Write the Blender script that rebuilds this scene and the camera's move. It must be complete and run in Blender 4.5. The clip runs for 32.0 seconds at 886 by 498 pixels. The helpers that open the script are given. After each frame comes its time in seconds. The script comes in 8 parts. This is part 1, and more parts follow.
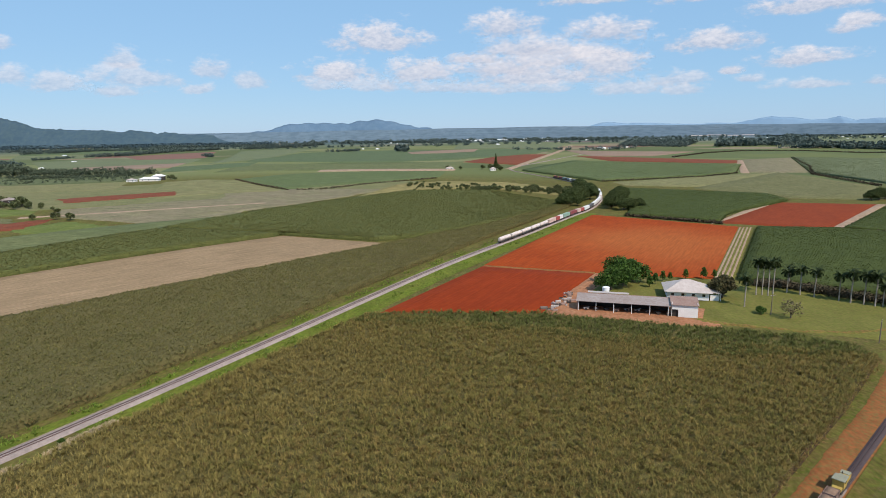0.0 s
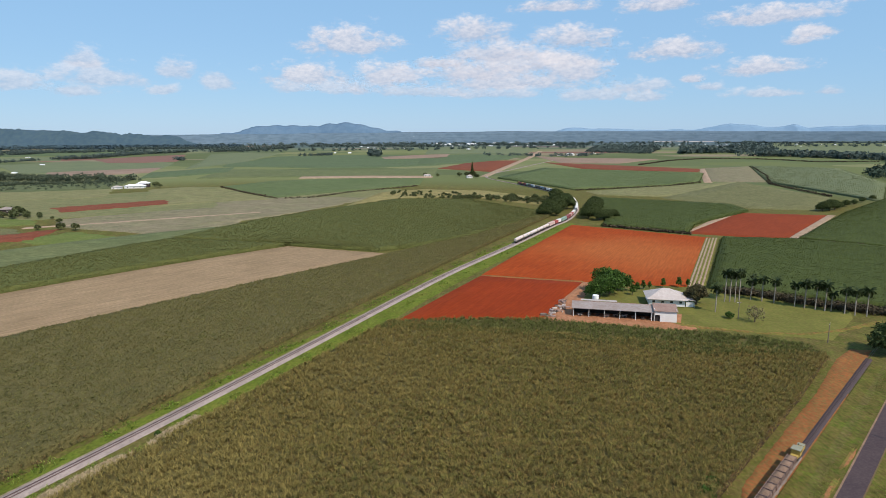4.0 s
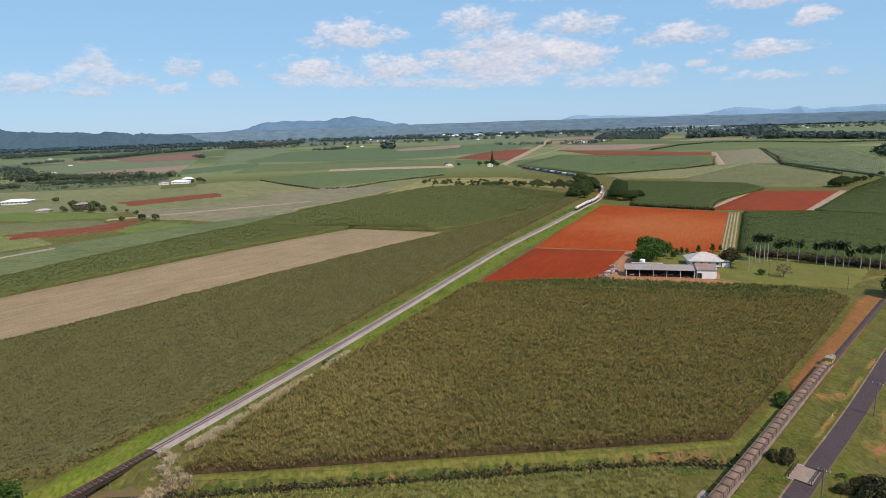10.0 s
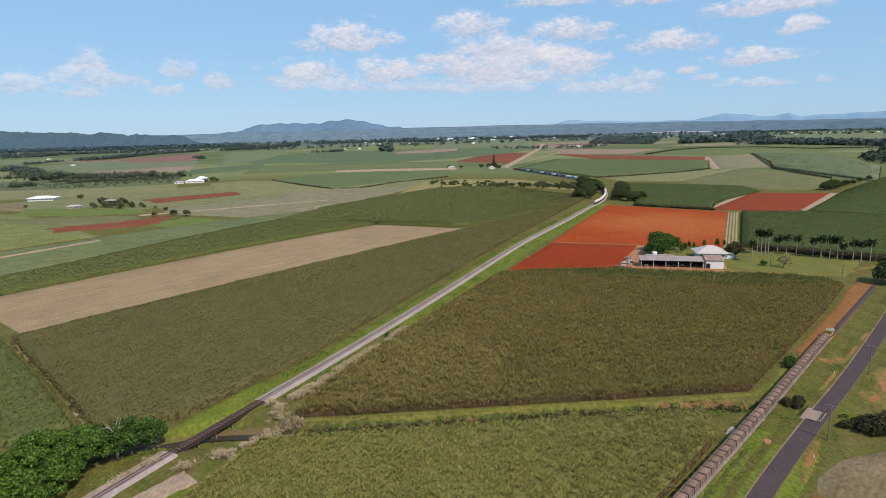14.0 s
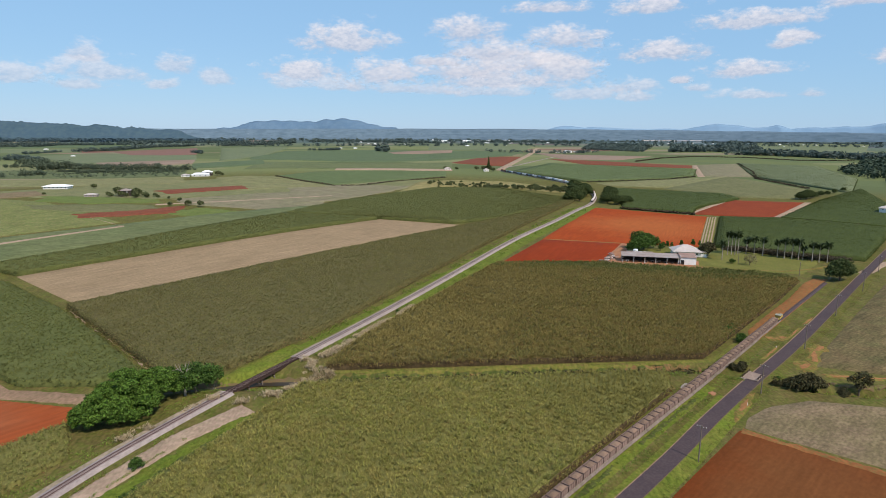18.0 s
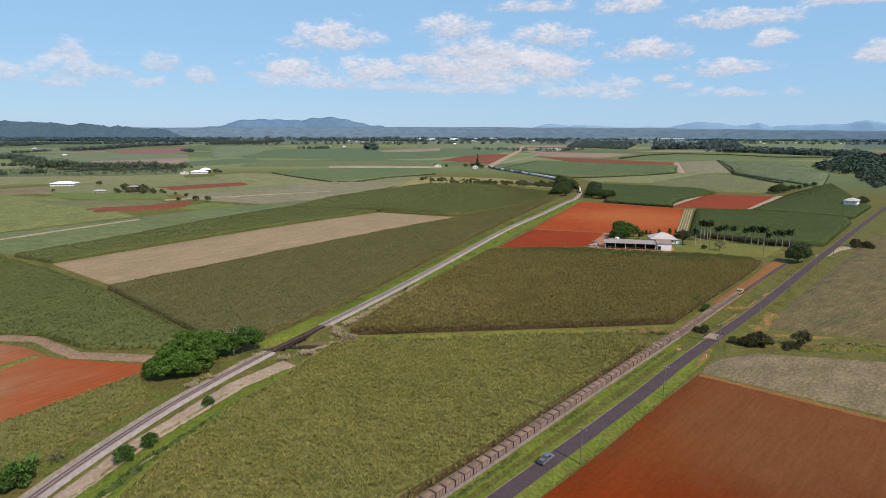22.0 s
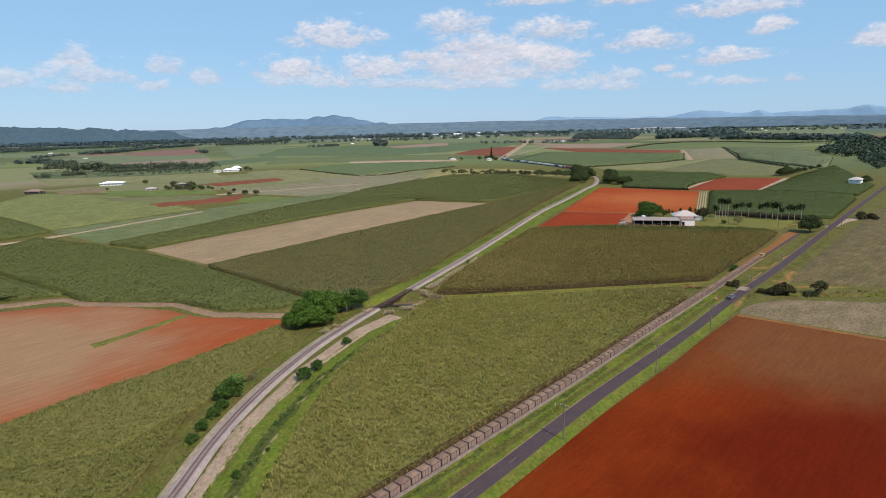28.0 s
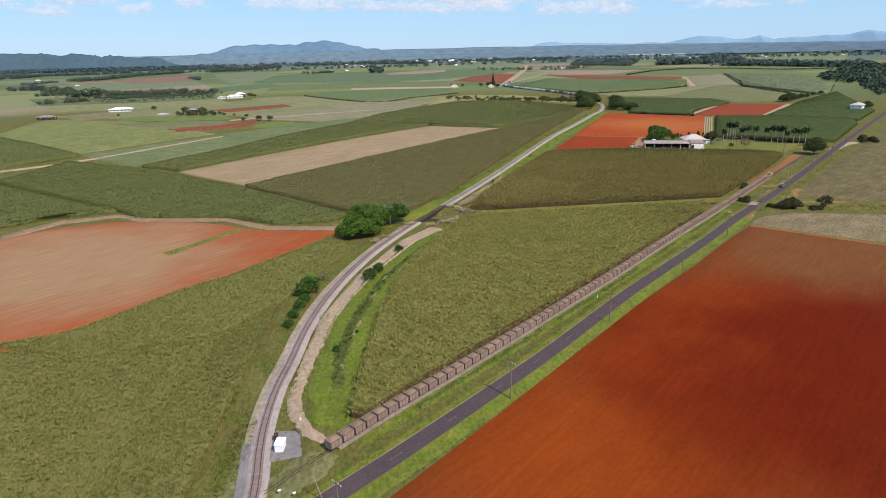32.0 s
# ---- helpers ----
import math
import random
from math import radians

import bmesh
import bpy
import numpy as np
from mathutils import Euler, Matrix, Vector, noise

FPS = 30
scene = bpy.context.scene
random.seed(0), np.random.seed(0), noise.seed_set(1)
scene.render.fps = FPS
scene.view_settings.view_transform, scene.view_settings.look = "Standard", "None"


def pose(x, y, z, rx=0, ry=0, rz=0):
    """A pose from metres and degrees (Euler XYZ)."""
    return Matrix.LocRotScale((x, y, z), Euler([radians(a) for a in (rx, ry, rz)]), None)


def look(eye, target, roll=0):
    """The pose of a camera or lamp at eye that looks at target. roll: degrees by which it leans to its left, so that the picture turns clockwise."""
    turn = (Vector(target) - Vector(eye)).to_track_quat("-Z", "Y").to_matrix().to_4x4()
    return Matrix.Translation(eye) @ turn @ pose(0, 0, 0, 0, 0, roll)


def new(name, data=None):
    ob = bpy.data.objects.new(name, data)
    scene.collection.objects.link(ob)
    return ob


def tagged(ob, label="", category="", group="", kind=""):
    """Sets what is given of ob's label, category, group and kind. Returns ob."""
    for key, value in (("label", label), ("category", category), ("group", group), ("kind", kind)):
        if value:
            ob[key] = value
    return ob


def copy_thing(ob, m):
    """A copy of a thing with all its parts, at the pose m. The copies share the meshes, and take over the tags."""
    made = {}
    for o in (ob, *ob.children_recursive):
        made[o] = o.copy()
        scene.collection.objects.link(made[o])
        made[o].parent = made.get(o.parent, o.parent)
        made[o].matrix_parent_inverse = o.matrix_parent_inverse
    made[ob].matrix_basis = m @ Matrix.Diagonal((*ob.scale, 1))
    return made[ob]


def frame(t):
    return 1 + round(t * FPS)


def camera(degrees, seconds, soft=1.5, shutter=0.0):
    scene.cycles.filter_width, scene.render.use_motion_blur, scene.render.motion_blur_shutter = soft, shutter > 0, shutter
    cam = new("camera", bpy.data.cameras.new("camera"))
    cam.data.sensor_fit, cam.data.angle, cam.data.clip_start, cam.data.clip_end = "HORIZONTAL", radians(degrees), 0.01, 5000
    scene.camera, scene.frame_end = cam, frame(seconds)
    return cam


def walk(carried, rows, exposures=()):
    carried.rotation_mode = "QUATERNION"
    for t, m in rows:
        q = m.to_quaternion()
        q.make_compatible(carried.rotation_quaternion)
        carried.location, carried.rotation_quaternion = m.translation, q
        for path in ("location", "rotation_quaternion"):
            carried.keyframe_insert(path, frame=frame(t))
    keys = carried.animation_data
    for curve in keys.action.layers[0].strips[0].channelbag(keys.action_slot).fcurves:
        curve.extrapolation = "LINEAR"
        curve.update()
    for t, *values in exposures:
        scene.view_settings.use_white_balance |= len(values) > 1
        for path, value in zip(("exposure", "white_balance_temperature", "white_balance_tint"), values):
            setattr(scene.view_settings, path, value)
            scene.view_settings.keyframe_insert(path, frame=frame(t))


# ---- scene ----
cam = camera(72.8, 32.0, 0.75)
PATH = [
    (0, (69.518, -0.168, 65.769), (69.497, 1.794, 65.383), -0.9),
    (0.5, (66.48, -3.395, 67.03), (66.461, -1.432, 66.645), -0.8),
    (1, (63.96, -6.462, 68.583), (63.941, -4.499, 68.201), -0.7),
    (1.5, (61.951, -9.483, 70.077), (61.931, -7.52, 69.695), -0.7),
    (2, (59.736, -12.952, 71.622), (59.743, -10.989, 71.242), -0.6),
    (2.5, (57.635, -16.04, 73.229), (57.685, -14.077, 72.846), -0.5),
    (3, (55.623, -19.165, 74.617), (55.709, -17.204, 74.234), -0.4),
    (3.5, (53.469, -22.594, 75.517), (53.558, -20.632, 75.137), -0.3),
    (5.5, (45.558, -37.162, 76.285), (45.64, -35.201, 75.905), -0.6),
    (6, (43.45, -40.819, 76.343), (43.529, -38.858, 75.962), -0.7),
    (6.5, (40.963, -44.4, 76.25), (41.04, -42.439, 75.866), -0.8),
    (7, (38.206, -47.731, 76.14), (38.281, -45.77, 75.751), -0.9),
    (7.5, (35.15, -51.003, 76.021), (35.224, -49.044, 75.629), -1.0),
    (8, (31.896, -54.397, 76.001), (31.969, -52.439, 75.604), -1.2),
    (8.5, (28.271, -57.946, 76.03), (28.343, -55.987, 75.631), -1.4),
    (9, (24.915, -61.027, 76.014), (24.986, -59.07, 75.61), -1.6),
    (9.5, (21.461, -64.149, 75.89), (21.531, -62.192, 75.484), -1.7),
    (10, (17.812, -67.255, 75.715), (17.882, -65.298, 75.309), -1.9),
    (10.5, (14.192, -70.16, 75.573), (14.261, -68.203, 75.167), -2.0),
    (11, (10.534, -72.991, 75.429), (10.603, -71.034, 75.023), -2.1),
    (11.5, (7.036, -75.778, 75.401), (7.106, -73.82, 74.997), -2.1),
    (12, (3.783, -79.051, 75.445), (3.857, -77.094, 75.043), -2.0),
    (12.5, (1.184, -82.46, 75.428), (1.265, -80.502, 75.028), -1.9),
    (13, (-1.054, -85.888, 75.466), (-0.966, -83.931, 75.066), -1.7),
    (13.5, (-3.185, -89.663, 75.387), (-3.089, -87.705, 74.99), -1.6),
    (14, (-4.923, -93.344, 75.395), (-4.821, -91.386, 75.0), -1.4),
    (14.5, (-6.312, -97.197, 75.394), (-6.204, -95.239, 75.0), -1.2),
    (16.5, (-10.615, -113.335, 75.348), (-10.491, -111.377, 74.959), -0.2),
    (17, (-11.416, -117.783, 75.474), (-11.289, -115.825, 75.085), 0.1),
    (17.5, (-12.078, -122.3, 75.94), (-11.949, -120.342, 75.551), 0.2),
    (18, (-13.002, -126.675, 76.394), (-12.869, -124.717, 76.004), 0.3),
    (18.5, (-13.742, -130.745, 76.55), (-13.611, -128.788, 76.159), 0.3),
    (19, (-14.444, -134.694, 76.526), (-14.314, -132.737, 76.134), 0.2),
    (19.5, (-15.414, -138.517, 76.545), (-15.283, -136.561, 76.153), 0.1),
    (20, (-16.701, -142.635, 76.469), (-16.568, -140.679, 76.075), 0.1),
    (20.5, (-18.171, -146.766, 76.481), (-18.038, -144.81, 76.087), 0.1),
    (21, (-19.611, -150.852, 76.479), (-19.477, -148.896, 76.085), 0.1),
    (21.5, (-21.119, -154.952, 76.495), (-20.965, -152.998, 76.1), 0.1),
    (22, (-22.878, -158.998, 76.414), (-22.701, -157.045, 76.019), 0.2),
    (22.5, (-24.545, -162.973, 76.376), (-24.365, -161.021, 75.981), 0.1),
    (23, (-26.366, -166.885, 76.205), (-26.185, -164.933, 75.808), 0.2),
    (23.5, (-28.25, -170.781, 76.169), (-28.071, -168.829, 75.771), 0.1),
    (24, (-30.692, -174.431, 76.017), (-30.516, -172.479, 75.618), -0.1),
    (24.5, (-33.34, -177.905, 75.911), (-33.166, -175.953, 75.511), -0.2),
    (25, (-36.206, -181.164, 75.832), (-36.034, -179.212, 75.429), -0.3),
    (25.5, (-39.536, -184.318, 75.682), (-39.365, -182.367, 75.278), -0.4),
    (27.5, (-53.483, -195.636, 74.959), (-53.312, -193.685, 74.55), -1.1),
    (28, (-57.033, -198.279, 74.741), (-56.863, -196.328, 74.332), -1.3),
    (28.5, (-60.662, -201.178, 74.594), (-60.493, -199.227, 74.186), -1.4),
    (29, (-64.444, -203.968, 74.461), (-64.275, -202.017, 74.054), -1.5),
    (29.5, (-67.94, -206.721, 74.252), (-67.772, -204.77, 73.846), -1.6),
    (30, (-71.59, -209.307, 73.977), (-71.417, -207.356, 73.57), -1.6),
    (30.5, (-74.449, -211.959, 73.808), (-74.273, -210.013, 73.378), -1.5),
    (31, (-76.691, -214.173, 73.676), (-76.512, -212.239, 73.197), -1.3),
    (31.5, (-77.851, -215.85, 73.442), (-77.667, -213.935, 72.898), -1.4),
    (32, (-78.642, -217.153, 73.347), (-78.456, -215.264, 72.717), -1.3),
]
walk(cam, [(t, look(eye, target, roll)) for t, eye, target, roll in PATH], [(0, 0.0), (30.0, 0.0), (31, 0.0), (32, 0.22)])

# ---- light ----
TO_SUN = Vector((4.8, -6.6, 9.3)).normalized()
world = bpy.data.worlds.new("sky")
scene.world = world
world.use_nodes = True
_w = world.node_tree
_sky = _w.nodes.new("ShaderNodeTexSky")
_sky.sky_type = "NISHITA"
_sky.sun_disc = False
_sky.sun_elevation = math.asin(TO_SUN.z)
_sky.sun_rotation = math.atan2(TO_SUN.x, TO_SUN.y)
_sky.altitude = 80
_sky.air_density = 1.0
_sky.dust_density = 0.15
_sky.ozone_density = 2.5
_tint = _w.nodes.new("ShaderNodeMix")
_tint.data_type = "RGBA"
_tint.inputs["Factor"].default_value = 0.72
_tint.inputs["B"].default_value = (3.2, 5.8, 9.0, 1)
_w.links.new(_sky.outputs[0], _tint.inputs["A"])
_w.links.new(_tint.outputs["Result"], _w.nodes["Background"].inputs[0])
_w.nodes["Background"].inputs[1].default_value = 0.10
_sun = bpy.data.lights.new("sun", "SUN")
_sun.energy, _sun.angle, _sun.color = 4.9, radians(0.53), (1.0, 0.885, 0.76)
sun = new("sun", _sun)
sun.matrix_world = look(TO_SUN * 1000, (0, 0, 0))
scene.view_settings.exposure = 0.0


# ---- helpers of this scene ----
def smooth(u):
    u = np.clip(u, 0.0, 1.0)
    return u * u * (3 - 2 * u)


def line(points, step=2.0):
    """A smooth curve through plan points, as an array of points about step metres apart."""
    p = np.array(points, float)
    p = np.vstack([2 * p[0] - p[1], p, 2 * p[-1] - p[-2]])
    out = []
    for k in range(1, len(p) - 2):
        a, b, c, d = p[k - 1], p[k], p[k + 1], p[k + 2]
        n = max(2, int(np.linalg.norm(c - b) / step))
        for u in np.arange(n) / n:
            out.append(0.5 * (2 * b + (c - a) * u + (2 * a - 5 * b + 4 * c - d) * u * u + (3 * b - a - 3 * c + d) * u ** 3))
    out.append(p[-2])
    return np.array(out)


def resample(points, n):
    p = np.array(points, float)
    s = np.r_[0, np.cumsum(np.linalg.norm(np.diff(p[:, :2], axis=0), axis=1))]
    t = np.linspace(0, s[-1], n)
    return np.stack([np.interp(t, s, p[:, k]) for k in range(p.shape[1])], 1)


def length(points):
    return np.linalg.norm(np.diff(np.array(points, float)[:, :2], axis=0), axis=1).sum()


def offset(points, d):
    """The line moved d metres to its right."""
    p = np.array(points, float)
    t = np.gradient(p[:, :2], axis=0)
    t /= np.linalg.norm(t, axis=1)[:, None]
    q = p.copy()
    q[:, 0] += d * t[:, 1]
    q[:, 1] -= d * t[:, 0]
    return q


CREEK = line([(-98, 46), (-84, 47), (-70, 49.5), (-57, 52.4), (-34, 51.8), (-16, 52.8), (10, 53.2), (42, 54.2), (66, 54.4), (84, 52.4), (98, 46), (118, 34), (150, 29), (200, 22), (260, 8)], 2.0)


def rise(x, y):
    return 12 * smooth((y - 120) / 300) * smooth((200 - x) / 500) * (1 - smooth((y - 900) / 900))


def height(x, y):
    """The ground's height: a gentle rise towards the north-west, and the creek's bed."""
    x, y = np.asarray(x, float), np.asarray(y, float)
    z = rise(x, y)
    near = (np.abs(y - 52) < 70) & (x > -270) & (x < 270)
    if np.any(near):
        q = np.stack([x[near], y[near]], -1)
        d = np.full(len(q), 1e9)
        for k in range(0, len(CREEK), 1):
            d = np.minimum(d, ((q - CREEK[k]) ** 2).sum(-1))
        z = z.copy()
        z[near] -= 2.3 * (1 - smooth((np.sqrt(d) - 1.2) / (2.9 + 9.0 * np.exp(-(((q[:, 0] + 54) / 11) ** 2)))))
    return z


class Build:
    """Collects vertices and faces for one mesh."""

    def __init__(self):
        self.v, self.f = [], []

    def add(self, verts, faces):
        n = len(self.v)
        self.v += [tuple(v) for v in verts]
        self.f += [tuple(i + n for i in f) for f in faces]
        return self

    def box(self, x0, x1, y0, y1, z0, z1):
        c = [(x, y, z) for z in (z0, z1) for y in (y0, y1) for x in (x0, x1)]
        return self.add(c, [(0, 2, 3, 1), (4, 5, 7, 6), (0, 1, 5, 4), (2, 6, 7, 3), (0, 4, 6, 2), (1, 3, 7, 5)])

    def soft(self, x0, x1, y0, y1, z0, z1, b=0.06):
        """A box with its upright and upper edges cut."""
        r = []
        for z, e in ((z0, 0), (z1 - b, 0), (z1, b)):
            a0, a1, c0, c1 = x0 + e, x1 - e, y0 + e, y1 - e
            r.append([(a0 + b, c0, z), (a1 - b, c0, z), (a1, c0 + b, z), (a1, c1 - b, z), (a1 - b, c1, z), (a0 + b, c1, z), (a0, c1 - b, z), (a0, c0 + b, z)])
        v = [p for ring in r for p in ring]
        f = [tuple(range(7, -1, -1)), tuple(range(16, 24))]
        for k in (0, 8):
            f += [(k + i, k + (i + 1) % 8, k + 8 + (i + 1) % 8, k + 8 + i) for i in range(8)]
        return self.add(v, f)

    def tube(self, points, radii, sides=6):
        p = [Vector(q) for q in points]
        v, f = [], []
        for k, q in enumerate(p):
            t = (p[min(k + 1, len(p) - 1)] - p[max(k - 1, 0)]).normalized()
            a = t.orthogonal().normalized()
            b = t.cross(a)
            v += [q + radii[k] * (math.cos(6.2832 * i / sides) * a + math.sin(6.2832 * i / sides) * b) for i in range(sides)]
        for k in range(len(p) - 1):
            f += [(k * sides + i, k * sides + (i + 1) % sides, (k + 1) * sides + (i + 1) % sides, (k + 1) * sides + i) for i in range(sides)]
        f += [tuple(range(sides - 1, -1, -1)), tuple(range((len(p) - 1) * sides, len(p) * sides))]
        return self.add(v, f)

    def slab(self, corners, thick):
        """A flat panel of the given upper corners, thick metres deep downwards."""
        n = len(corners)
        v = list(corners) + [(x, y, z - thick) for x, y, z in corners]
        return self.add(v, [tuple(range(n)), tuple(range(2 * n - 1, n - 1, -1))] + [(i, n + i, n + (i + 1) % n, (i + 1) % n) for i in range(n)])

    def mesh(self, name, material, smooth_shade=False):
        me = bpy.data.meshes.new(name)
        me.from_pydata(self.v, [], self.f)
        me.materials.append(material)
        if smooth_shade:
            me.polygons.foreach_set("use_smooth", [True] * len(me.polygons))
        me.update()
        return me


def part(name, build, material, parent, label="", smooth_shade=False):
    ob = new(name, build if isinstance(build, bpy.types.Mesh) else build.mesh(name, material, smooth_shade))
    ob.parent = parent
    return tagged(ob, label)


def thing(name, m, label, category, group="", kind=""):
    ob = new(name)
    ob.matrix_world = m
    ob.empty_display_size = 0.5
    return tagged(ob, label, category, group, kind)


def arrays(name, verts, faces, material, smooth_shade=False):
    """A mesh from arrays of vertices and of equal-sided faces."""
    me = bpy.data.meshes.new(name)
    verts, faces = np.asarray(verts, np.float32), np.asarray(faces, np.int32)
    me.vertices.add(len(verts))
    me.vertices.foreach_set("co", verts.ravel())
    k = faces.shape[1]
    me.loops.add(faces.size)
    me.loops.foreach_set("vertex_index", faces.ravel())
    me.polygons.add(len(faces))
    me.polygons.foreach_set("loop_start", np.arange(0, faces.size, k, dtype=np.int32))
    me.polygons.foreach_set("loop_total", np.full(len(faces), k, np.int32))
    if smooth_shade:
        me.polygons.foreach_set("use_smooth", np.ones(len(faces), bool))
    me.materials.append(material)
    me.update(calc_edges=True)
    me.validate()
    return me


def quads(nu, nv):
    i = np.arange((nu - 1) * (nv - 1))
    a = (i // (nv - 1)) * nv + i % (nv - 1)
    return np.stack([a, a + nv, a + nv + 1, a + 1], 1)


def ruled(left, right, cell):
    """A grid of plan points between two lines."""
    nu = max(2, int(max(length(left), length(right)) / cell) + 1)
    a, b = resample(left, nu), resample(right, nu)
    nv = max(2, int(np.linalg.norm(a - b, axis=1).max() / cell) + 1)
    w = np.linspace(0, 1, nv)[None, :, None]
    return a[:, None] * (1 - w) + b[:, None] * w


def patch(name, left, right, material, lift, cell, label, category="field", ragged=0.0):
    g = ruled(left, right, cell)
    nu, nv, _ = g.shape
    if ragged:
        e = np.random.RandomState(len(name)).normal(0, ragged, (nu, nv, 2))
        e[1:-1, 1:-1] = 0
        g = g + e
    # the edges slope gently down into the ground
    out = lambda p, q: p + (p - q) / np.maximum(np.linalg.norm(p - q, axis=-1, keepdims=True), 1e-6) * 3 * lift
    g = np.concatenate([out(g[:1], g[1:2]), g, out(g[-1:], g[-2:-1])], 0)
    g = np.concatenate([out(g[:, :1], g[:, 1:2]), g, out(g[:, -1:], g[:, -2:-1])], 1)
    up = np.full(g.shape[:2], -0.04)
    up[1:-1, 1:-1] = lift
    x, y = g[..., 0].ravel(), g[..., 1].ravel()
    me = arrays(name, np.stack([x, y, height(x, y) + up.ravel()], 1), quads(nu + 2, nv + 2), material)
    # faces look upwards
    if me.polygons[nv + 2].normal.z < 0:
        me.flip_normals()
    return tagged(new(name, me), label, category, "", "structure")


def hash_noise(x, y, scale, seed=0):
    """Smooth random values in 0..1 over the plan."""
    r = np.random.RandomState(seed).rand(256, 256)
    u, v = x / scale + 100.3, y / scale + 57.7
    i, j = np.floor(u).astype(int), np.floor(v).astype(int)
    a, b = u - i, v - j
    a, b = a * a * (3 - 2 * a), b * b * (3 - 2 * b)
    g = lambda p, q: r[p % 256, q % 256]
    return (g(i, j) * (1 - a) + g(i + 1, j) * a) * (1 - b) + (g(i, j + 1) * (1 - a) + g(i + 1, j + 1) * a) * b


# ---- materials ----
def surface(name, a, b, size=4.0, c=None, fine=0.5, share=0.4, rough=0.9, bump=0.3, depth=0.05, random_by="", spread=0.35, metal=0.0, rows=0.0, row_angle=1.5708, row_depth=0.1, row_tint=0.0, spec=0.1, through_light=0.0, pool=None, streak=0.0, mottle=0.0):
    """Two colours in broad stains, a third in fine grain, with relief; random_by varies it by piece; rows draw furrows."""
    m = bpy.data.materials.new(name)
    m.use_nodes = True
    t = m.node_tree
    n, k = t.nodes, t.links.new
    bs = n["Principled BSDF"]
    co = n.new("ShaderNodeTexCoord").outputs["Object"]

    def grain(scale, detail=5.0, roughness=0.6):
        g = n.new("ShaderNodeTexNoise")
        g.inputs["Scale"].default_value, g.inputs["Detail"].default_value, g.inputs["Roughness"].default_value = scale, detail, roughness
        k(co, g.inputs["Vector"])
        return g.outputs["Fac"]

    def spreaded(fac, lo, hi):
        r = n.new("ShaderNodeMapRange")
        r.inputs["From Min"].default_value, r.inputs["From Max"].default_value = lo, hi
        k(fac, r.inputs["Value"])
        return r.outputs["Result"]

    def mix(fac, p, q, kind="MIX"):
        x = n.new("ShaderNodeMix")
        x.data_type, x.blend_type = "RGBA", kind
        for s, v in ((x.inputs["Factor"], fac), (x.inputs["A"], p), (x.inputs["B"], q)):
            if isinstance(v, (int, float)):
                s.default_value = v
            elif isinstance(v, tuple):
                s.default_value = (*v, 1)
            else:
                k(v, s)
        return x.outputs["Result"]

    col = mix(spreaded(grain(1 / size), 0.32, 0.68), a, b)
    small = grain(1 / fine)
    if c:
        s = n.new("ShaderNodeMath")
        s.operation = "MULTIPLY"
        k(spreaded(small, 0.4, 0.65), s.inputs[0])
        s.inputs[1].default_value = share
        col = mix(s.outputs[0], col, c)
    for px, py, r0, r1, pc in pool or ():
        # a broad dry, browner or darkened area: its middle, inner and outer reach, and colour
        dv = n.new("ShaderNodeVectorMath")
        dv.operation = "DISTANCE"
        dv.inputs[1].default_value = (px, py, 0)
        k(co, dv.inputs[0])
        wob = n.new("ShaderNodeMath")
        wob.operation = "MULTIPLY_ADD"
        k(grain(1 / (0.5 * r1)), wob.inputs[0])
        wob.inputs[1].default_value = 0.9 * r1
        k(dv.outputs["Value"], wob.inputs[2])
        pr = n.new("ShaderNodeMapRange")
        pr.interpolation_type = "SMOOTHSTEP"
        pr.inputs["From Min"].default_value, pr.inputs["From Max"].default_value = r0 + 0.45 * r1, 1.45 * r1
        pr.inputs["To Min"].default_value, pr.inputs["To Max"].default_value = 0.85, 0.0
        k(wob.outputs[0], pr.inputs["Value"])
        col = mix(pr.outputs["Result"], col, pc)
    for amount, across, along in ((streak, 1.2, 14.0), (mottle, 0.9, 1.6), (0.6 * mottle, 6.0, 11.0)):
        # uneven growth: drawn out along the rows, and in patches
        if amount:
            mp = n.new("ShaderNodeMapping")
            mp.vector_type = "TEXTURE"
            mp.inputs["Rotation"].default_value, mp.inputs["Scale"].default_value = (0, 0, row_angle), (along, across, 3.0)
            k(co, mp.inputs["Vector"])
            g = n.new("ShaderNodeTexNoise")
            g.inputs["Scale"].default_value, g.inputs["Detail"].default_value = 1.0, 3.0
            k(mp.outputs[0], g.inputs["Vector"])
            r = n.new("ShaderNodeMapRange")
            r.inputs["From Min"].default_value, r.inputs["From Max"].default_value = 0.28, 0.72
            r.inputs["To Min"].default_value, r.inputs["To Max"].default_value = 1 - amount, 1 + amount
            k(g.outputs["Fac"], r.inputs["Value"])
            sc = n.new("ShaderNodeVectorMath")
            sc.operation = "SCALE"
            k(col, sc.inputs[0])
            k(r.outputs[0], sc.inputs["Scale"])
            col = sc.outputs[0]
    relief = small
    if rows:
        mp = n.new("ShaderNodeMapping")
        mp.inputs["Rotation"].default_value = (0, 0, 1.5708 - row_angle)
        k(co, mp.inputs["Vector"])
        wv = n.new("ShaderNodeTexWave")
        wv.inputs["Scale"].default_value = 0.314 / rows
        wv.inputs["Distortion"].default_value, wv.inputs["Detail"].default_value = 0.6, 2.0
        wv.inputs["Detail Scale"].default_value = 0.3
        k(mp.outputs[0], wv.inputs["Vector"])
        relief = wv.outputs["Fac"]
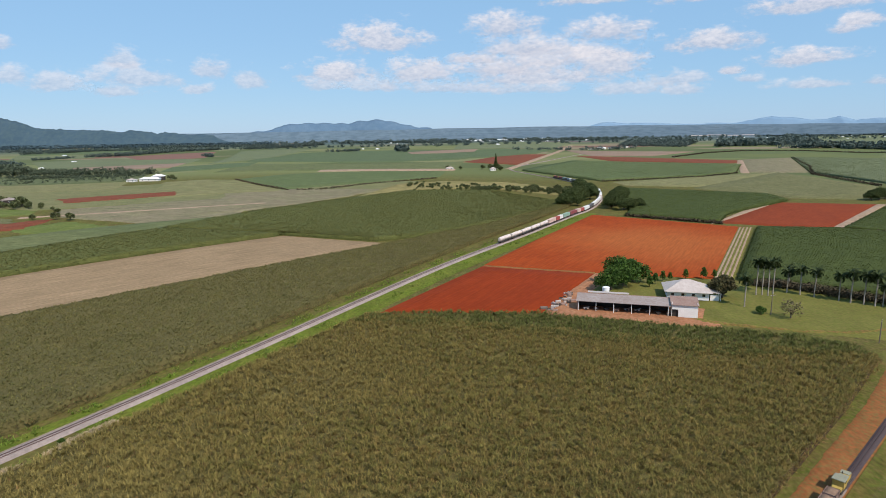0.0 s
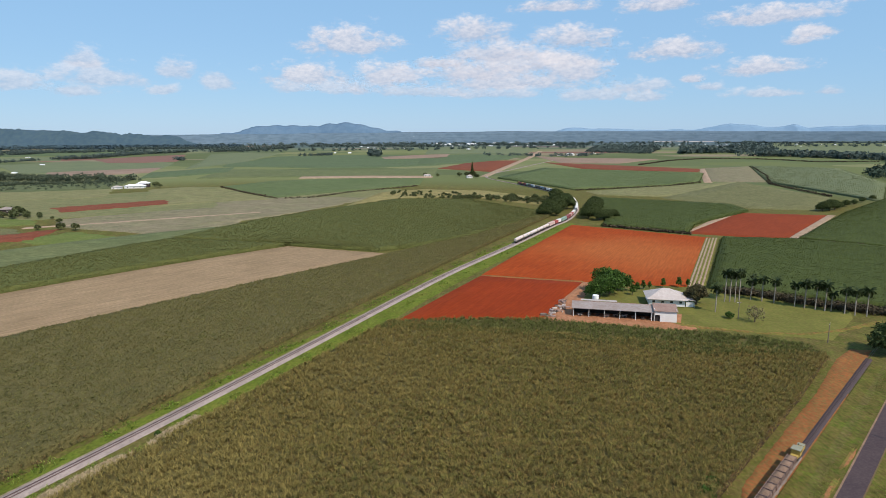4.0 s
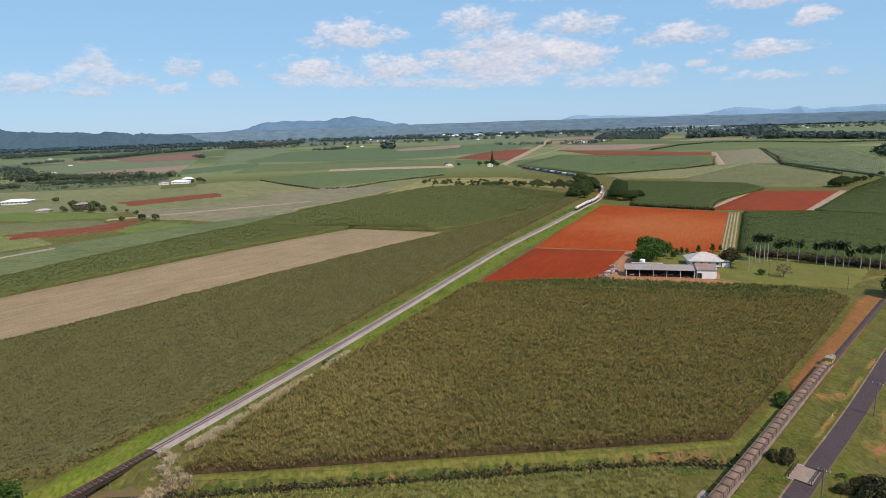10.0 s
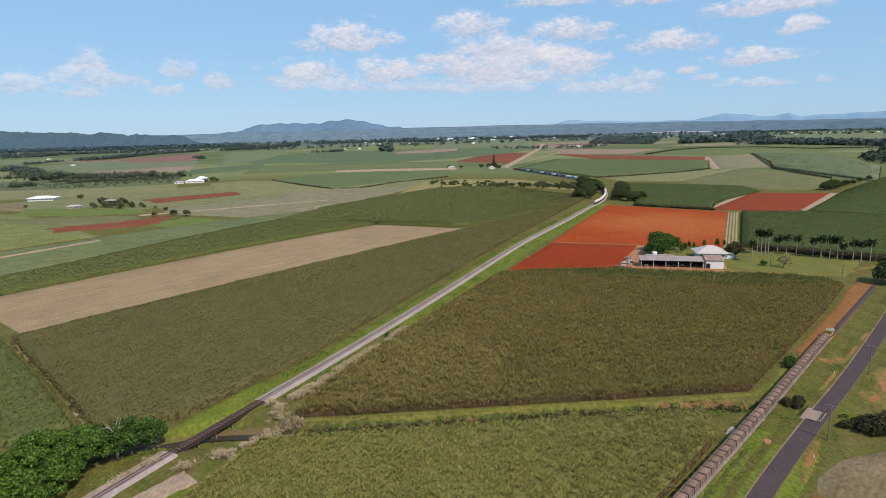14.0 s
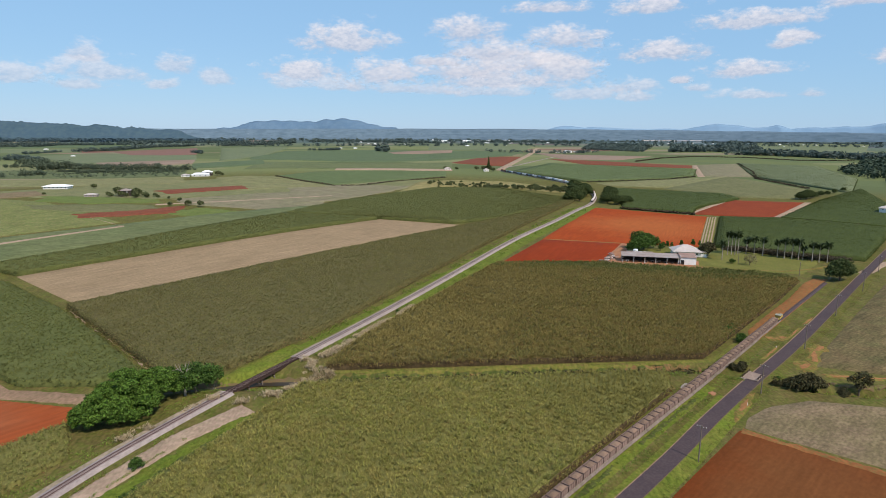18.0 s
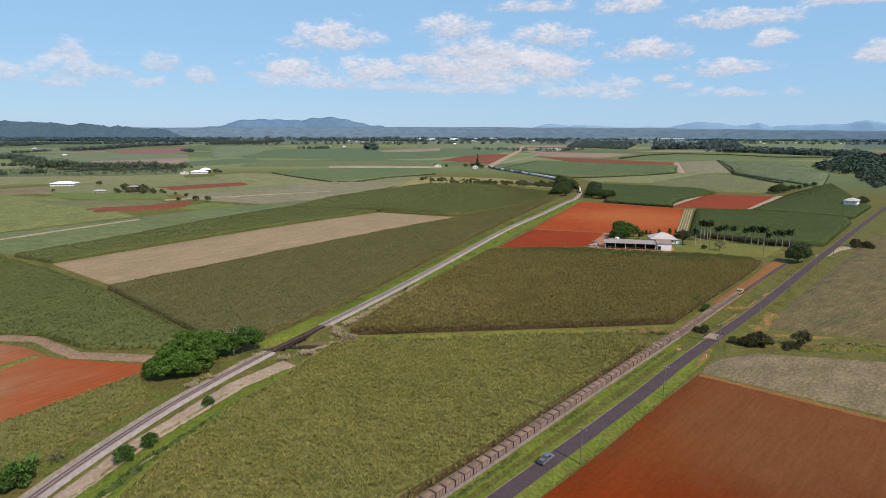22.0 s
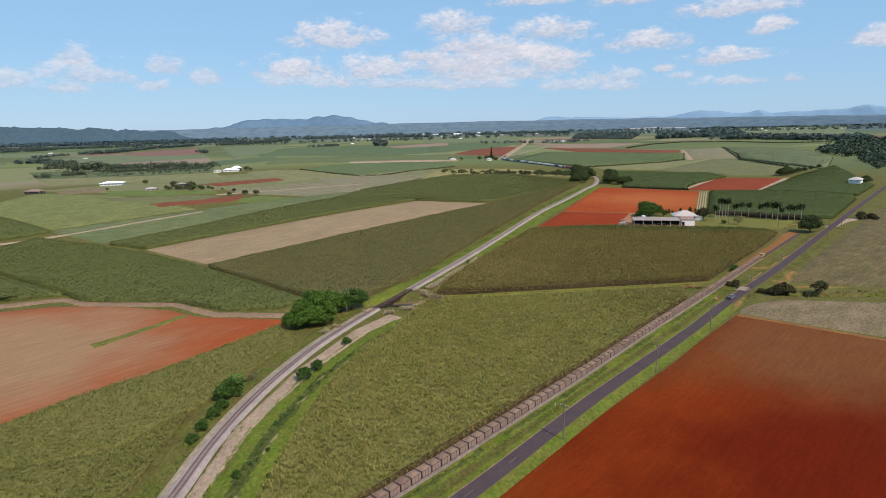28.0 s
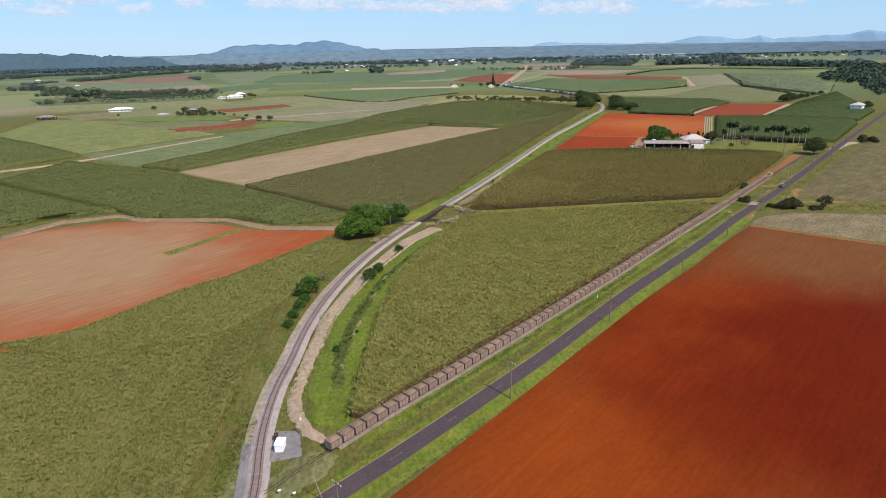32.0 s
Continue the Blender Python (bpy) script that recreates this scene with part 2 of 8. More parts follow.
        if row_tint:
            s = n.new("ShaderNodeMath")
            s.operation = "MULTIPLY"
            k(relief, s.inputs[0])
            s.inputs[1].default_value = row_tint
            col = mix(s.outputs[0], col, tuple(0.55 * v for v in a))
    if random_by:
        src = n.new("ShaderNodeNewGeometry").outputs["Random Per Island"] if random_by == "island" else n.new("ShaderNodeObjectInfo").outputs["Random"]
        r = n.new("ShaderNodeMapRange")
        r.inputs["To Min"].default_value, r.inputs["To Max"].default_value = 1 - spread, 1 + spread
        k(src, r.inputs["Value"])
        cb = n.new("ShaderNodeCombineColor")
        for s in cb.inputs:
            k(r.outputs[0], s)
        col = mix(1.0, col, cb.outputs[0], "MULTIPLY")
    k(col, bs.inputs["Base Color"])
    bs.inputs["Roughness"].default_value, bs.inputs["Metallic"].default_value = rough, metal
    bs.inputs["Specular IOR Level"].default_value = spec
    if bump:
        bp = n.new("ShaderNodeBump")
        bp.inputs["Strength"].default_value, bp.inputs["Distance"].default_value = bump, row_depth if rows else depth
        k(relief, bp.inputs["Height"])
        k(bp.outputs[0], bs.inputs["Normal"])
    if through_light:
        tr = n.new("ShaderNodeBsdfTranslucent")
        k(col, tr.inputs["Color"])
        ms = n.new("ShaderNodeMixShader")
        ms.inputs[0].default_value = through_light
        k(bs.outputs[0], ms.inputs[1])
        k(tr.outputs[0], ms.inputs[2])
        k(ms.outputs[0], n["Material Output"].inputs["Surface"])
    return m

soil_red = surface("red_soil", (0.275, 0.045, 0.007), (0.232, 0.037, 0.006), 30, (0.29, 0.065, 0.014), 2.5, 0.35, 0.95, 0.6, rows=1.6, row_angle=1.05, row_depth=0.07, row_tint=0.08, pool=[(190, 345, 15, 85, (0.315, 0.092, 0.024))], streak=0.16, mottle=0.08)
soil_damp = surface("damp_red_soil", (0.215, 0.030, 0.006), (0.185, 0.025, 0.005), 30, (0.24, 0.042, 0.008), 2.5, 0.35, 0.95, 0.6, rows=1.6, row_angle=1.05, row_depth=0.07, row_tint=0.08, streak=0.13, mottle=0.07)
# last pool: a cloud shadow's darkening, painted into the soil
soil_deep = surface("deep_red_soil", (0.145, 0.040, 0.012), (0.155, 0.036, 0.009), 35, (0.118, 0.028, 0.008), 2.0, 0.4, 0.95, 0.4, rows=1.1, row_angle=0.73, row_depth=0.03, row_tint=0.03, spec=0.03, pool=[(85, -35, 20, 62, (0.132, 0.054, 0.020)), (-45, -125, 10, 60, (0.205, 0.036, 0.005)), (10, -88, 26, 66, (0.182, 0.027, 0.004)), (52, -124, 44, 96, (0.088, 0.007, 0.002))], streak=0.09, mottle=0.10)
soil_pale = surface("dry_red_soil", (0.27, 0.064, 0.019), (0.24, 0.054, 0.016), 30, (0.22, 0.054, 0.019), 3.0, 0.3, 0.95, 0.6, rows=3.4, row_angle=0.80, row_depth=0.07, row_tint=0.09, pool=[(-196, 8, 24, 84, (0.262, 0.170, 0.094))], streak=0.13, mottle=0.05)
soil_mid = surface("brown_red_soil", (0.205, 0.040, 0.013), (0.175, 0.034, 0.012), 30, (0.225, 0.05, 0.02), 3.0, 0.3, 0.95, 0.4, rows=1.8, row_angle=0.85, row_depth=0.1, row_tint=0.18, streak=0.16, mottle=0.1)
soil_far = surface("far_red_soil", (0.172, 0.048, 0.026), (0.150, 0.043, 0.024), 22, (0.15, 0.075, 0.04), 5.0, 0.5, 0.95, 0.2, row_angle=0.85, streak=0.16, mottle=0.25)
dirt = surface("orange_dirt", (0.26, 0.088, 0.030), (0.205, 0.076, 0.030), 4, (0.125, 0.110, 0.036), 0.9, 0.75, 0.95, 0.5, mottle=0.2)
dirt_orange = surface("dusty_orange_dirt", (0.30, 0.125, 0.052), (0.25, 0.11, 0.05), 3, (0.16, 0.12, 0.04), 0.8, 0.6, 0.95, 0.5, mottle=0.2)
bank_earth = surface("red_brown_earth", (0.21, 0.095, 0.045), (0.14, 0.085, 0.038), 3, (0.095, 0.10, 0.03), 0.8, 0.6, 0.95, 0.6, mottle=0.25)
swale_bare = surface("bare_swale_earth", (0.27, 0.19, 0.115), (0.15, 0.145, 0.05), 1.5, (0.105, 0.13, 0.03), 0.5, 0.65, 0.95, 0.5, mottle=0.3)
pad_gravel = surface("grey_gravel", (0.185, 0.16, 0.165), (0.15, 0.13, 0.135), 5, (0.22, 0.195, 0.19), 0.4, 0.5, 0.9, 0.6, mottle=0.15)
worn_path = surface("worn_path", (0.22, 0.10, 0.042), (0.125, 0.118, 0.028), 3, (0.105, 0.125, 0.02), 0.9, 0.75, 0.95, 0.5, mottle=0.3)
earth = surface("brown_earth", (0.155, 0.092, 0.050), (0.115, 0.078, 0.040), 4, (0.10, 0.105, 0.036), 0.8, 0.7, 0.95, 0.6, 0.15)
dirt_yard = surface("yard_dirt", (0.30, 0.135, 0.070), (0.25, 0.105, 0.052), 6, (0.33, 0.19, 0.115), 1.2, 0.55, 0.95, 0.5, mottle=0.2)
track_brown = surface("brown_track", (0.265, 0.160, 0.110), (0.205, 0.130, 0.085), 7, (0.13, 0.11, 0.05), 1.2, 0.55, 0.95, 0.5, mottle=0.2)
dirt_pale = surface("pale_dirt", (0.335, 0.235, 0.172), (0.28, 0.19, 0.138), 7, (0.221, 0.187, 0.111), 1.2, 0.5, 0.95, 0.5, mottle=0.22)
stubble = surface("stubble", (0.292, 0.203, 0.124), (0.243, 0.166, 0.100), 25, (0.182, 0.140, 0.070), 1.2, 0.5, 0.95, 0.5, rows=1.5, row_angle=0.77, row_depth=0.15, row_tint=0.25, streak=0.18, mottle=0.1)
stubble_grey = surface("grey_stubble", (0.132, 0.092, 0.044), (0.085, 0.080, 0.030), 9, (0.13, 0.095, 0.050), 0.9, 0.55, 0.95, 0.5, rows=1.5, row_angle=0.6, row_depth=0.05, row_tint=0.05, streak=0.22, mottle=0.35)
grass = surface("grass", (0.118, 0.122, 0.022), (0.075, 0.088, 0.017), 5, (0.188, 0.14, 0.045), 1.3, 0.65, 0.95, 0.8, 0.15, mottle=0.25)
grass_bright = surface("bright_grass", (0.104, 0.138, 0.015), (0.146, 0.132, 0.028), 6, (0.070, 0.098, 0.013), 1.0, 0.65, 0.95, 0.9, 0.18, mottle=0.28)
road_grass = surface("roadside_grass", (0.070, 0.094, 0.012), (0.100, 0.084, 0.021), 7, (0.124, 0.078, 0.032), 1.2, 0.55, 0.95, 0.8, 0.18, mottle=0.32)
swale_grass = surface("swale_grass", (0.098, 0.136, 0.014), (0.134, 0.134, 0.024), 5, (0.062, 0.086, 0.012), 0.9, 0.7, 0.95, 0.9, 0.18, mottle=0.25)
ditch_grass = surface("ditch_grass", (0.040, 0.062, 0.010), (0.066, 0.080, 0.018), 4, (0.115, 0.090, 0.040), 1.0, 0.5, 0.95, 0.9, 0.18, mottle=0.3)
grass_pale = surface("pale_grass", (0.154, 0.153, 0.068), (0.118, 0.134, 0.054), 30, (0.19, 0.152, 0.084), 3.0, 0.5, 0.95, 0.5, 0.2, row_angle=0.7, streak=0.2, mottle=0.2)
grass_dry = surface("dry_crest_grass", (0.27, 0.21, 0.09), (0.18, 0.16, 0.06), 18, (0.12, 0.12, 0.045), 3.0, 0.6, 0.95, 0.5, 0.2, mottle=0.25)
paddock = surface("paddock_grass", (0.132, 0.146, 0.044), (0.104, 0.123, 0.038), 16, (0.20, 0.168, 0.078), 2.0, 0.55, 0.95, 0.6, 0.2, row_angle=0.7, streak=0.15, mottle=0.25)
lawn = surface("lawn", (0.132, 0.132, 0.030), (0.099, 0.108, 0.022), 9, (0.162, 0.126, 0.048), 1.3, 0.5, 0.95, 0.5, mottle=0.15)
crop_grey = surface("grey_green_crop", (0.129, 0.129, 0.055), (0.102, 0.106, 0.044), 30, (0.156, 0.133, 0.070), 2.5, 0.5, 0.95, 0.6, 0.3, row_angle=0.9, streak=0.2, mottle=0.2)
grass_lush = surface("lush_grass", (0.100, 0.134, 0.032), (0.125, 0.138, 0.044), 9, (0.082, 0.110, 0.024), 2.0, 0.5, 0.95, 0.5, 0.2, row_angle=0.7, streak=0.15, mottle=0.2)
fallow = surface("fallow_ground", (0.175, 0.151, 0.096), (0.149, 0.146, 0.077), 22, (0.210, 0.162, 0.107), 3.0, 0.5, 0.95, 0.5, row_angle=0.75, streak=0.25, mottle=0.28)
pasture_dry = surface("dry_pasture", (0.170, 0.163, 0.074), (0.132, 0.143, 0.058), 26, (0.205, 0.165, 0.092), 3.0, 0.5, 0.95, 0.5, row_angle=0.75, streak=0.2, mottle=0.3)
crop_olive = surface("olive_crop", (0.102, 0.120, 0.052), (0.127, 0.137, 0.060), 40, (0.086, 0.100, 0.043), 4.0, 0.5, 0.95, 0.5, 0.3, row_angle=0.35, streak=0.25, mottle=0.2)
# tan soil, mossy, far and dark crops: a little haze blue mixed in
soil_tan = surface("far_tan_soil", (0.235, 0.165, 0.125), (0.20, 0.14, 0.10), 60, (0.26, 0.185, 0.145), 5.0, 0.3, 0.95, 0.2, row_angle=0.5, streak=0.12, mottle=0.1)
scrub_ground = surface("weedy_ground", (0.085, 0.105, 0.048), (0.120, 0.128, 0.058), 22, (0.06, 0.08, 0.04), 4.0, 0.6, 0.95, 0.5, 0.3, row_angle=0.4, streak=0.2, mottle=0.35)
crop_moss = surface("mossy_crop", (0.088, 0.116, 0.046), (0.105, 0.128, 0.054), 50, (0.075, 0.095, 0.039), 4.0, 0.5, 0.95, 0.5, 0.3, row_angle=0.35, streak=0.2, mottle=0.2)
crop_far = surface("hazy_far_crop", (0.126, 0.148, 0.076), (0.106, 0.130, 0.070), 70, (0.155, 0.158, 0.088), 6.0, 0.5, 0.95, 0.3, row_angle=0.5, streak=0.15, mottle=0.12)
soil_brown = surface("far_brown_soil", (0.185, 0.098, 0.078), (0.165, 0.09, 0.07), 60, (0.20, 0.115, 0.09), 5.0, 0.3, 0.95, 0.2, mottle=0.1)
crop_leaf_far = surface("far_crop_leaf", (0.108, 0.128, 0.052), (0.096, 0.116, 0.048), 45, (0.122, 0.130, 0.058), 5.0, 0.5, 0.75, 0, random_by="island", spread=0.14, through_light=0.3, mottle=0.1)
stubble_pale = surface("pale_stubble", (0.20, 0.138, 0.088), (0.150, 0.115, 0.06), 9, (0.11, 0.095, 0.042), 0.9, 0.5, 0.95, 0.5, row_angle=0.73, streak=0.10, mottle=0.3)
crop_dark = surface("dark_crop", (0.088, 0.118, 0.058), (0.076, 0.104, 0.052), 60, (0.109, 0.128, 0.062), 4.0, 0.4, 0.95, 0.6, 0.4, mottle=0.25)
asphalt = surface("asphalt", (0.066, 0.046, 0.048), (0.052, 0.037, 0.041), 7, (0.09, 0.068, 0.066), 0.5, 0.5, 0.85, 0.2)
ballast = surface("ballast", (0.33, 0.27, 0.25), (0.27, 0.22, 0.205), 14, (0.20, 0.165, 0.15), 0.4, 0.55, 0.9, 0.7, mottle=0.15)
shoulder_dust = surface("dusty_shoulder", (0.31, 0.235, 0.185), (0.23, 0.178, 0.125), 5, (0.17, 0.155, 0.075), 0.9, 0.5, 0.95, 0.6, mottle=0.22)
ballast_brown = surface("brown_ballast", (0.195, 0.142, 0.132), (0.165, 0.118, 0.11), 8, (0.22, 0.165, 0.15), 0.4, 0.5, 0.9, 0.6, mottle=0.15)
ballast_tram = surface("tramway_gravel", (0.215, 0.17, 0.155), (0.165, 0.13, 0.118), 6, (0.12, 0.11, 0.06), 0.6, 0.55, 0.9, 0.7, mottle=0.2)
ballast_dark = surface("dark_ballast", (0.055, 0.041, 0.044), (0.07, 0.053, 0.055), 12, (0.10, 0.08, 0.076), 0.5, 0.4, 0.9, 0.7)
concrete = surface("concrete", (0.42, 0.36, 0.33), (0.34, 0.29, 0.26), 3, (0.26, 0.22, 0.2), 0.5, 0.4, 0.85, 0.3)
rail_steel = surface("rail_steel", (0.105, 0.060, 0.054), (0.08, 0.045, 0.042), 2, (0.18, 0.13, 0.12), 0.3, 0.4, 0.55, 0.1, metal=0.4)
timber_dark = surface("dark_timber", (0.055, 0.035, 0.028), (0.04, 0.026, 0.022), 1.5, (0.09, 0.06, 0.05), 0.3, 0.4, 0.85, 0.4)
timber_grey = surface("grey_timber", (0.20, 0.165, 0.14), (0.15, 0.12, 0.10), 0.8, (0.1, 0.08, 0.07), 0.2, 0.4, 0.85, 0.4)
sleeper_mat = surface("sleeper", (0.24, 0.187, 0.17), (0.20, 0.153, 0.14), 1.0, (0.27, 0.215, 0.195), 0.2, 0.4, 0.9, 0.3, random_by="island", spread=0.15)
sleeper_near = surface("weathered_sleeper", (0.215, 0.160, 0.145), (0.175, 0.128, 0.118), 1.0, (0.25, 0.195, 0.175), 0.2, 0.4, 0.9, 0.3, random_by="object", spread=0.18)
white_paint = surface("white_paint", (0.78, 0.77, 0.75), (0.72, 0.71, 0.70), 2, (0.6, 0.57, 0.53), 0.4, 0.25, 0.6, 0.1)
cane_leaf_dry = surface("dry_cane_leaf", (0.217, 0.181, 0.053), (0.173, 0.164, 0.047), 12, (0.282, 0.164, 0.070), 1.6, 0.5, 0.75, 0, random_by="island", spread=0.38, through_light=0.3, mottle=0.15, pool=[(-8, 95, 12, 48, (0.262, 0.210, 0.070)), (35, 150, 5, 40, (0.24, 0.19, 0.064))])
cane_leaf_dead = surface("dead_cane_leaf", (0.23, 0.13, 0.062), (0.17, 0.105, 0.05), 6, (0.28, 0.18, 0.09), 1.0, 0.5, 0.85, 0, random_by="island", spread=0.6, through_light=0.2)
cane_leaf_fresh = surface("fresh_cane_leaf", (0.205, 0.205, 0.056), (0.170, 0.188, 0.050), 14, (0.275, 0.205, 0.080), 1.8, 0.5, 0.75, 0, random_by="island", spread=0.32, through_light=0.3, mottle=0.15)
crop_leaf = surface("crop_leaf", (0.068, 0.084, 0.021), (0.057, 0.075, 0.019), 25, (0.082, 0.089, 0.026), 3.0, 0.5, 0.75, 0, random_by="island", spread=0.16, through_light=0.3, row_angle=0.9, streak=0.15, mottle=0.15)
cane_leaf = surface("cane_leaf", (0.262, 0.240, 0.062), (0.218, 0.226, 0.056), 14, (0.350, 0.262, 0.098), 1.8, 0.5, 0.75, 0, random_by="island", spread=0.33, through_light=0.3, mottle=0.18, pool=[(50, 30, 5, 34, (0.205, 0.182, 0.052))])
cane_leaf_dark = surface("dark_cane_leaf", (0.164, 0.151, 0.052), (0.141, 0.142, 0.048), 22, (0.188, 0.145, 0.061), 2.2, 0.5, 0.75, 0, random_by="island", spread=0.22, through_light=0.3, mottle=0.15)
cane_leaf_crest = surface("crest_cane_leaf", (0.132, 0.133, 0.044), (0.112, 0.122, 0.040), 22, (0.150, 0.128, 0.052), 2.2, 0.5, 0.75, 0, random_by="island", spread=0.2, through_light=0.3, mottle=0.15)
cane_leaf_green = surface("green_cane_leaf", (0.132, 0.142, 0.040), (0.110, 0.128, 0.036), 22, (0.145, 0.132, 0.046), 2.2, 0.5, 0.75, 0, random_by="island", spread=0.32, through_light=0.3, mottle=0.18)
# crop bodies: shade among the leaves is put into these darker colours
cane_body = surface("cane_shade", (0.150, 0.124, 0.043), (0.110, 0.095, 0.035), 5, (0.050, 0.040, 0.017), 0.6, 0.55, 0.95, 1.0, 0.5, mottle=0.15)
# foot of the cane: brown stalks, with the shade between them in the colour
cane_stalk = surface("shaded_cane_stalks", (0.062, 0.044, 0.022), (0.040, 0.030, 0.015), 1.2, (0.105, 0.070, 0.034), 0.35, 0.5, 0.95, 0.8, 0.2, mottle=0.25)
cane_body_mid = surface("cane_floor", (0.128, 0.108, 0.042), (0.104, 0.094, 0.036), 5, (0.06, 0.05, 0.021), 0.6, 0.55, 0.95, 1.0, 0.5, mottle=0.15)
cane_body_light = surface("cane_litter", (0.178, 0.158, 0.048), (0.146, 0.142, 0.040), 5, (0.105, 0.090, 0.030), 0.6, 0.55, 0.95, 1.0, 0.5)
crop_body_green = surface("green_crop_shade", (0.058, 0.074, 0.020), (0.048, 0.064, 0.018), 14, (0.042, 0.054, 0.016), 2.0, 0.5, 0.95, 0.8, 0.4, row_angle=0.9, streak=0.16, mottle=0.14)
crop_body = surface("crop_shade", (0.098, 0.104, 0.033), (0.082, 0.094, 0.029), 12, (0.070, 0.078, 0.026), 1.6, 0.5, 0.95, 1.0, 0.5, row_angle=0.9, streak=0.12, mottle=0.12)
leaf = surface("leaf", (0.06, 0.115, 0.022), (0.045, 0.088, 0.018), 3, (0.10, 0.155, 0.035), 0.6, 0.45, 0.6, 0, random_by="island", spread=0.65, through_light=0.3)
leaf_bright = surface("bright_leaf", (0.085, 0.155, 0.024), (0.060, 0.118, 0.019), 3, (0.145, 0.21, 0.04), 0.6, 0.45, 0.6, 0, random_by="island", spread=0.65, through_light=0.3)
leaf_dark = surface("dark_leaf", (0.065, 0.088, 0.030), (0.050, 0.070, 0.025), 3, (0.10, 0.12, 0.043), 0.6, 0.45, 0.7, 0, random_by="island", spread=0.5, through_light=0.25)
leaf_creek = surface("brown_green_leaf", (0.070, 0.062, 0.030), (0.052, 0.056, 0.024), 3, (0.11, 0.085, 0.04), 0.6, 0.45, 0.75, 0, random_by="island", spread=0.55, through_light=0.2)
leaf_dry = surface("dry_leaf", (0.20, 0.17, 0.085), (0.15, 0.12, 0.07), 3, (0.24, 0.2, 0.12), 0.6, 0.4, 0.8, 0, random_by="island", spread=0.4, through_light=0.25)
# woods, belts and ridge: haze painted into the leaves, paler and bluer
leaf_wood = surface("wood_leaf", (0.046, 0.066, 0.044), (0.036, 0.055, 0.038), 8, (0.064, 0.084, 0.054), 1.0, 0.4, 0.8, 0, random_by="island", spread=0.25)
leaf_far = surface("hazy_far_leaf", (0.084, 0.112, 0.102), (0.068, 0.095, 0.088), 60, (0.105, 0.132, 0.110), 6, 0.4, 0.9, 0, random_by="island", spread=0.2, through_light=0.25)
leaf_belt = surface("hazy_belt_leaf", (0.084, 0.106, 0.070), (0.070, 0.092, 0.062), 12, (0.110, 0.126, 0.078), 1.5, 0.4, 0.85, 0, random_by="island", spread=0.2, through_light=0.25)
leaf_ridge = surface("hazy_ridge_leaf", (0.058, 0.092, 0.112), (0.046, 0.078, 0.100), 90, (0.080, 0.115, 0.120), 9, 0.4, 0.9, 0, random_by="island", spread=0.3)
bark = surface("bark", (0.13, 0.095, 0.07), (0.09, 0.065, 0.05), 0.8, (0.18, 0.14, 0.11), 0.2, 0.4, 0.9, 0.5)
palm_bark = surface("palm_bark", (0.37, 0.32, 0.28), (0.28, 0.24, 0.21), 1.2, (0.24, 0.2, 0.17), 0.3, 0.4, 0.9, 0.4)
# hills and ranges: the blue of haze is painted into the base colours
hill_mat = surface("hazy_hill_forest", (0.10, 0.165, 0.245), (0.08, 0.140, 0.215), 260, (0.135, 0.20, 0.265), 45, 0.5, 0.95, 0.0, mottle=0.1)
hill_pale = surface("hazy_far_range", (0.190, 0.290, 0.400), (0.170, 0.270, 0.380), 400, (0.21, 0.31, 0.42), 60, 0.5, 0.95, 0.0)
hill_near = surface("hazy_ridge_forest", (0.052, 0.088, 0.118), (0.040, 0.072, 0.100), 120, (0.072, 0.108, 0.118), 25, 0.6, 0.95, 0.0, random_by="island", spread=0.35)


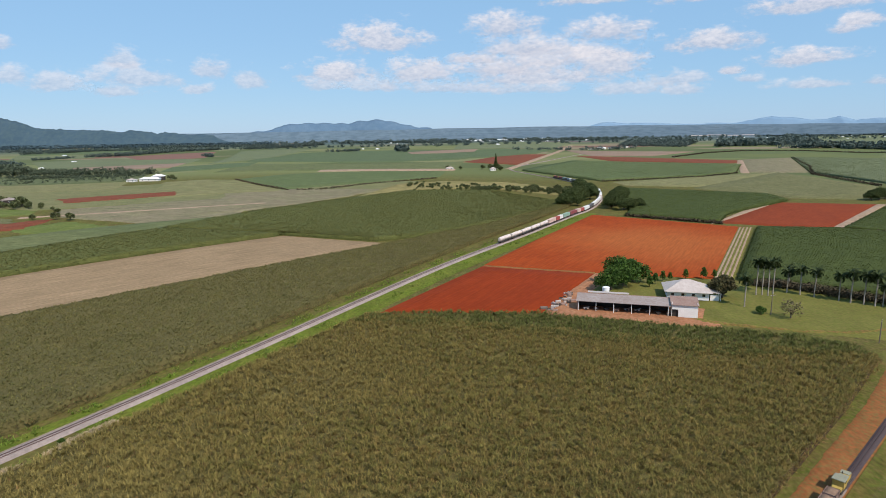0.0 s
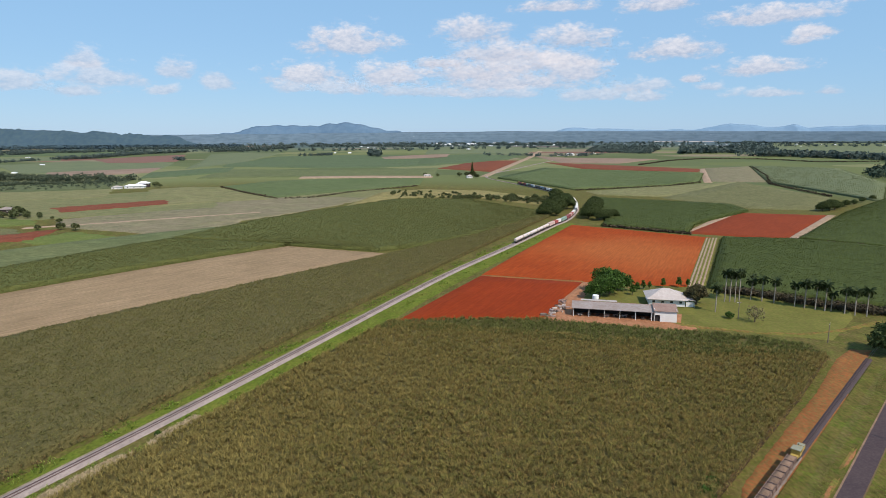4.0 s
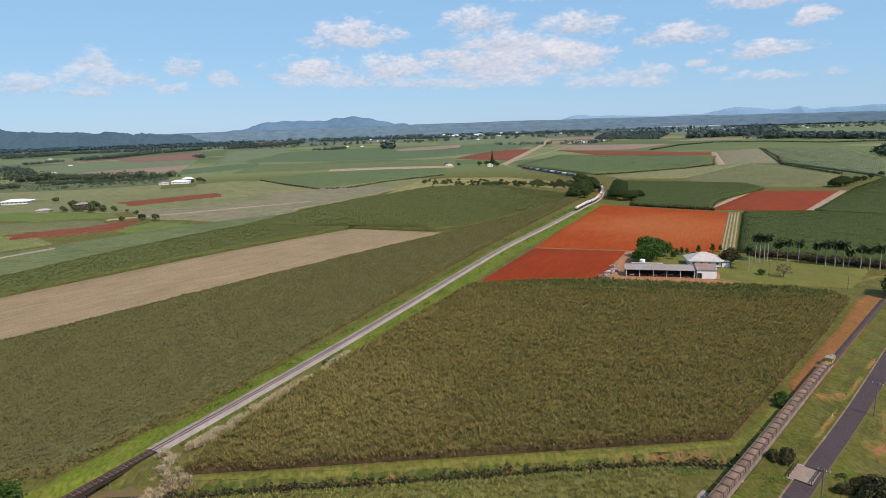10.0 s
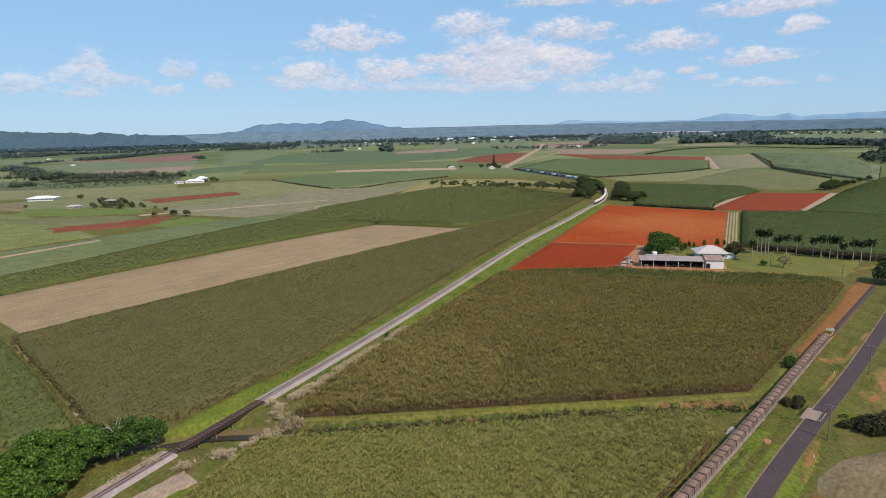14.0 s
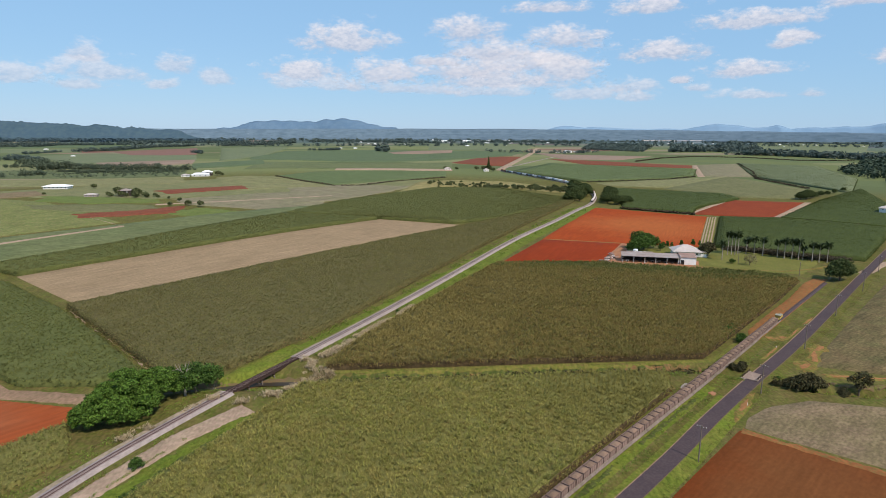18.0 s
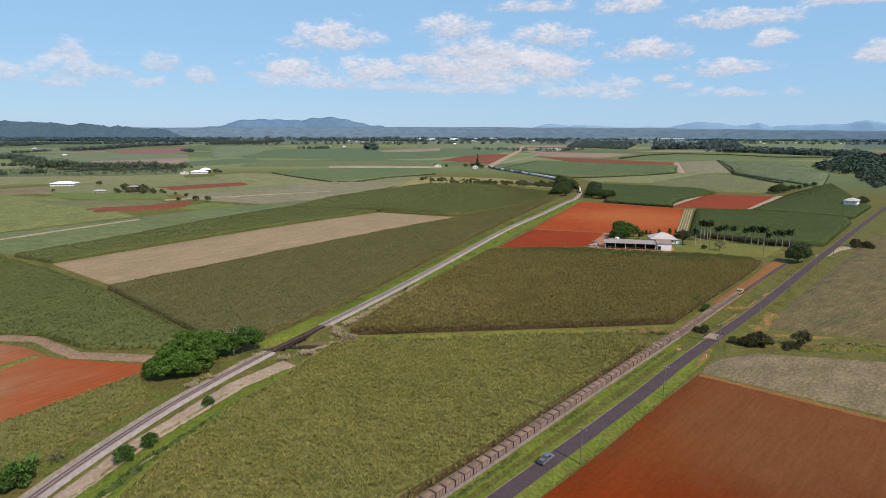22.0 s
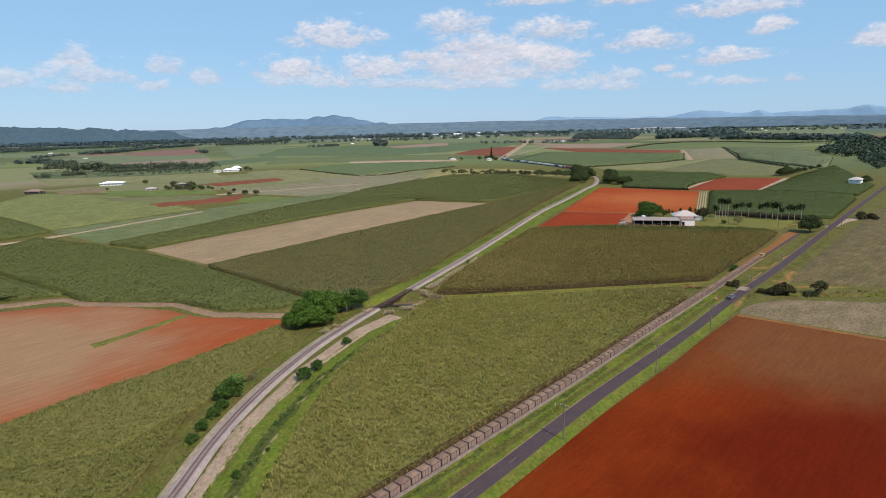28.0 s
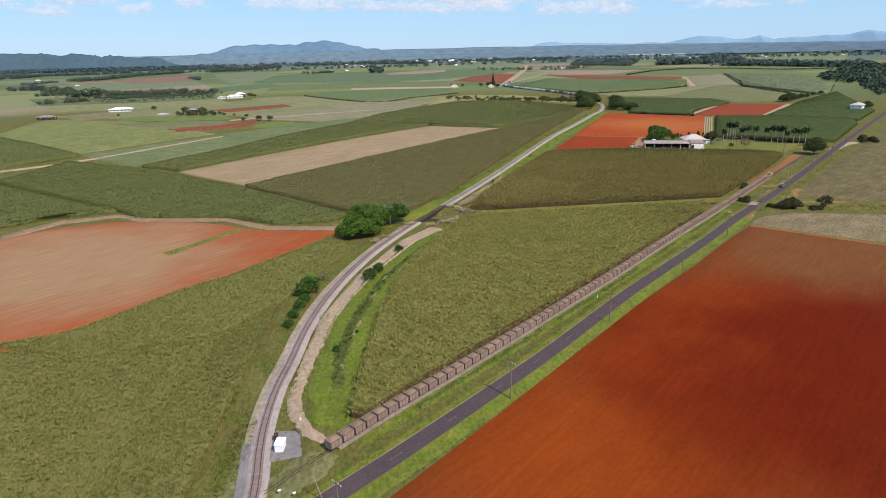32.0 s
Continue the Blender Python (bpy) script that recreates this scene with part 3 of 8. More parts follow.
def plain_material():
    """The far plain: a patchwork of fields, rough grass near by, haze blue mixed in far off."""
    m = surface("plain_grass", (0.075, 0.096, 0.014), (0.100, 0.084, 0.025), 7, (0.140, 0.090, 0.042), 1.2, 0.55, 0.95, 0.8, 0.18, mottle=0.32)
    t = m.node_tree
    n, k = t.nodes, t.links.new
    bs = n["Principled BSDF"]
    near = bs.inputs["Base Color"].links[0].from_socket
    co = n.new("ShaderNodeTexCoord").outputs["Object"]
    mp = n.new("ShaderNodeMapping")
    mp.inputs["Rotation"].default_value, mp.inputs["Scale"].default_value = (0, 0, 0.45), (1 / 330, 1 / 190, 1)
    k(co, mp.inputs["Vector"])
    vo = n.new("ShaderNodeTexVoronoi")
    vo.voronoi_dimensions, vo.distance = "2D", "CHEBYCHEV"
    vo.inputs["Scale"].default_value, vo.inputs["Randomness"].default_value = 1.0, 0.75
    k(mp.outputs[0], vo.inputs["Vector"])
    sep = n.new("ShaderNodeSeparateColor")
    k(vo.outputs["Color"], sep.inputs[0])
    rp = n.new("ShaderNodeValToRGB")
    rp.color_ramp.interpolation = "CONSTANT"
    e = rp.color_ramp.elements
    for pos, col in ((0.0, (0.115, 0.132, 0.050)), (0.22, (0.140, 0.155, 0.062)), (0.42, (0.090, 0.108, 0.044)), (0.58, (0.165, 0.168, 0.078)), (0.72, (0.20, 0.165, 0.105)), (0.82, (0.100, 0.120, 0.050)), (0.96, (0.17, 0.085, 0.065))):
        s = e.new(pos) if pos else e[0]
        s.position, s.color = pos, (*col, 1)
    e.remove(e[-1])
    k(sep.outputs[0], rp.inputs[0])
    ln = n.new("ShaderNodeVectorMath")
    ln.operation = "DISTANCE"
    ln.inputs[1].default_value = (50, 250, 0)
    k(co, ln.inputs[0])
    r = n.new("ShaderNodeMapRange")
    r.inputs["From Min"].default_value, r.inputs["From Max"].default_value = 540, 680
    k(ln.outputs["Value"], r.inputs["Value"])
    x = n.new("ShaderNodeMix")
    x.data_type = "RGBA"
    k(r.outputs[0], x.inputs["Factor"])
    k(near, x.inputs["A"])
    k(rp.outputs[0], x.inputs["B"])
    # haze painted by distance: blue-grey mixed over the farthest fields and woods
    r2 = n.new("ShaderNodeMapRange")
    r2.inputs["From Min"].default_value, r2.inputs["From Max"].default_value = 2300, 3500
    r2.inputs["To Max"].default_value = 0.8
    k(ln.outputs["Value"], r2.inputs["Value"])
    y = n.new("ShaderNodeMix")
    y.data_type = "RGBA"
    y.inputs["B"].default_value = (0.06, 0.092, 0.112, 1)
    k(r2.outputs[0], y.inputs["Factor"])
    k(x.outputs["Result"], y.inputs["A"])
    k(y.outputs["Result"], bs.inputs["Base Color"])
    return m


# ---- ground ----
def steps(*spans):
    out = []
    for a, b, d in spans:
        out += list(np.arange(a, b, d))
    return np.array(out + [spans[-1][1]])


def ground():
    xs = steps((-4900, -900, 250), (-900, -280, 40), (-280, -150, 6), (-150, 180, 2.5), (180, 280, 6), (280, 900, 40), (900, 4900, 250))
    ys = steps((-900, -160, 60), (-160, -20, 12), (-20, 20, 5), (20, 104, 1.6), (104, 200, 8), (200, 1300, 25), (1300, 4900, 240))
    x, y = [q.ravel() for q in np.meshgrid(xs, ys, indexing="ij")]
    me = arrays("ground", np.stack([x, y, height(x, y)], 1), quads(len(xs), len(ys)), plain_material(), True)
    if me.polygons[0].normal.z < 0:
        me.flip_normals()
    return tagged(new("ground", me), "green grassy plain with a patchwork of distant fields", "ground", "", "structure")


ground()

RAIL = line([(-101, -520), (-102, -400), (-102.5, -290), (-103, -190), (-103.5, -150), (-104, -128), (-105.3, -115), (-105.8, -105), (-105.5, -93), (-104, -80), (-102.2, -62), (-99, -44), (-94, -25), (-86, -2), (-77, 18), (-63.5, 44), (-51, 66), (-25.5, 112), (12, 182), (66, 284), (113, 365), (161, 452), (178, 480), (193, 511), (209, 554), (220, 597), (227, 640), (229, 700), (223, 767), (208, 839), (188, 924), (175, 985), (178, 1040), (205, 1120), (260, 1240), (340, 1420), (470, 1700)], 2.0)
TRAM = line([(-140, -163), (-120, -145), (-103, -128.5), (-92, -117.5), (-77.5, -104), (-64, -92), (-48, -77.5), (-28, -59), (-1, -34), (35, 0.5), (81, 43.5), (112, 73), (141, 100.5), (200, 156), (215, 170)], 2.0)
ROAD = line([(-400, -400), (-240, -262), (-140, -172), (-90, -130), (-76, -118), (-57, -101), (-38, -83.5), (-8, -54), (10, -37.4), (27, -22.0), (51, 0.2), (71, 19.6), (96, 42.5), (138, 80.5), (231, 169), (345, 277), (452, 377), (640, 552)], 2.0)


def part_of(path, x0, y0, x1, y1):
    """The stretch of a line between the points nearest to two places."""
    i = int(((path - (x0, y0)) ** 2).sum(1).argmin())
    j = int(((path - (x1, y1)) ** 2).sum(1).argmin())
    return path[min(i, j) : max(i, j) + 1]


# ---- fields ----
def field(name, left, right, material, label, lift=0.12, cell=12.0, ragged=0.0):
    return patch(name, left, right, material, lift, cell, label, "field", ragged)


field("field_1", [(86.5, 287), (131, 372), (181, 463)], [(137, 270.5), (187, 257), (190, 259), (228, 325), (267, 393)], soil_red, "bare ploughed orange-red soil field beside the railway", 0.12, 5)
field("field_26", [(42, 208), (86, 285)], [(102, 209), (136, 269)], soil_damp, "bare deep red soil field beside the farmyard")
field("field_27", [(-20, 560), (30, 655), (110, 690), (196, 590)], [(10, 720), (60, 770), (140, 765), (222, 640)], grass_dry, "dry yellow-brown grassy crest with scrub", 0.45, 15)
field("field_2", [(256, 414), (300, 462), (356, 524)], [(315, 382), (370, 440), (427, 500)], soil_mid, "bare dark red soil field behind the palms")
field("field_3", [(-210, 186), (-31, 358)], [(-154, 136), (34, 340)], stubble, "harvested tan stubble field", 0.15, 10)
field("field_4", [(74, 11.6), (47.3, -12.2), (27, -31.4), (7, -48.8), (-5, -59.6), (-31, -84.5), (-62, -114.5), (-85, -136), (-95, -152), (-96, -230), (-95, -330)], [(150, -62), (100, -150), (60, -220), (20, -280), (-20, -330), (-40, -360)], soil_deep, "bare deep red ploughed field beside the road", 0.12, 10)
field("field_5", [(-244, 46), (-228, 63), (-205, 68), (-179, 65), (-151, 54), (-136, 42.6), (-101, 34)], [(-330, -60), (-262, -62), (-205, -70), (-176, -62), (-148, -33), (-118, 1), (-99, 26)], soil_pale, "ploughed red soil field with a dry pale middle", 0.12, 8)
field("field_6", [(104, 27.5), (90, 24.5), (80, 18), (76.5, 13)], [(220, -6), (200, -22), (175, -42), (153, -59)], stubble_pale, "dry grey-brown stubble field beside the creek", 0.14, 8)
field("field_7", [(122, 53), (190, 116), (252, 172), (330, 244)], [(160, 36), (260, 50), (340, 90), (420, 150)], stubble_grey, "patchy grey-green young crop field beside the road", 0.14, 9)
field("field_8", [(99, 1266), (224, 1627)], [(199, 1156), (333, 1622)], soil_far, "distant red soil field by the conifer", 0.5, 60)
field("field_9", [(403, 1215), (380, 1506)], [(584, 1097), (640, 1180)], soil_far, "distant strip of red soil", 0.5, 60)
field("field_12", [(274, 746), (458, 835), (539, 864)], [(277, 700), (343, 672), (380, 690)], pasture_dry, "pale yellow-tan grass strip", 0.5, 40)
field("field_13", [(498, 871), (647, 1207)], [(580, 857), (778, 1260)], fallow, "grey-brown fallow field", 0.5, 40)
field("field_14", [(539, 864), (337, 658)], [(526, 642), (440, 534), (386, 553)], crop_grey, "grey-green crop field", 0.6, 40)
field("field_19", [(-441, 496), (-293, 643), (-180, 730), (33, 768)], [(-279, 423), (-190, 480), (-98, 536), (0, 620)], grass_pale, "pale green pasture with a few tracks", 0.16, 14)
field("field_20", [(-427, 468), (-328, 422), (-220, 323)], [(-412, 344), (-360, 300), (-302, 257)], paddock, "yellow-green grass paddock with worn patches", 0.18, 14)
field("field_21", [(-268, 352), (-228, 372), (-200, 402)], [(-254, 338), (-225, 350), (-196, 366)], soil_far, "narrow strip of bare red soil", 0.42, 5, 0.9)
field("field_22", [(-272, 520), (-200, 590)], [(-246, 492), (-184, 556)], soil_far, "narrow strip of bare red soil in the pasture", 0.42, 5, 0.9)
field("field_23", [(-419, 489), (-389, 517)], [(-388, 445), (-354, 474)], stubble_pale, "pale bare yard before the white shed", 0.24, 12)
field("field_25", [(-301, 252), (-218, 315), (-65, 454)], [(-246, 208), (-170, 290), (-100, 380)], crop_olive, "green grass strip beside the cane", 0.3, 15)
field("lawn", [(156, 198), (176, 240), (197, 251)], [(204, 178), (232, 205), (240, 222)], lawn, "mown yellow-green lawn of the farmhouse", 0.12, 8)
field("farmyard", [(103, 207), (114, 232), (140, 262)], [(160, 192), (166, 214), (186, 250)], dirt_yard, "orange dirt yard round the farm sheds", 0.10, 6, 0.8)
field("garden", [(124, 222), (137, 262)], [(168, 212), (186, 250)], lawn, "grass garden behind the shed", 0.16, 6, 0.8)
# tracks and verges
patch("track_1", [(261, 394), (184, 255)], [(269.5, 393), (193, 255)], grass, 0.14, 6, "grassy farm track between field and hedge", "track")
for d in (0.6, 2.7, 5.0, 7.2):
    patch("wheel_track", [(261 + d, 394 - 0.1 * d), (184 + d, 255)], [(262.0 + d, 393.9 - 0.1 * d), (185.0 + d, 255)], dirt_pale, 0.16, 5, "pale worn wheel track", "track", 0.03)
patch("yard_edge", [(103, 208), (119.5, 240), (137, 270)], [(106.5, 206.5), (122, 237), (140, 268)], dirt_yard, 0.17, 2, "dusty strip littered with scrap", "track", 0.12)
patch("track_11", [(238, 180), (262, 200), (300, 217)], [(242, 176), (266, 196), (302, 213)], dirt_pale, 0.27, 2, "pale dirt side road", "track", 0.2)
patch("field_28", [(-143, 46.5), (-165, 16)], [(-140.5, 44.5), (-162, 13)], grass, 0.2, 3, "narrow grass strip in the ploughed field", "field", 0.3)
patch("track_2", [(-246, 53), (-232, 76), (-207, 82), (-193, 73), (-152, 65.5), (-131, 48), (-100, 42)], [(-242, 46), (-229, 69), (-207, 77), (-193, 68), (-152, 60.5), (-131, 43), (-101, 37)], track_brown, 0.2, 3, "winding pale dirt track beside the cane", "track", 0.3)
patch("track_3", [(-334, 208), (-305, 223), (-277, 245), (-212, 311)], [(-333, 205), (-304, 220), (-275, 242), (-210, 308)], dirt_pale, 0.42, 5, "pale dirt track beside the paddock", "track", 0.2)
patch("track_4", [(119, 85.2), (122.5, 90), (146.9, 113.6), (168.3, 133.8), (193, 159.8), (204, 168.5)], [(119, 78), (128, 86.7), (149.4, 106.7), (172.5, 128.5), (196.5, 153.5), (210, 167)], dirt, 0.14, 1.3, "orange dirt headland beside the cane railway", "track", 0.1)
patch("track_5", [(167, 1030), (390, 1802), (549, 2416)], [(176, 1025), (402, 1800), (565, 2416)], dirt_pale, 0.9, 40, "distant straight dirt road", "track")
patch("track_6", [(256, 414), (356, 524)], [(250, 410), (348, 528)], dirt_pale, 0.3, 15, "pale headland beside the red field", "track")
patch("track_7", [(313, 381), (426, 500)], [(317, 378.5), (431, 498)], dirt_pale, 0.3, 12, "pale headland beside the red field", "track")
patch("track_8", [(155, 204.3), (160, 198.4), (185, 187.9), (198.4, 186.3), (211.8, 188.8), (224, 193.4), (239, 199.5)], [(154, 202), (159, 196.2), (185, 185.9), (198.4, 184.1), (211.8, 186.6), (224, 191.2), (239, 197)], worn_path, 0.15, 2, "faint dirt driveway across the lawn", "track", 0.2)
patch("track_9", [(86.5, 286.5), (136.5, 271.5)], [(86, 284.5), (136, 269)], dirt, 0.2, 5, "narrow bare strip across the red field", "track", 0.3)

# fields of the far plain
field("field_29", [(-200, 362), (-168, 344)], [(-184, 393), (-140, 372)], grass_lush, "small bright green irrigated crop", 0.26, 6, 1.5)
field("field_30", [(-354, 470), (-300, 462), (-240, 444)], [(-336, 425), (-290, 408), (-226, 422)], grass_lush, "bright green grass strip below the farm", 0.25, 8, 1.5)
field("field_31", [(-332, 400), (-280, 402), (-228, 405)], [(-316, 380), (-270, 362), (-210, 372)], crop_grey, "tan-grey fallow strip", 0.23, 8, 1.5)
field("field_32", [(-226, 450), (-165, 510), (-106, 559)], [(-205, 412), (-125, 388), (-87, 437)], fallow, "pale grey-brown fallow field", 0.24, 10, 1.0)
field("field_36", [(-149, 600), (-77, 640), (5, 656)], [(-113, 430), (-85, 462), (-45, 532)], fallow, "pale olive fallow beside the cane crest", 0.3, 14, 1.0)
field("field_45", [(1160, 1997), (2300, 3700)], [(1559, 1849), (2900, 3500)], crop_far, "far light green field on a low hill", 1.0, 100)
field("field_33", [(-524, 655), (-427, 668), (-309, 710)], [(-465, 562), (-379, 571), (-272, 612)], pasture_dry, "dry yellow-olive pasture", 0.24, 12, 1.0)
field("field_34", [(-630, 826), (-535, 834), (-446, 844), (-353, 854)], [(-535, 673), (-468, 679), (-377, 684), (-313, 721)], scrub_ground, "olive-green weedy field with scrub", 0.4, 25)
field("field_35", [(-400, 1026), (-366, 1130), (-320, 1232)], [(-353, 882), (-310, 926), (-269, 1023)], crop_dark, "dark green crop beside the pasture", 0.7, 40)
field("field_37", [(-590, 1058), (-527, 1138), (-467, 1240)], [(-520, 952), (-459, 967), (-405, 1026)], soil_tan, "bare tan soil strip", 0.8, 40)
field("field_38", [(-972, 1506), (-940, 1799), (-590, 1620)], [(-609, 1014), (-536, 1081), (-454, 1201)], crop_far, "wide light green grass field", 0.7, 60)
field("field_39", [(-950, 1914), (-886, 2099), (-805, 2287)], [(-767, 1628), (-672, 1624), (-615, 1698)], soil_brown, "far pinkish-brown soil field", 1.0, 60)
field("field_40", [(-1433, 2108), (-1297, 2106), (-1191, 2163)], [(-1217, 1762), (-1101, 1759), (-1013, 1845)], crop_far, "far light green field", 1.0, 60)
field("field_41", [(-1987, 2996), (-1697, 3055), (-1363, 3117)], [(-1470, 2168), (-1299, 2293), (-1087, 2290)], crop_dark, "far dark green plantation", 1.0, 80)
field("field_42", [(-2268, 3521), (-2130, 3523), (-1990, 3525)], [(-1961, 2996), (-1828, 2997), (-1756, 3114)], fallow, "far tan field below the ridge", 1.2, 80)
field("field_43", [(-712, 2286), (-646, 2511), (-483, 2429)], [(-392, 1163), (-392, 1323), (-409, 1640)], crop_far, "light green pasture", 0.9, 60)
field("field_44", [(-405, 1478), (-416, 2033), (-166, 2146), (146, 2080)], [(-355, 1276), (-155, 1203), (-32, 1269), (111, 1405)], crop_dark, "wide dark blue-green crop", 0.8, 60)
field("field_24", [(-57, 1919), (42, 2053), (172, 2141)], [(-36, 1777), (53, 1797), (151, 1890)], soil_tan, "far pinkish-tan field", 1.2, 60)
field("field_46", [(-296, 1126), (-146, 1119), (102, 1290)], [(-267, 866), (-126, 925), (82, 1045)], crop_olive, "grey-olive crop in long rows", 0.6, 40)
field("field_47", [(-127, 933), (-29, 994), (80, 1026)], [(-124, 903), (-28, 952), (77, 987)], dirt_pale, "thin pale headland between crops", 0.9, 20)
field("field_48", [(-190, 746), (-154, 842), (-67, 916), (65, 971)], [(-103, 625), (-64, 681), (-26, 734), (56, 843)], crop_moss, "mossy green crop behind a dark hedge", 0.55, 25)
field("field_49", [(-261, 701), (-228, 736), (-190, 735)], [(-197, 530), (-156, 572), (-102, 610)], pasture_dry, "dry yellow-green pasture", 0.36, 14, 1.0)
field("field_50", [(132, 3125), (423, 3260), (700, 3128)], [(87, 2142), (287, 2204), (416, 2017)], crop_far, "far light green field", 0.9, 80)
field("field_51", [(82, 2024), (279, 2139), (411, 1989)], [(53, 1393), (162, 1471), (315, 1683)], crop_dark, "far dark green crop", 0.8, 60)
field("field_52", [(434, 1909), (502, 1764), (725, 1632)], [(421, 1464), (548, 1429), (692, 1595)], soil_tan, "far pale pinkish harvested field", 1.1, 50)
field("field_53", [(-1148, 3800), (-1000, 3900), (-820, 3900)], [(-1052, 3440), (-856, 3443), (-687, 3513)], soil_tan, "far pink-tan field below the mountain", 1.2, 90)
patch("track_12", [(-226, 408), (-180, 438), (-88, 512)], [(-224, 405), (-178, 435), (-86, 508)], dirt_pale, 0.4, 8, "faint pale track across the fallow", "track", 0.4)
patch("track_13", [(631, 1181), (488, 862)], [(640, 1181), (496, 862)], dirt_pale, 0.9, 20, "pale farm track between the fields", "track")
patch("cane_path", [(-40, 57.2), (-18, 57.3), (-2, 57.5), (18, 58.0), (47, 58.8), (70, 59.4), (89, 60.2), (97, 65), (112, 79)], [(-41, 55.8), (-18, 55.9), (-2, 56.1), (18, 56.6), (47, 57.2), (70, 57.8), (90, 58.4), (99, 63.4), (113.5, 77.8)], grass, 0.14, 1.6, "pale grassy path at the foot of the cane", "track", 0.14)
patch("lane_path", [(-156.5, 130.5), (-125, 95), (-94, 60)], [(-155.5, 129.5), (-124, 94), (-92.8, 59)], dirt_pale, 0.2, 2, "narrow pale dirt path between the cane", "track", 0.25)
patch("track_14", [(-265, 354), (-240, 333), (-214, 312)], [(-263, 352), (-238, 331), (-212, 310)], dirt_pale, 0.34, 5, "pale wheel track beside the paddock", "track", 0.3)
patch("field_edge", [(75.2, 12.2), (110, -22), (152, -60)], [(74, 10.5), (109, -24), (150.5, -62)], dirt, 0.18, 2, "narrow orange dirt edge between the fields", "track", 0.25)


# ---- cane ----
def blades(p, size, width, per, rng, lean=0.75):
    """Bent leaf blades in tufts at the points p: vertices and quads."""
    n = len(p) * per
    base = np.repeat(p, per, 0) + rng.normal(0, 0.16 * size, (n, 3)) * (1, 1, 0.6)
    az = rng.rand(n) * 6.2832
    tilt = rng.rand(n) * lean + 0.12
    ln = size * (0.65 + 0.7 * rng.rand(n))
    out = np.stack([np.cos(az), np.sin(az)], 1)
    side = np.stack([-out[:, 1], out[:, 0], np.zeros(n)], 1) * (width * (0.6 + 0.8 * rng.rand(n)))[:, None]
    mid = base.copy()
    mid[:, :2] += out * (ln * 0.55 * np.sin(tilt))[:, None]
    mid[:, 2] += ln * 0.55 * np.cos(tilt)
    tip = mid.copy()
    t2 = tilt + 0.5 + 0.5 * rng.rand(n)
    tip[:, :2] += out * (ln * 0.5 * np.sin(t2))[:, None]
    tip[:, 2] += ln * 0.5 * np.cos(t2)
    v = np.stack([base, mid - side, tip, mid + side], 1).reshape(-1, 3)
    return v, np.arange(4 * n).reshape(-1, 4)


def between(left, right, u, w):
    n = 400
    a, b = resample(left, n), resample(right, n)
    s = np.linspace(0, 1, n)
    pa = np.stack([np.interp(u, s, a[:, k]) for k in (0, 1)], 1)
    pb = np.stack([np.interp(u, s, b[:, k]) for k in (0, 1)], 1)
    return pa * (1 - w)[:, None] + pb * w[:, None], np.linalg.norm(pa - pb, axis=1)


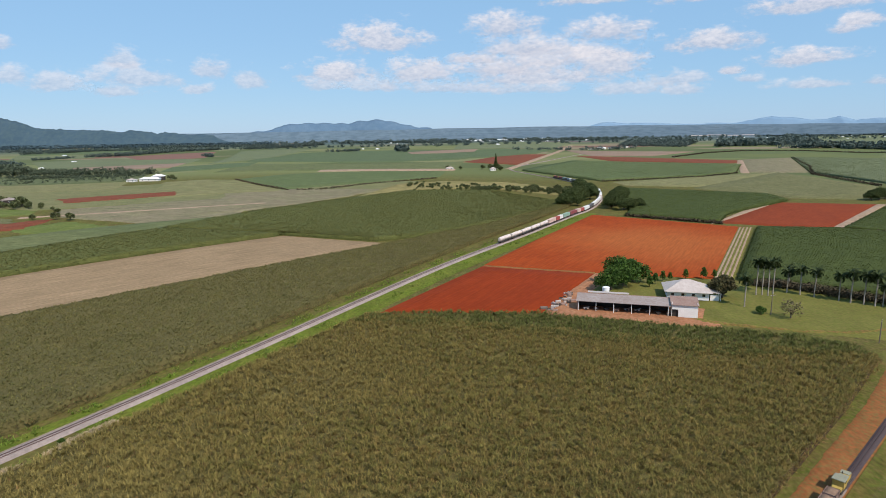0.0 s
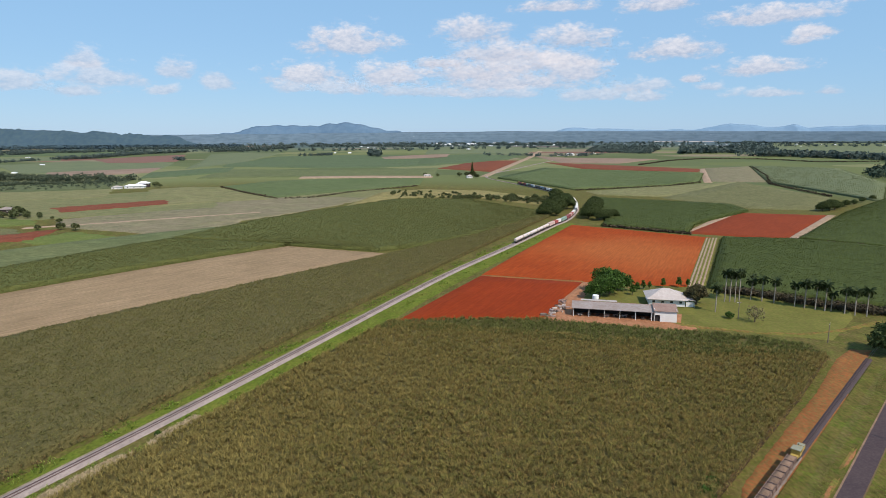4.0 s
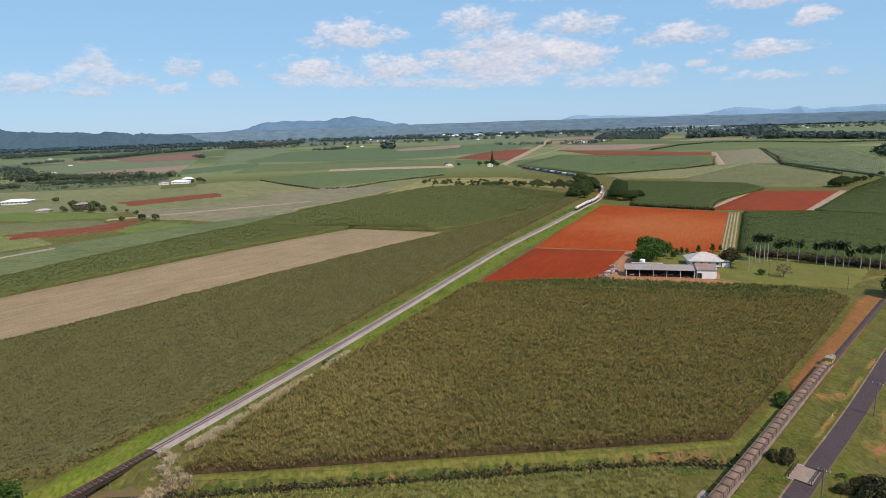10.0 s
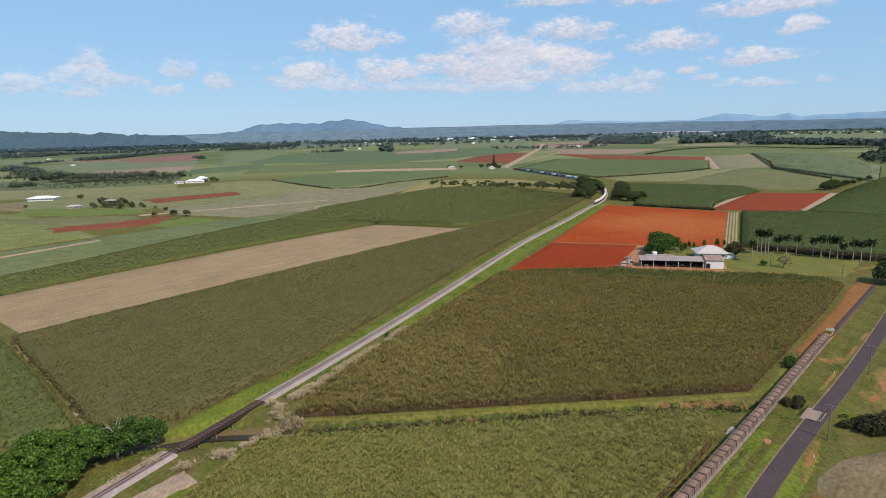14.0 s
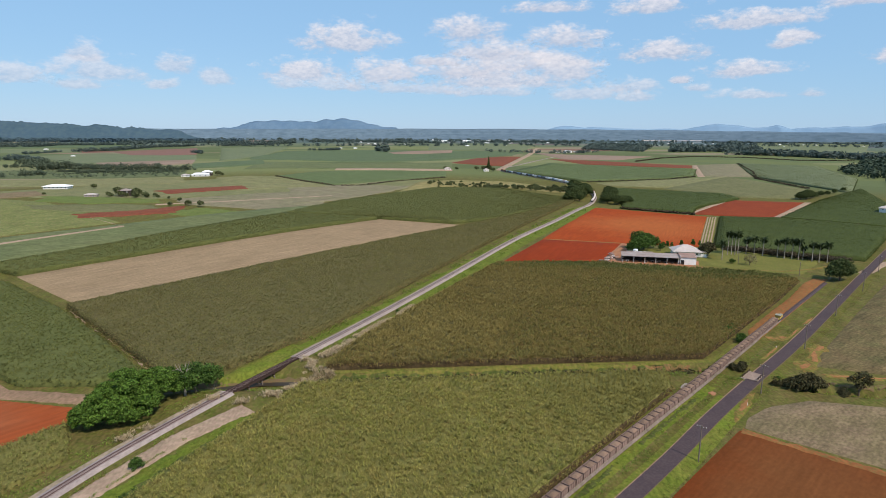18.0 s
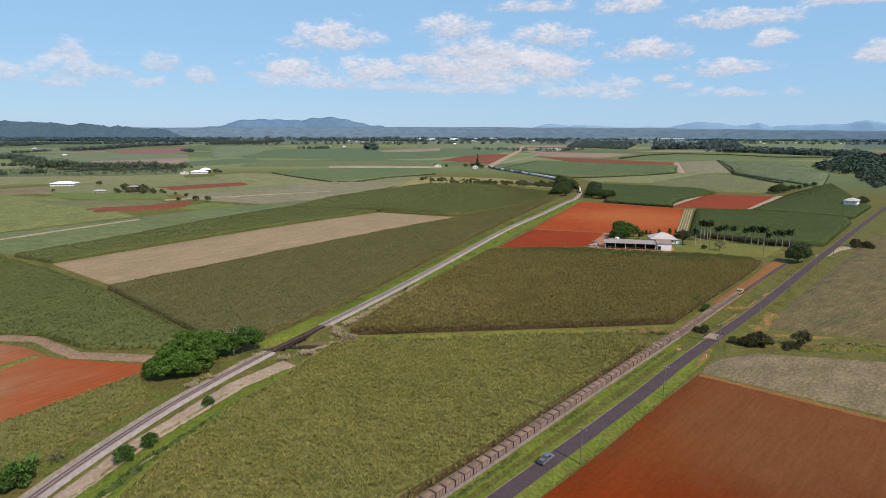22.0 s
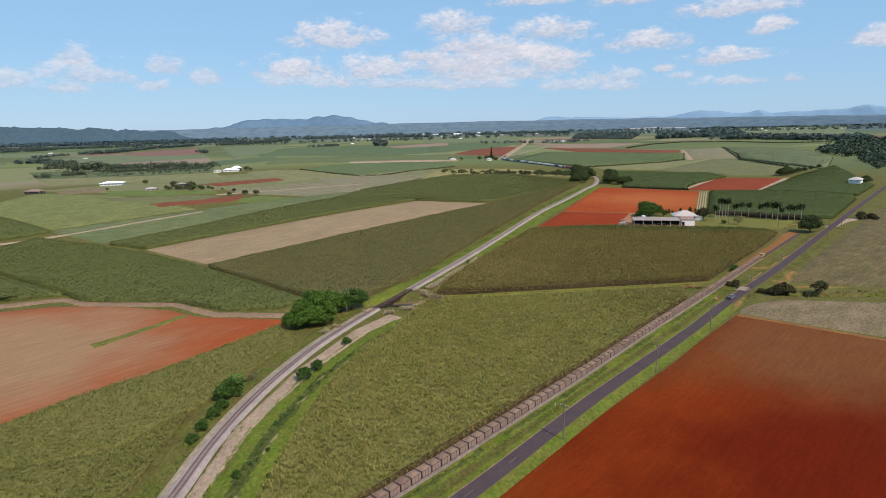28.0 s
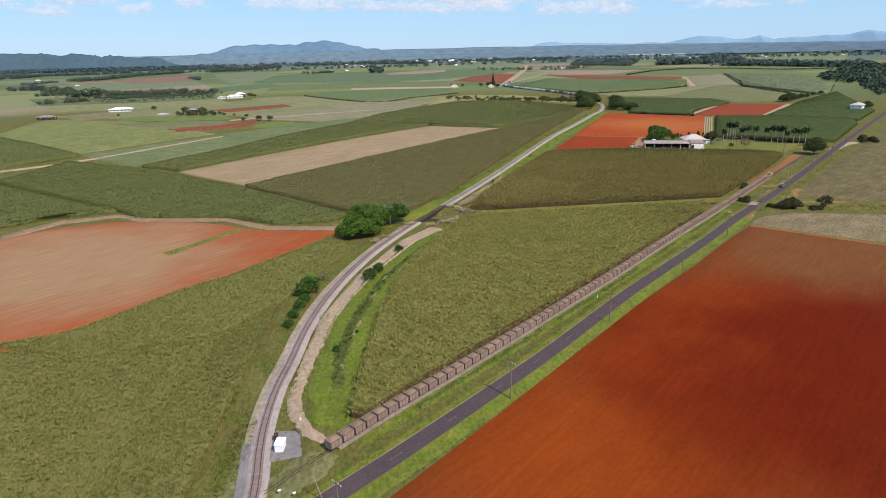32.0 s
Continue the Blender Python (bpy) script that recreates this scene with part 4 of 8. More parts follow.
def cane(label, left, right, tall, leaf_material, cell=1.6, area=0.8, size=1.25, width=0.075, per=5, seed=1, dead=0.0, body=None, low=0.62, uneven=0.16, bare_foot=False):
    """A standing cane crop: a body with shade put into its colour, stools of arching leaves in rows over it, and leaves
    down its sides.
    """
    rng = np.random.RandomState(seed)
    left, right = np.array(left, float), np.array(right, float)
    nu = max(4, int(max(length(left), length(right)) / cell) + 1)
    a, b = resample(left, nu), resample(right, nu)
    wide = np.linalg.norm(a - b, axis=1)
    nv = max(4, int(wide.max() / cell) + 1)
    w = np.linspace(0, 1, nv)[None, :, None]
    g = a[:, None] * (1 - w) + b[:, None] * w
    top = np.ones((nu, nv))
    ring = np.zeros((nu, nv), bool)
    ring[0] = ring[-1] = True
    ring[:, 0] = ring[:, -1] = True
    top[ring] = 0
    # the outer ring stands close to the next one: steep sides
    for k, inner in ((0, 1), (-1, -2)):
        d = g[inner] - g[k]
        g[inner] = g[k] + d * np.minimum(1, (0.22 if bare_foot else 0.55) / np.maximum(np.linalg.norm(d, axis=-1, keepdims=True), 1e-6))
        d = g[:, inner] - g[:, k]
        g[:, inner] = g[:, k] + d * np.minimum(1, (0.22 if bare_foot else 0.55) / np.maximum(np.linalg.norm(d, axis=-1, keepdims=True), 1e-6))
    x, y = g[..., 0].ravel(), g[..., 1].ravel()
    z = height(x, y)
    bumpy = low - 0.03 + 0.12 * hash_noise(x, y, 2.3, seed) + 0.12 * hash_noise(x, y, 9.0, seed + 1)
    z = z + 0.03 + top.ravel() * tall * bumpy
    q = quads(nu, nv)
    me = arrays("cane_stand", np.stack([x, y, z], 1), q, body or cane_body, True)
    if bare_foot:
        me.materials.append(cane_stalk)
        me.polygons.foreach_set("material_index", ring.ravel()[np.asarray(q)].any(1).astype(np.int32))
    if sum(me.polygons[i].normal.z for i in range(0, len(me.polygons), 37)) < 0:
        me.flip_normals()
    ob = tagged(new("cane_field", me), label, "cane field", "standing cane", "stuff")
    n = int(0.5 * (wide[:-1] + wide[1:]).mean() * 0.5 * (length(left) + length(right)) / area)
    u, ww = rng.rand(int(1.6 * n)), rng.rand(int(1.6 * n))
    # stools stand in rows along the longer sides
    rows = max(2, int(wide.max() / max(1.5, 1.2 * math.sqrt(area))))
    ww = (np.floor(ww * rows) + 0.5 + rng.normal(0, 0.16, len(ww))) / rows
    p, d = between(left, right, u, np.clip(ww, 0.002, 0.998))
    p = p[rng.rand(len(p)) < d / wide.max()][:n] if wide.min() > 0 else p
    # edges: leaves down the sides
    e = []
    for edge in (left, right, np.array([left[0], right[0]]), np.array([left[-1], right[-1]])):
        m = int(length(edge) * 3.0 / max(0.7, math.sqrt(area))) + 1
        e.append(resample(edge, m) + rng.normal(0, 0.5, (m, 2)))
    e = np.vstack(e)
    clump = 0.80 + 0.18 * hash_noise(p[:, 0], p[:, 1], 2.3, seed) + 0.14 * hash_noise(p[:, 0], p[:, 1], 9.0, seed + 1) + uneven * (rng.rand(len(p)) - 0.5) * 2
    pz = height(p[:, 0], p[:, 1]) + tall * clump - 0.55 * size
    ez = height(e[:, 0], e[:, 1]) + tall * ((0.34 if bare_foot else 0.0) + (0.5 if bare_foot else 0.85) * rng.rand(len(e))) - 0.2
    v, f = blades(np.column_stack([p, pz]), size, width, per, rng, 0.5)
    v1, f1 = blades(np.column_stack([e, ez]), 0.8 * size, width, 6, rng, 0.6)
    v, f = np.vstack([v, v1]), np.vstack([f, f1 + len(v)])
    if dead:
        q = np.vstack([np.column_stack([p, pz - 0.35 * size])[rng.rand(len(p)) < dead], np.column_stack([e, ez - 0.2])[rng.rand(len(e)) < 0.35]])
        v2, f2 = blades(q, size * 0.8, width * 1.1, 5, rng, 1.0)
        tagged(part("dead_leaves", arrays("dead_leaves", v2, f2, cane_leaf_dead), None, ob, "dead brown leaves under the green tops"), kind="stuff")
    leaves = part("cane_leaves", arrays("cane_leaves", v, f, leaf_material), None, ob)
    return tagged(leaves, kind="stuff")


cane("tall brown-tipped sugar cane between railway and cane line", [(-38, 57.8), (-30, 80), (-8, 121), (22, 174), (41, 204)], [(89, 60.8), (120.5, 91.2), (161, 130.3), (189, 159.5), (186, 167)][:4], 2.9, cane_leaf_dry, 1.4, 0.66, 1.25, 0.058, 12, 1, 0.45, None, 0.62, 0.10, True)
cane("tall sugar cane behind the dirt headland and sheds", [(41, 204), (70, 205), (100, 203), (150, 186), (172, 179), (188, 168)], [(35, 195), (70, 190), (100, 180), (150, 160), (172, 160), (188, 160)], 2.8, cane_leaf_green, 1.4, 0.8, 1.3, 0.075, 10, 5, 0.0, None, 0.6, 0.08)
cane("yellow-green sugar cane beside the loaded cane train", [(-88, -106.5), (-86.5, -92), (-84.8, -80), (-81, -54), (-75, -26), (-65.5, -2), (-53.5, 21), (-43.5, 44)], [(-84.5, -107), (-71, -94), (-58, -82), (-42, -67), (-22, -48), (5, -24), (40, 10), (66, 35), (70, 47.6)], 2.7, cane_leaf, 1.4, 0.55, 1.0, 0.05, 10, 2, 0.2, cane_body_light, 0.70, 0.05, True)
cane("dark green sugar cane beside the railway embankment", [(-158, 133), (-125, 167), (-86, 207), (-39, 254), (24, 319), (95, 405), (168, 520)], [(-88, 55), (-68, 61), (-45, 95), (-3, 178), (50, 278), (110, 392), (172, 510)], 2.5, cane_leaf_dark, 2.0, 0.48, 0.8, 0.07, 6, 3, 0.12, cane_body_mid, 0.80, 0.02)
cane("dark green sugar cane on the hill crest", [(-31, 360), (28, 345), (60, 368), (95, 408), (168, 522)], [(-108, 370), (-72, 461), (-32, 530), (30, 632), (110, 645), (172, 540)], 2.5, cane_leaf_crest, 4, 1.7, 0.9, 0.10, 6, 4, 0.0, crop_body, 0.8, 0.03)
cane("dark strip of sugar cane behind the stubble", [(-240, 203), (-197, 250), (-108, 370)], [(-211, 187), (-33, 358)], 2.4, cane_leaf_crest, 3, 1.2, 0.85, 0.085, 6, 6, 0.0, crop_body, 0.8, 0.03)
cane("green sugar cane between dirt track and footpath", [(-296, 226), (-241, 196), (-202, 168), (-157, 127), (-121, 87.5), (-96, 58)], [(-315, 173), (-270, 138), (-224, 101), (-195, 74), (-153, 66), (-128, 50), (-105, 49)], 2.2, cane_leaf_green, 2.4, 1.1, 0.9, 0.085, 6, 7, 0.0, crop_body, 0.78, 0.03)
cane("green sugar cane behind the winding track", [(-315, 168), (-270, 132), (-226, 98), (-210, 86)], [(-350, 130), (-300, 95), (-255, 66), (-236, 80)], 2.2, cane_leaf_green, 3, 1.4, 0.9, 0.10, 5, 8, 0.0, crop_body, 0.78, 0.03)
cane("dark green cane beyond the footpath", [(-409, 340), (-348, 292), (-297, 246)], [(-430, 290), (-380, 245), (-337, 214)], 2.2, cane_leaf_green, 4, 2.6, 1.0, 0.13, 5, 9, 0.0, crop_body, 0.8, 0.03)
cane("weedy green cane beside the railway", [(-184, -60.5), (-170, -56.5), (-160, -46), (-148.6, -30.5), (-134, -17), (-118, 2.8), (-101, 25)], [(-160, -72), (-124, -62), (-112, -42), (-105, -22), (-92, 8)], 1.5, cane_leaf_fresh, 1.6, 0.55, 0.8, 0.05, 8, 10, 0.15, cane_body_light, 0.66, 0.09)
cane("green-yellow cane beside the railway curve", [(-190, -62), (-160, -73), (-124, -63), (-113, -44)], [(-240, -180), (-180, -172), (-140, -168), (-117, -150)], 1.9, cane_leaf_fresh, 1.5, 0.55, 0.85, 0.05, 9, 11, 0.15, cane_body_light, 0.70, 0.05)

cane("bright green young cane behind the red soil", [(257, 664), (213, 475), (203, 455)], [(378, 582), (370, 532), (309, 479), (279, 451), (256, 411)], 2.0, crop_leaf, 5, 1.8, 0.8, 0.10, 5, 12, 0.0, crop_body_green, 0.88, 0.02)
cane("green sugar cane behind the row of palms", [(269.5, 387), (194.5, 254)], [(313, 378), (345, 354), (372, 322), (352, 294), (263, 207)], 2.2, crop_leaf, 3.5, 1.1, 0.8, 0.07, 7, 13, 0.0, crop_body_green, 0.88, 0.03)
cane("green sugar cane by the white house", [(450, 510), (321, 380)], [(600, 640), (452, 392), (378, 323)], 2.0, crop_leaf, 4, 1.6, 0.8, 0.09, 5, 14, 0.0, crop_body_green, 0.88, 0.03)
cane("wide green cane field beyond the railway curve", [(263, 761), (189, 982), (323, 1241)], [(407, 808), (480, 866), (570, 1040)], 2.4, crop_leaf_far, 12, 8.0, 0.9, 0.26, 5, 15, 0.0, crop_moss, 0.90, 0.02)
cane("wide green field behind a dark hedge", [(580, 857), (778, 1260)], [(550, 591), (720, 800), (900, 1150)], 2.0, crop_leaf_far, 14, 8.0, 0.9, 0.26, 5, 16, 0.0, crop_far, 0.88, 0.02)


# ---- railway, cane line, road ----
def ribbon(name, path, d0, d1, z0, z1, material, label, category):
    """A strip along a line between two offsets, with a low rounded section."""
    cs = [(d0, -0.1), (d0 + 0.16 * (d1 - d0), z1), (d0 + 0.84 * (d1 - d0), z1), (d1, -0.1)] if z0 < z1 else [(d0, z1 if name != "verge" or abs(d0) < abs(d1) else -0.06), (d1, z1 if name != "verge" or abs(d1) < abs(d0) else -0.06)]
    rows = []
    base = rise(path[:, 0], path[:, 1])
    for d, z in cs:
        q = offset(path, d)
        rows.append(np.column_stack([q, base + z]))
    g = np.stack(rows, 1)
    me = arrays(name, g.reshape(-1, 3), quads(g.shape[0], g.shape[1]), material)
    if me.polygons[len(me.polygons) // 2].normal.z < 0:
        me.flip_normals()
    return tagged(new(name, me), label, category, "", "structure")


def rails(path, gauge, z, w, h, parent):
    for side in (-1, 1):
        rows = []
        base = rise(path[:, 0], path[:, 1])
        for d, e in ((-w, 0), (-w, h), (w, h), (w, 0)):
            q = offset(path, side * gauge / 2 + d)
            rows.append(np.column_stack([q, base + z + e]))
        g = np.stack(rows, 1)
        part("rail", arrays("rail", g.reshape(-1, 3), quads(g.shape[0], 4), rail_steel), None, parent)


def sleepers(path, gap, half, wide, z0, z1, material, parent):
    s = np.r_[0, np.cumsum(np.linalg.norm(np.diff(path, axis=0), axis=1))]
    at = np.arange(0, s[-1], gap)
    p = np.stack([np.interp(at, s, path[:, k]) for k in (0, 1)], 1)
    t = np.gradient(p, axis=0)
    t /= np.linalg.norm(t, axis=1)[:, None]
    r = np.stack([t[:, 1], -t[:, 0]], 1)
    z = rise(p[:, 0], p[:, 1])
    v = []
    for e in (z0, z1):
        for a, b in ((-1, -1), (1, -1), (1, 1), (-1, 1)):
            v.append(np.column_stack([p + r * half * a + t * wide * b, z + e]))
    v = np.stack(v, 1).reshape(-1, 3)
    f = np.array([(4, 5, 6, 7), (0, 1, 5, 4), (1, 2, 6, 5), (2, 3, 7, 6), (3, 0, 4, 7)])
    f = (np.arange(len(p))[:, None, None] * 8 + f[None]).reshape(-1, 4)
    tagged(part("sleeper", arrays("sleeper", v, f, material), None, parent), "weathered concrete and timber sleepers", kind="stuff")


BRIDGE_A, BRIDGE_B = (-64.5, 42.5), (-49.5, 68.5)
i0 = int(((RAIL - BRIDGE_A) ** 2).sum(1).argmin())
i1 = int(((RAIL - BRIDGE_B) ** 2).sum(1).argmin())
for stretch, edge in ((RAIL[: i0 + 1], -3.3), (RAIL[i1:], -2.6)):
    if edge < -3:
        ribbon("railway_shoulder", part_of(RAIL, -101, -520, -105.4, -112), -3.5, -1.7, 1, 0.30, pad_gravel, "grey gravel shoulder at the junction", "railway")
        stretch_dusty = part_of(RAIL, -105.4, -112, *BRIDGE_A)
    else:
        stretch_dusty = stretch
    ribbon("railway_shoulder", stretch_dusty, edge, -1.7, 1, 0.30, shoulder_dust, "pale dusty shoulder of the railway bed", "railway")
    ribbon("railway_bed", stretch, -2.3, 2.4, 0, 0.5, ballast, "pale grey-brown ballast bed of the railway", "railway")
    if edge < -3:
        ribbon("railway_bed_middle", stretch, -1.0, 1.0, 1, 0.515, ballast_brown, "brown stained ballast between the rails", "railway")
track = thing("railway_track", Matrix(), "single narrow-gauge railway track with rusty rails", "railway track")
rails(RAIL[: int(len(RAIL) * 0.9)], 1.067, 0.53, 0.05, 0.15, track)
sleepers(part_of(RAIL, -94, -25, 66, 284), 0.68, 1.0, 0.12, 0.42, 0.535, sleeper_mat, track)
sleepers(part_of(RAIL, -103, -300, -104.5, -132), 0.68, 1.0, 0.12, 0.42, 0.535, sleeper_mat, track)
near_line = part_of(RAIL, -104.5, -132, -94, -25)
sleeper_mesh = Build().soft(-1.0, 1.0, -0.12, 0.12, -0.14, 0.0, 0.02).mesh("sleeper", sleeper_near)
acc = np.r_[0, np.cumsum(np.linalg.norm(np.diff(near_line, axis=0), axis=1))]
for s in np.arange(0.34, acc[-1], 0.68):
    p, q = ([float(np.interp(s + d, acc, near_line[:, k])) for k in (0, 1)] for d in (0.0, 0.5))
    ob = part("sleeper", sleeper_mesh, None, track)
    ob.matrix_local = Matrix.Translation((p[0], p[1], 0.535)) @ Matrix.Rotation(math.atan2(q[1] - p[1], q[0] - p[0]) - 1.5708, 4, "Z") @ Matrix.Rotation(0.03 * math.sin(7 * s), 4, "Z")
ribbon("tramway_bed", part_of(TRAM, -90, -115.5, 141, 100), -1.25, 1.35, 0, 0.28, ballast_tram, "pale gravel bed of the cane railway", "railway")
ribbon("tramway_bed_dark", part_of(TRAM, 141, 100, 203, 159), -1.1, 1.25, 0, 0.3, ballast_dark, "dark oily gravel beside the orange headland", "railway")
tram = thing("cane_tramway", Matrix(), "very narrow cane railway track", "railway track")
rails(TRAM, 0.61, 0.36, 0.035, 0.1, tram)
sleepers(part_of(TRAM, -91, -116, 60, 24), 0.75, 0.65, 0.09, 0.26, 0.36, sleeper_mat, tram)
for a, b, mat in ((-2.45, -2.0, track_brown), (2.0, 2.35, earth)):
    ribbon("road_shoulder", part_of(ROAD, -240, -262, 600, 520), a, b, 1, 0.27, mat, "dusty dirt edge of the road", "road")
ribbon("road", ROAD, -2.05, 2.05, 1, 0.30, asphalt, "worn purple-grey asphalt country road", "road")
for a, b in ((-6.6, -1.95), (1.95, 6.2)):
    ribbon("verge", part_of(ROAD, -240, -262, 600, 520), a, b, 1, 0.24, road_grass, "bright green mown roadside grass", "verge")
for a, b in ((-5.6, -2.35), (2.25, 6.5)):
    ribbon("verge", part_of(ROAD, -240, -262, 82, 31), a, b, 1, 0.28, grass_bright, "vivid green roadside grass beside the red field", "verge")
ribbon("verge", part_of(TRAM, -88, -113, 78, 41), 1.5, 5.8, 1, 0.12, grass_bright, "vivid green grass between cane line and road", "verge")
ribbon("verge", part_of(TRAM, 78, 41, 200, 156), 1.5, 5.4, 1, 0.26, road_grass, "vivid green grass between cane line and road", "verge")
ribbon("verge", part_of(RAIL, -18, 125, 175, 476), -8.5, -2.6, 1, 0.2, swale_grass, "bright green railway verge", "verge")
ribbon("verge", part_of(RAIL, -18, 125, 175, 476), 2.6, 12.5, 1, 0.2, swale_grass, "green railway verge with weeds", "verge")
bridge_end = part_of(RAIL, -63, 44, -45, 77)
patch("verge", offset(bridge_end, -10.5), offset(bridge_end, -2.4), grass_bright, 0.12, 1.5, "bright green grass by the bridge", "verge", 0.3)
ribbon("verge", part_of(RAIL, -49, 69, -18, 125), -8.5, -2.6, 1, 0.2, swale_grass, "bright green railway verge", "verge")


# ---- distance ----
def hill(name, label, x, y, half, tall, profile, material, deep=160, reach=4700, wooded=0.03):
    """A far hill: a long ridge with a rolling crest line and sloping sides."""
    n = 240
    u = np.linspace(-1, 1, n)
    crest = np.interp(u, [p for p, _ in profile], [h for _, h in profile]) * tall
    crest = crest + 0.02 * tall * np.sin(u * 37) + wooded * tall * (0.6 * hash_noise(u * 300, u * 0, 9.0, int(abs(x)) % 90) + 0.4 * hash_noise(u * 300, u * 0, 2.6, 7) - 0.5)
    rows = []
    for d, h in ((-1, 0), (-0.55, 0.45), (-0.2, 0.85), (0, 1), (0.6, 0.5), (1, 0)):
        rows.append(np.column_stack([x + u * half, np.full(n, y + d * deep) , np.maximum(crest * h, 0) - 6 * (h == 0)]))
    g = np.stack(rows, 1)
    # ridges curve round the plain
    f = np.minimum(1, reach / np.hypot(g[:, 3:4, 0], g[:, 3:4, 1] + 100))[..., None]
    g = (g - (0, -100, 76)) * f + (0, -100, 76)
    me = arrays(name, g.reshape(-1, 3), quads(n, 6), material, True)
    if me.polygons[n].normal.z < 0:
        me.flip_normals()
    return tagged(new(name, me), label, "hill", "", "structure")



def hazy_horizon():
    """The edge of the plain: long thin bands of woods and fields, haze blue painted into every tone."""
    m = surface("hazy_horizon", (0.100, 0.146, 0.192), (0.112, 0.160, 0.208), 200, (0.118, 0.166, 0.208), 30, 0.4, 0.95, 0.0)
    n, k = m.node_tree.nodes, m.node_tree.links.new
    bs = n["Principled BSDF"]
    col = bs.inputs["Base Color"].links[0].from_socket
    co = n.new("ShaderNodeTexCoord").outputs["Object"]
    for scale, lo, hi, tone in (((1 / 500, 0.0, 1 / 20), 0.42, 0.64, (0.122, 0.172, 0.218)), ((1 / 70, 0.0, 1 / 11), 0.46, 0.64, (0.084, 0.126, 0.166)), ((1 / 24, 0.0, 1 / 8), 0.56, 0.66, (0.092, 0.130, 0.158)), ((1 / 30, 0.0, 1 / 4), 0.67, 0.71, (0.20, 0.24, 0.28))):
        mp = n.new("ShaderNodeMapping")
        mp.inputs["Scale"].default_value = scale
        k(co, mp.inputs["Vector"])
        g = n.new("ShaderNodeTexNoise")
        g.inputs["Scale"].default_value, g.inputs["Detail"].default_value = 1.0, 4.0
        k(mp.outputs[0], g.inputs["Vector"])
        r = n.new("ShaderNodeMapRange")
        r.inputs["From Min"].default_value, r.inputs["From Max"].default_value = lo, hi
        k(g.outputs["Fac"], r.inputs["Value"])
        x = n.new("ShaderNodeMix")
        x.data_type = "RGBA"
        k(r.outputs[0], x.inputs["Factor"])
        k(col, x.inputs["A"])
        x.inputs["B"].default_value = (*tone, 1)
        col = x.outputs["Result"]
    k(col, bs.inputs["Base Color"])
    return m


# backdrop ridges wear painted haze; the fourth stands for the plain's far edge
hill("backdrop_hill_1", "distant forested flat-topped mountain, painted haze blue", -750, 4560, 750, 155, [(-1, 0.0), (-0.97, 0.3), (-0.933, 0.46), (-0.65, 0.59), (-0.54, 0.82), (-0.255, 0.89), (0.11, 0.84), (0.195, 0.93), (0.417, 1.0), (0.585, 0.85), (0.76, 0.64), (0.927, 0.57), (0.97, 0.4), (1, 0.0)], hill_mat)
hill("backdrop_hill_2", "dark forested ridge with haze blue painted in", -2600, 3700, 1400, 186, [(-1, 0.7), (-0.5, 0.95), (-0.03, 1.0), (0.114, 0.68), (0.21, 0.585), (0.456, 0.52), (0.7, 0.42), (0.86, 0.36), (0.95, 0.12), (1, 0.0)], hill_near, wooded=0.11)
hill("backdrop_hill_3", "faint mountain range, painted pale haze blue", 2800, 4990, 1900, 164, [(-1, 0.0), (-0.9, 0.3), (-0.769, 0.678), (-0.727, 0.701), (-0.665, 0.598), (-0.551, 0.632), (-0.477, 0.54), (-0.224, 0.552), (-0.14, 0.672), (-0.057, 0.862), (0.029, 0.764), (0.104, 0.667), (0.179, 0.667), (0.232, 0.793), (0.298, 0.621), (0.373, 0.655), (0.48, 0.695), (0.588, 0.736), (0.678, 0.782), (0.782, 0.977), (0.863, 0.833), (0.93, 0.5), (1, 0.0)], hill_pale, 160, 4800)
hill("backdrop_hill_4", "low line of far woods and fields, painted haze blue", 600, 4700, 4200, 86, [(-1, 0.85), (-0.5, 0.85), (0, 0.98), (0.3, 0.95), (0.6, 0.84), (1, 0.7)], hazy_horizon(), 80, 4560)


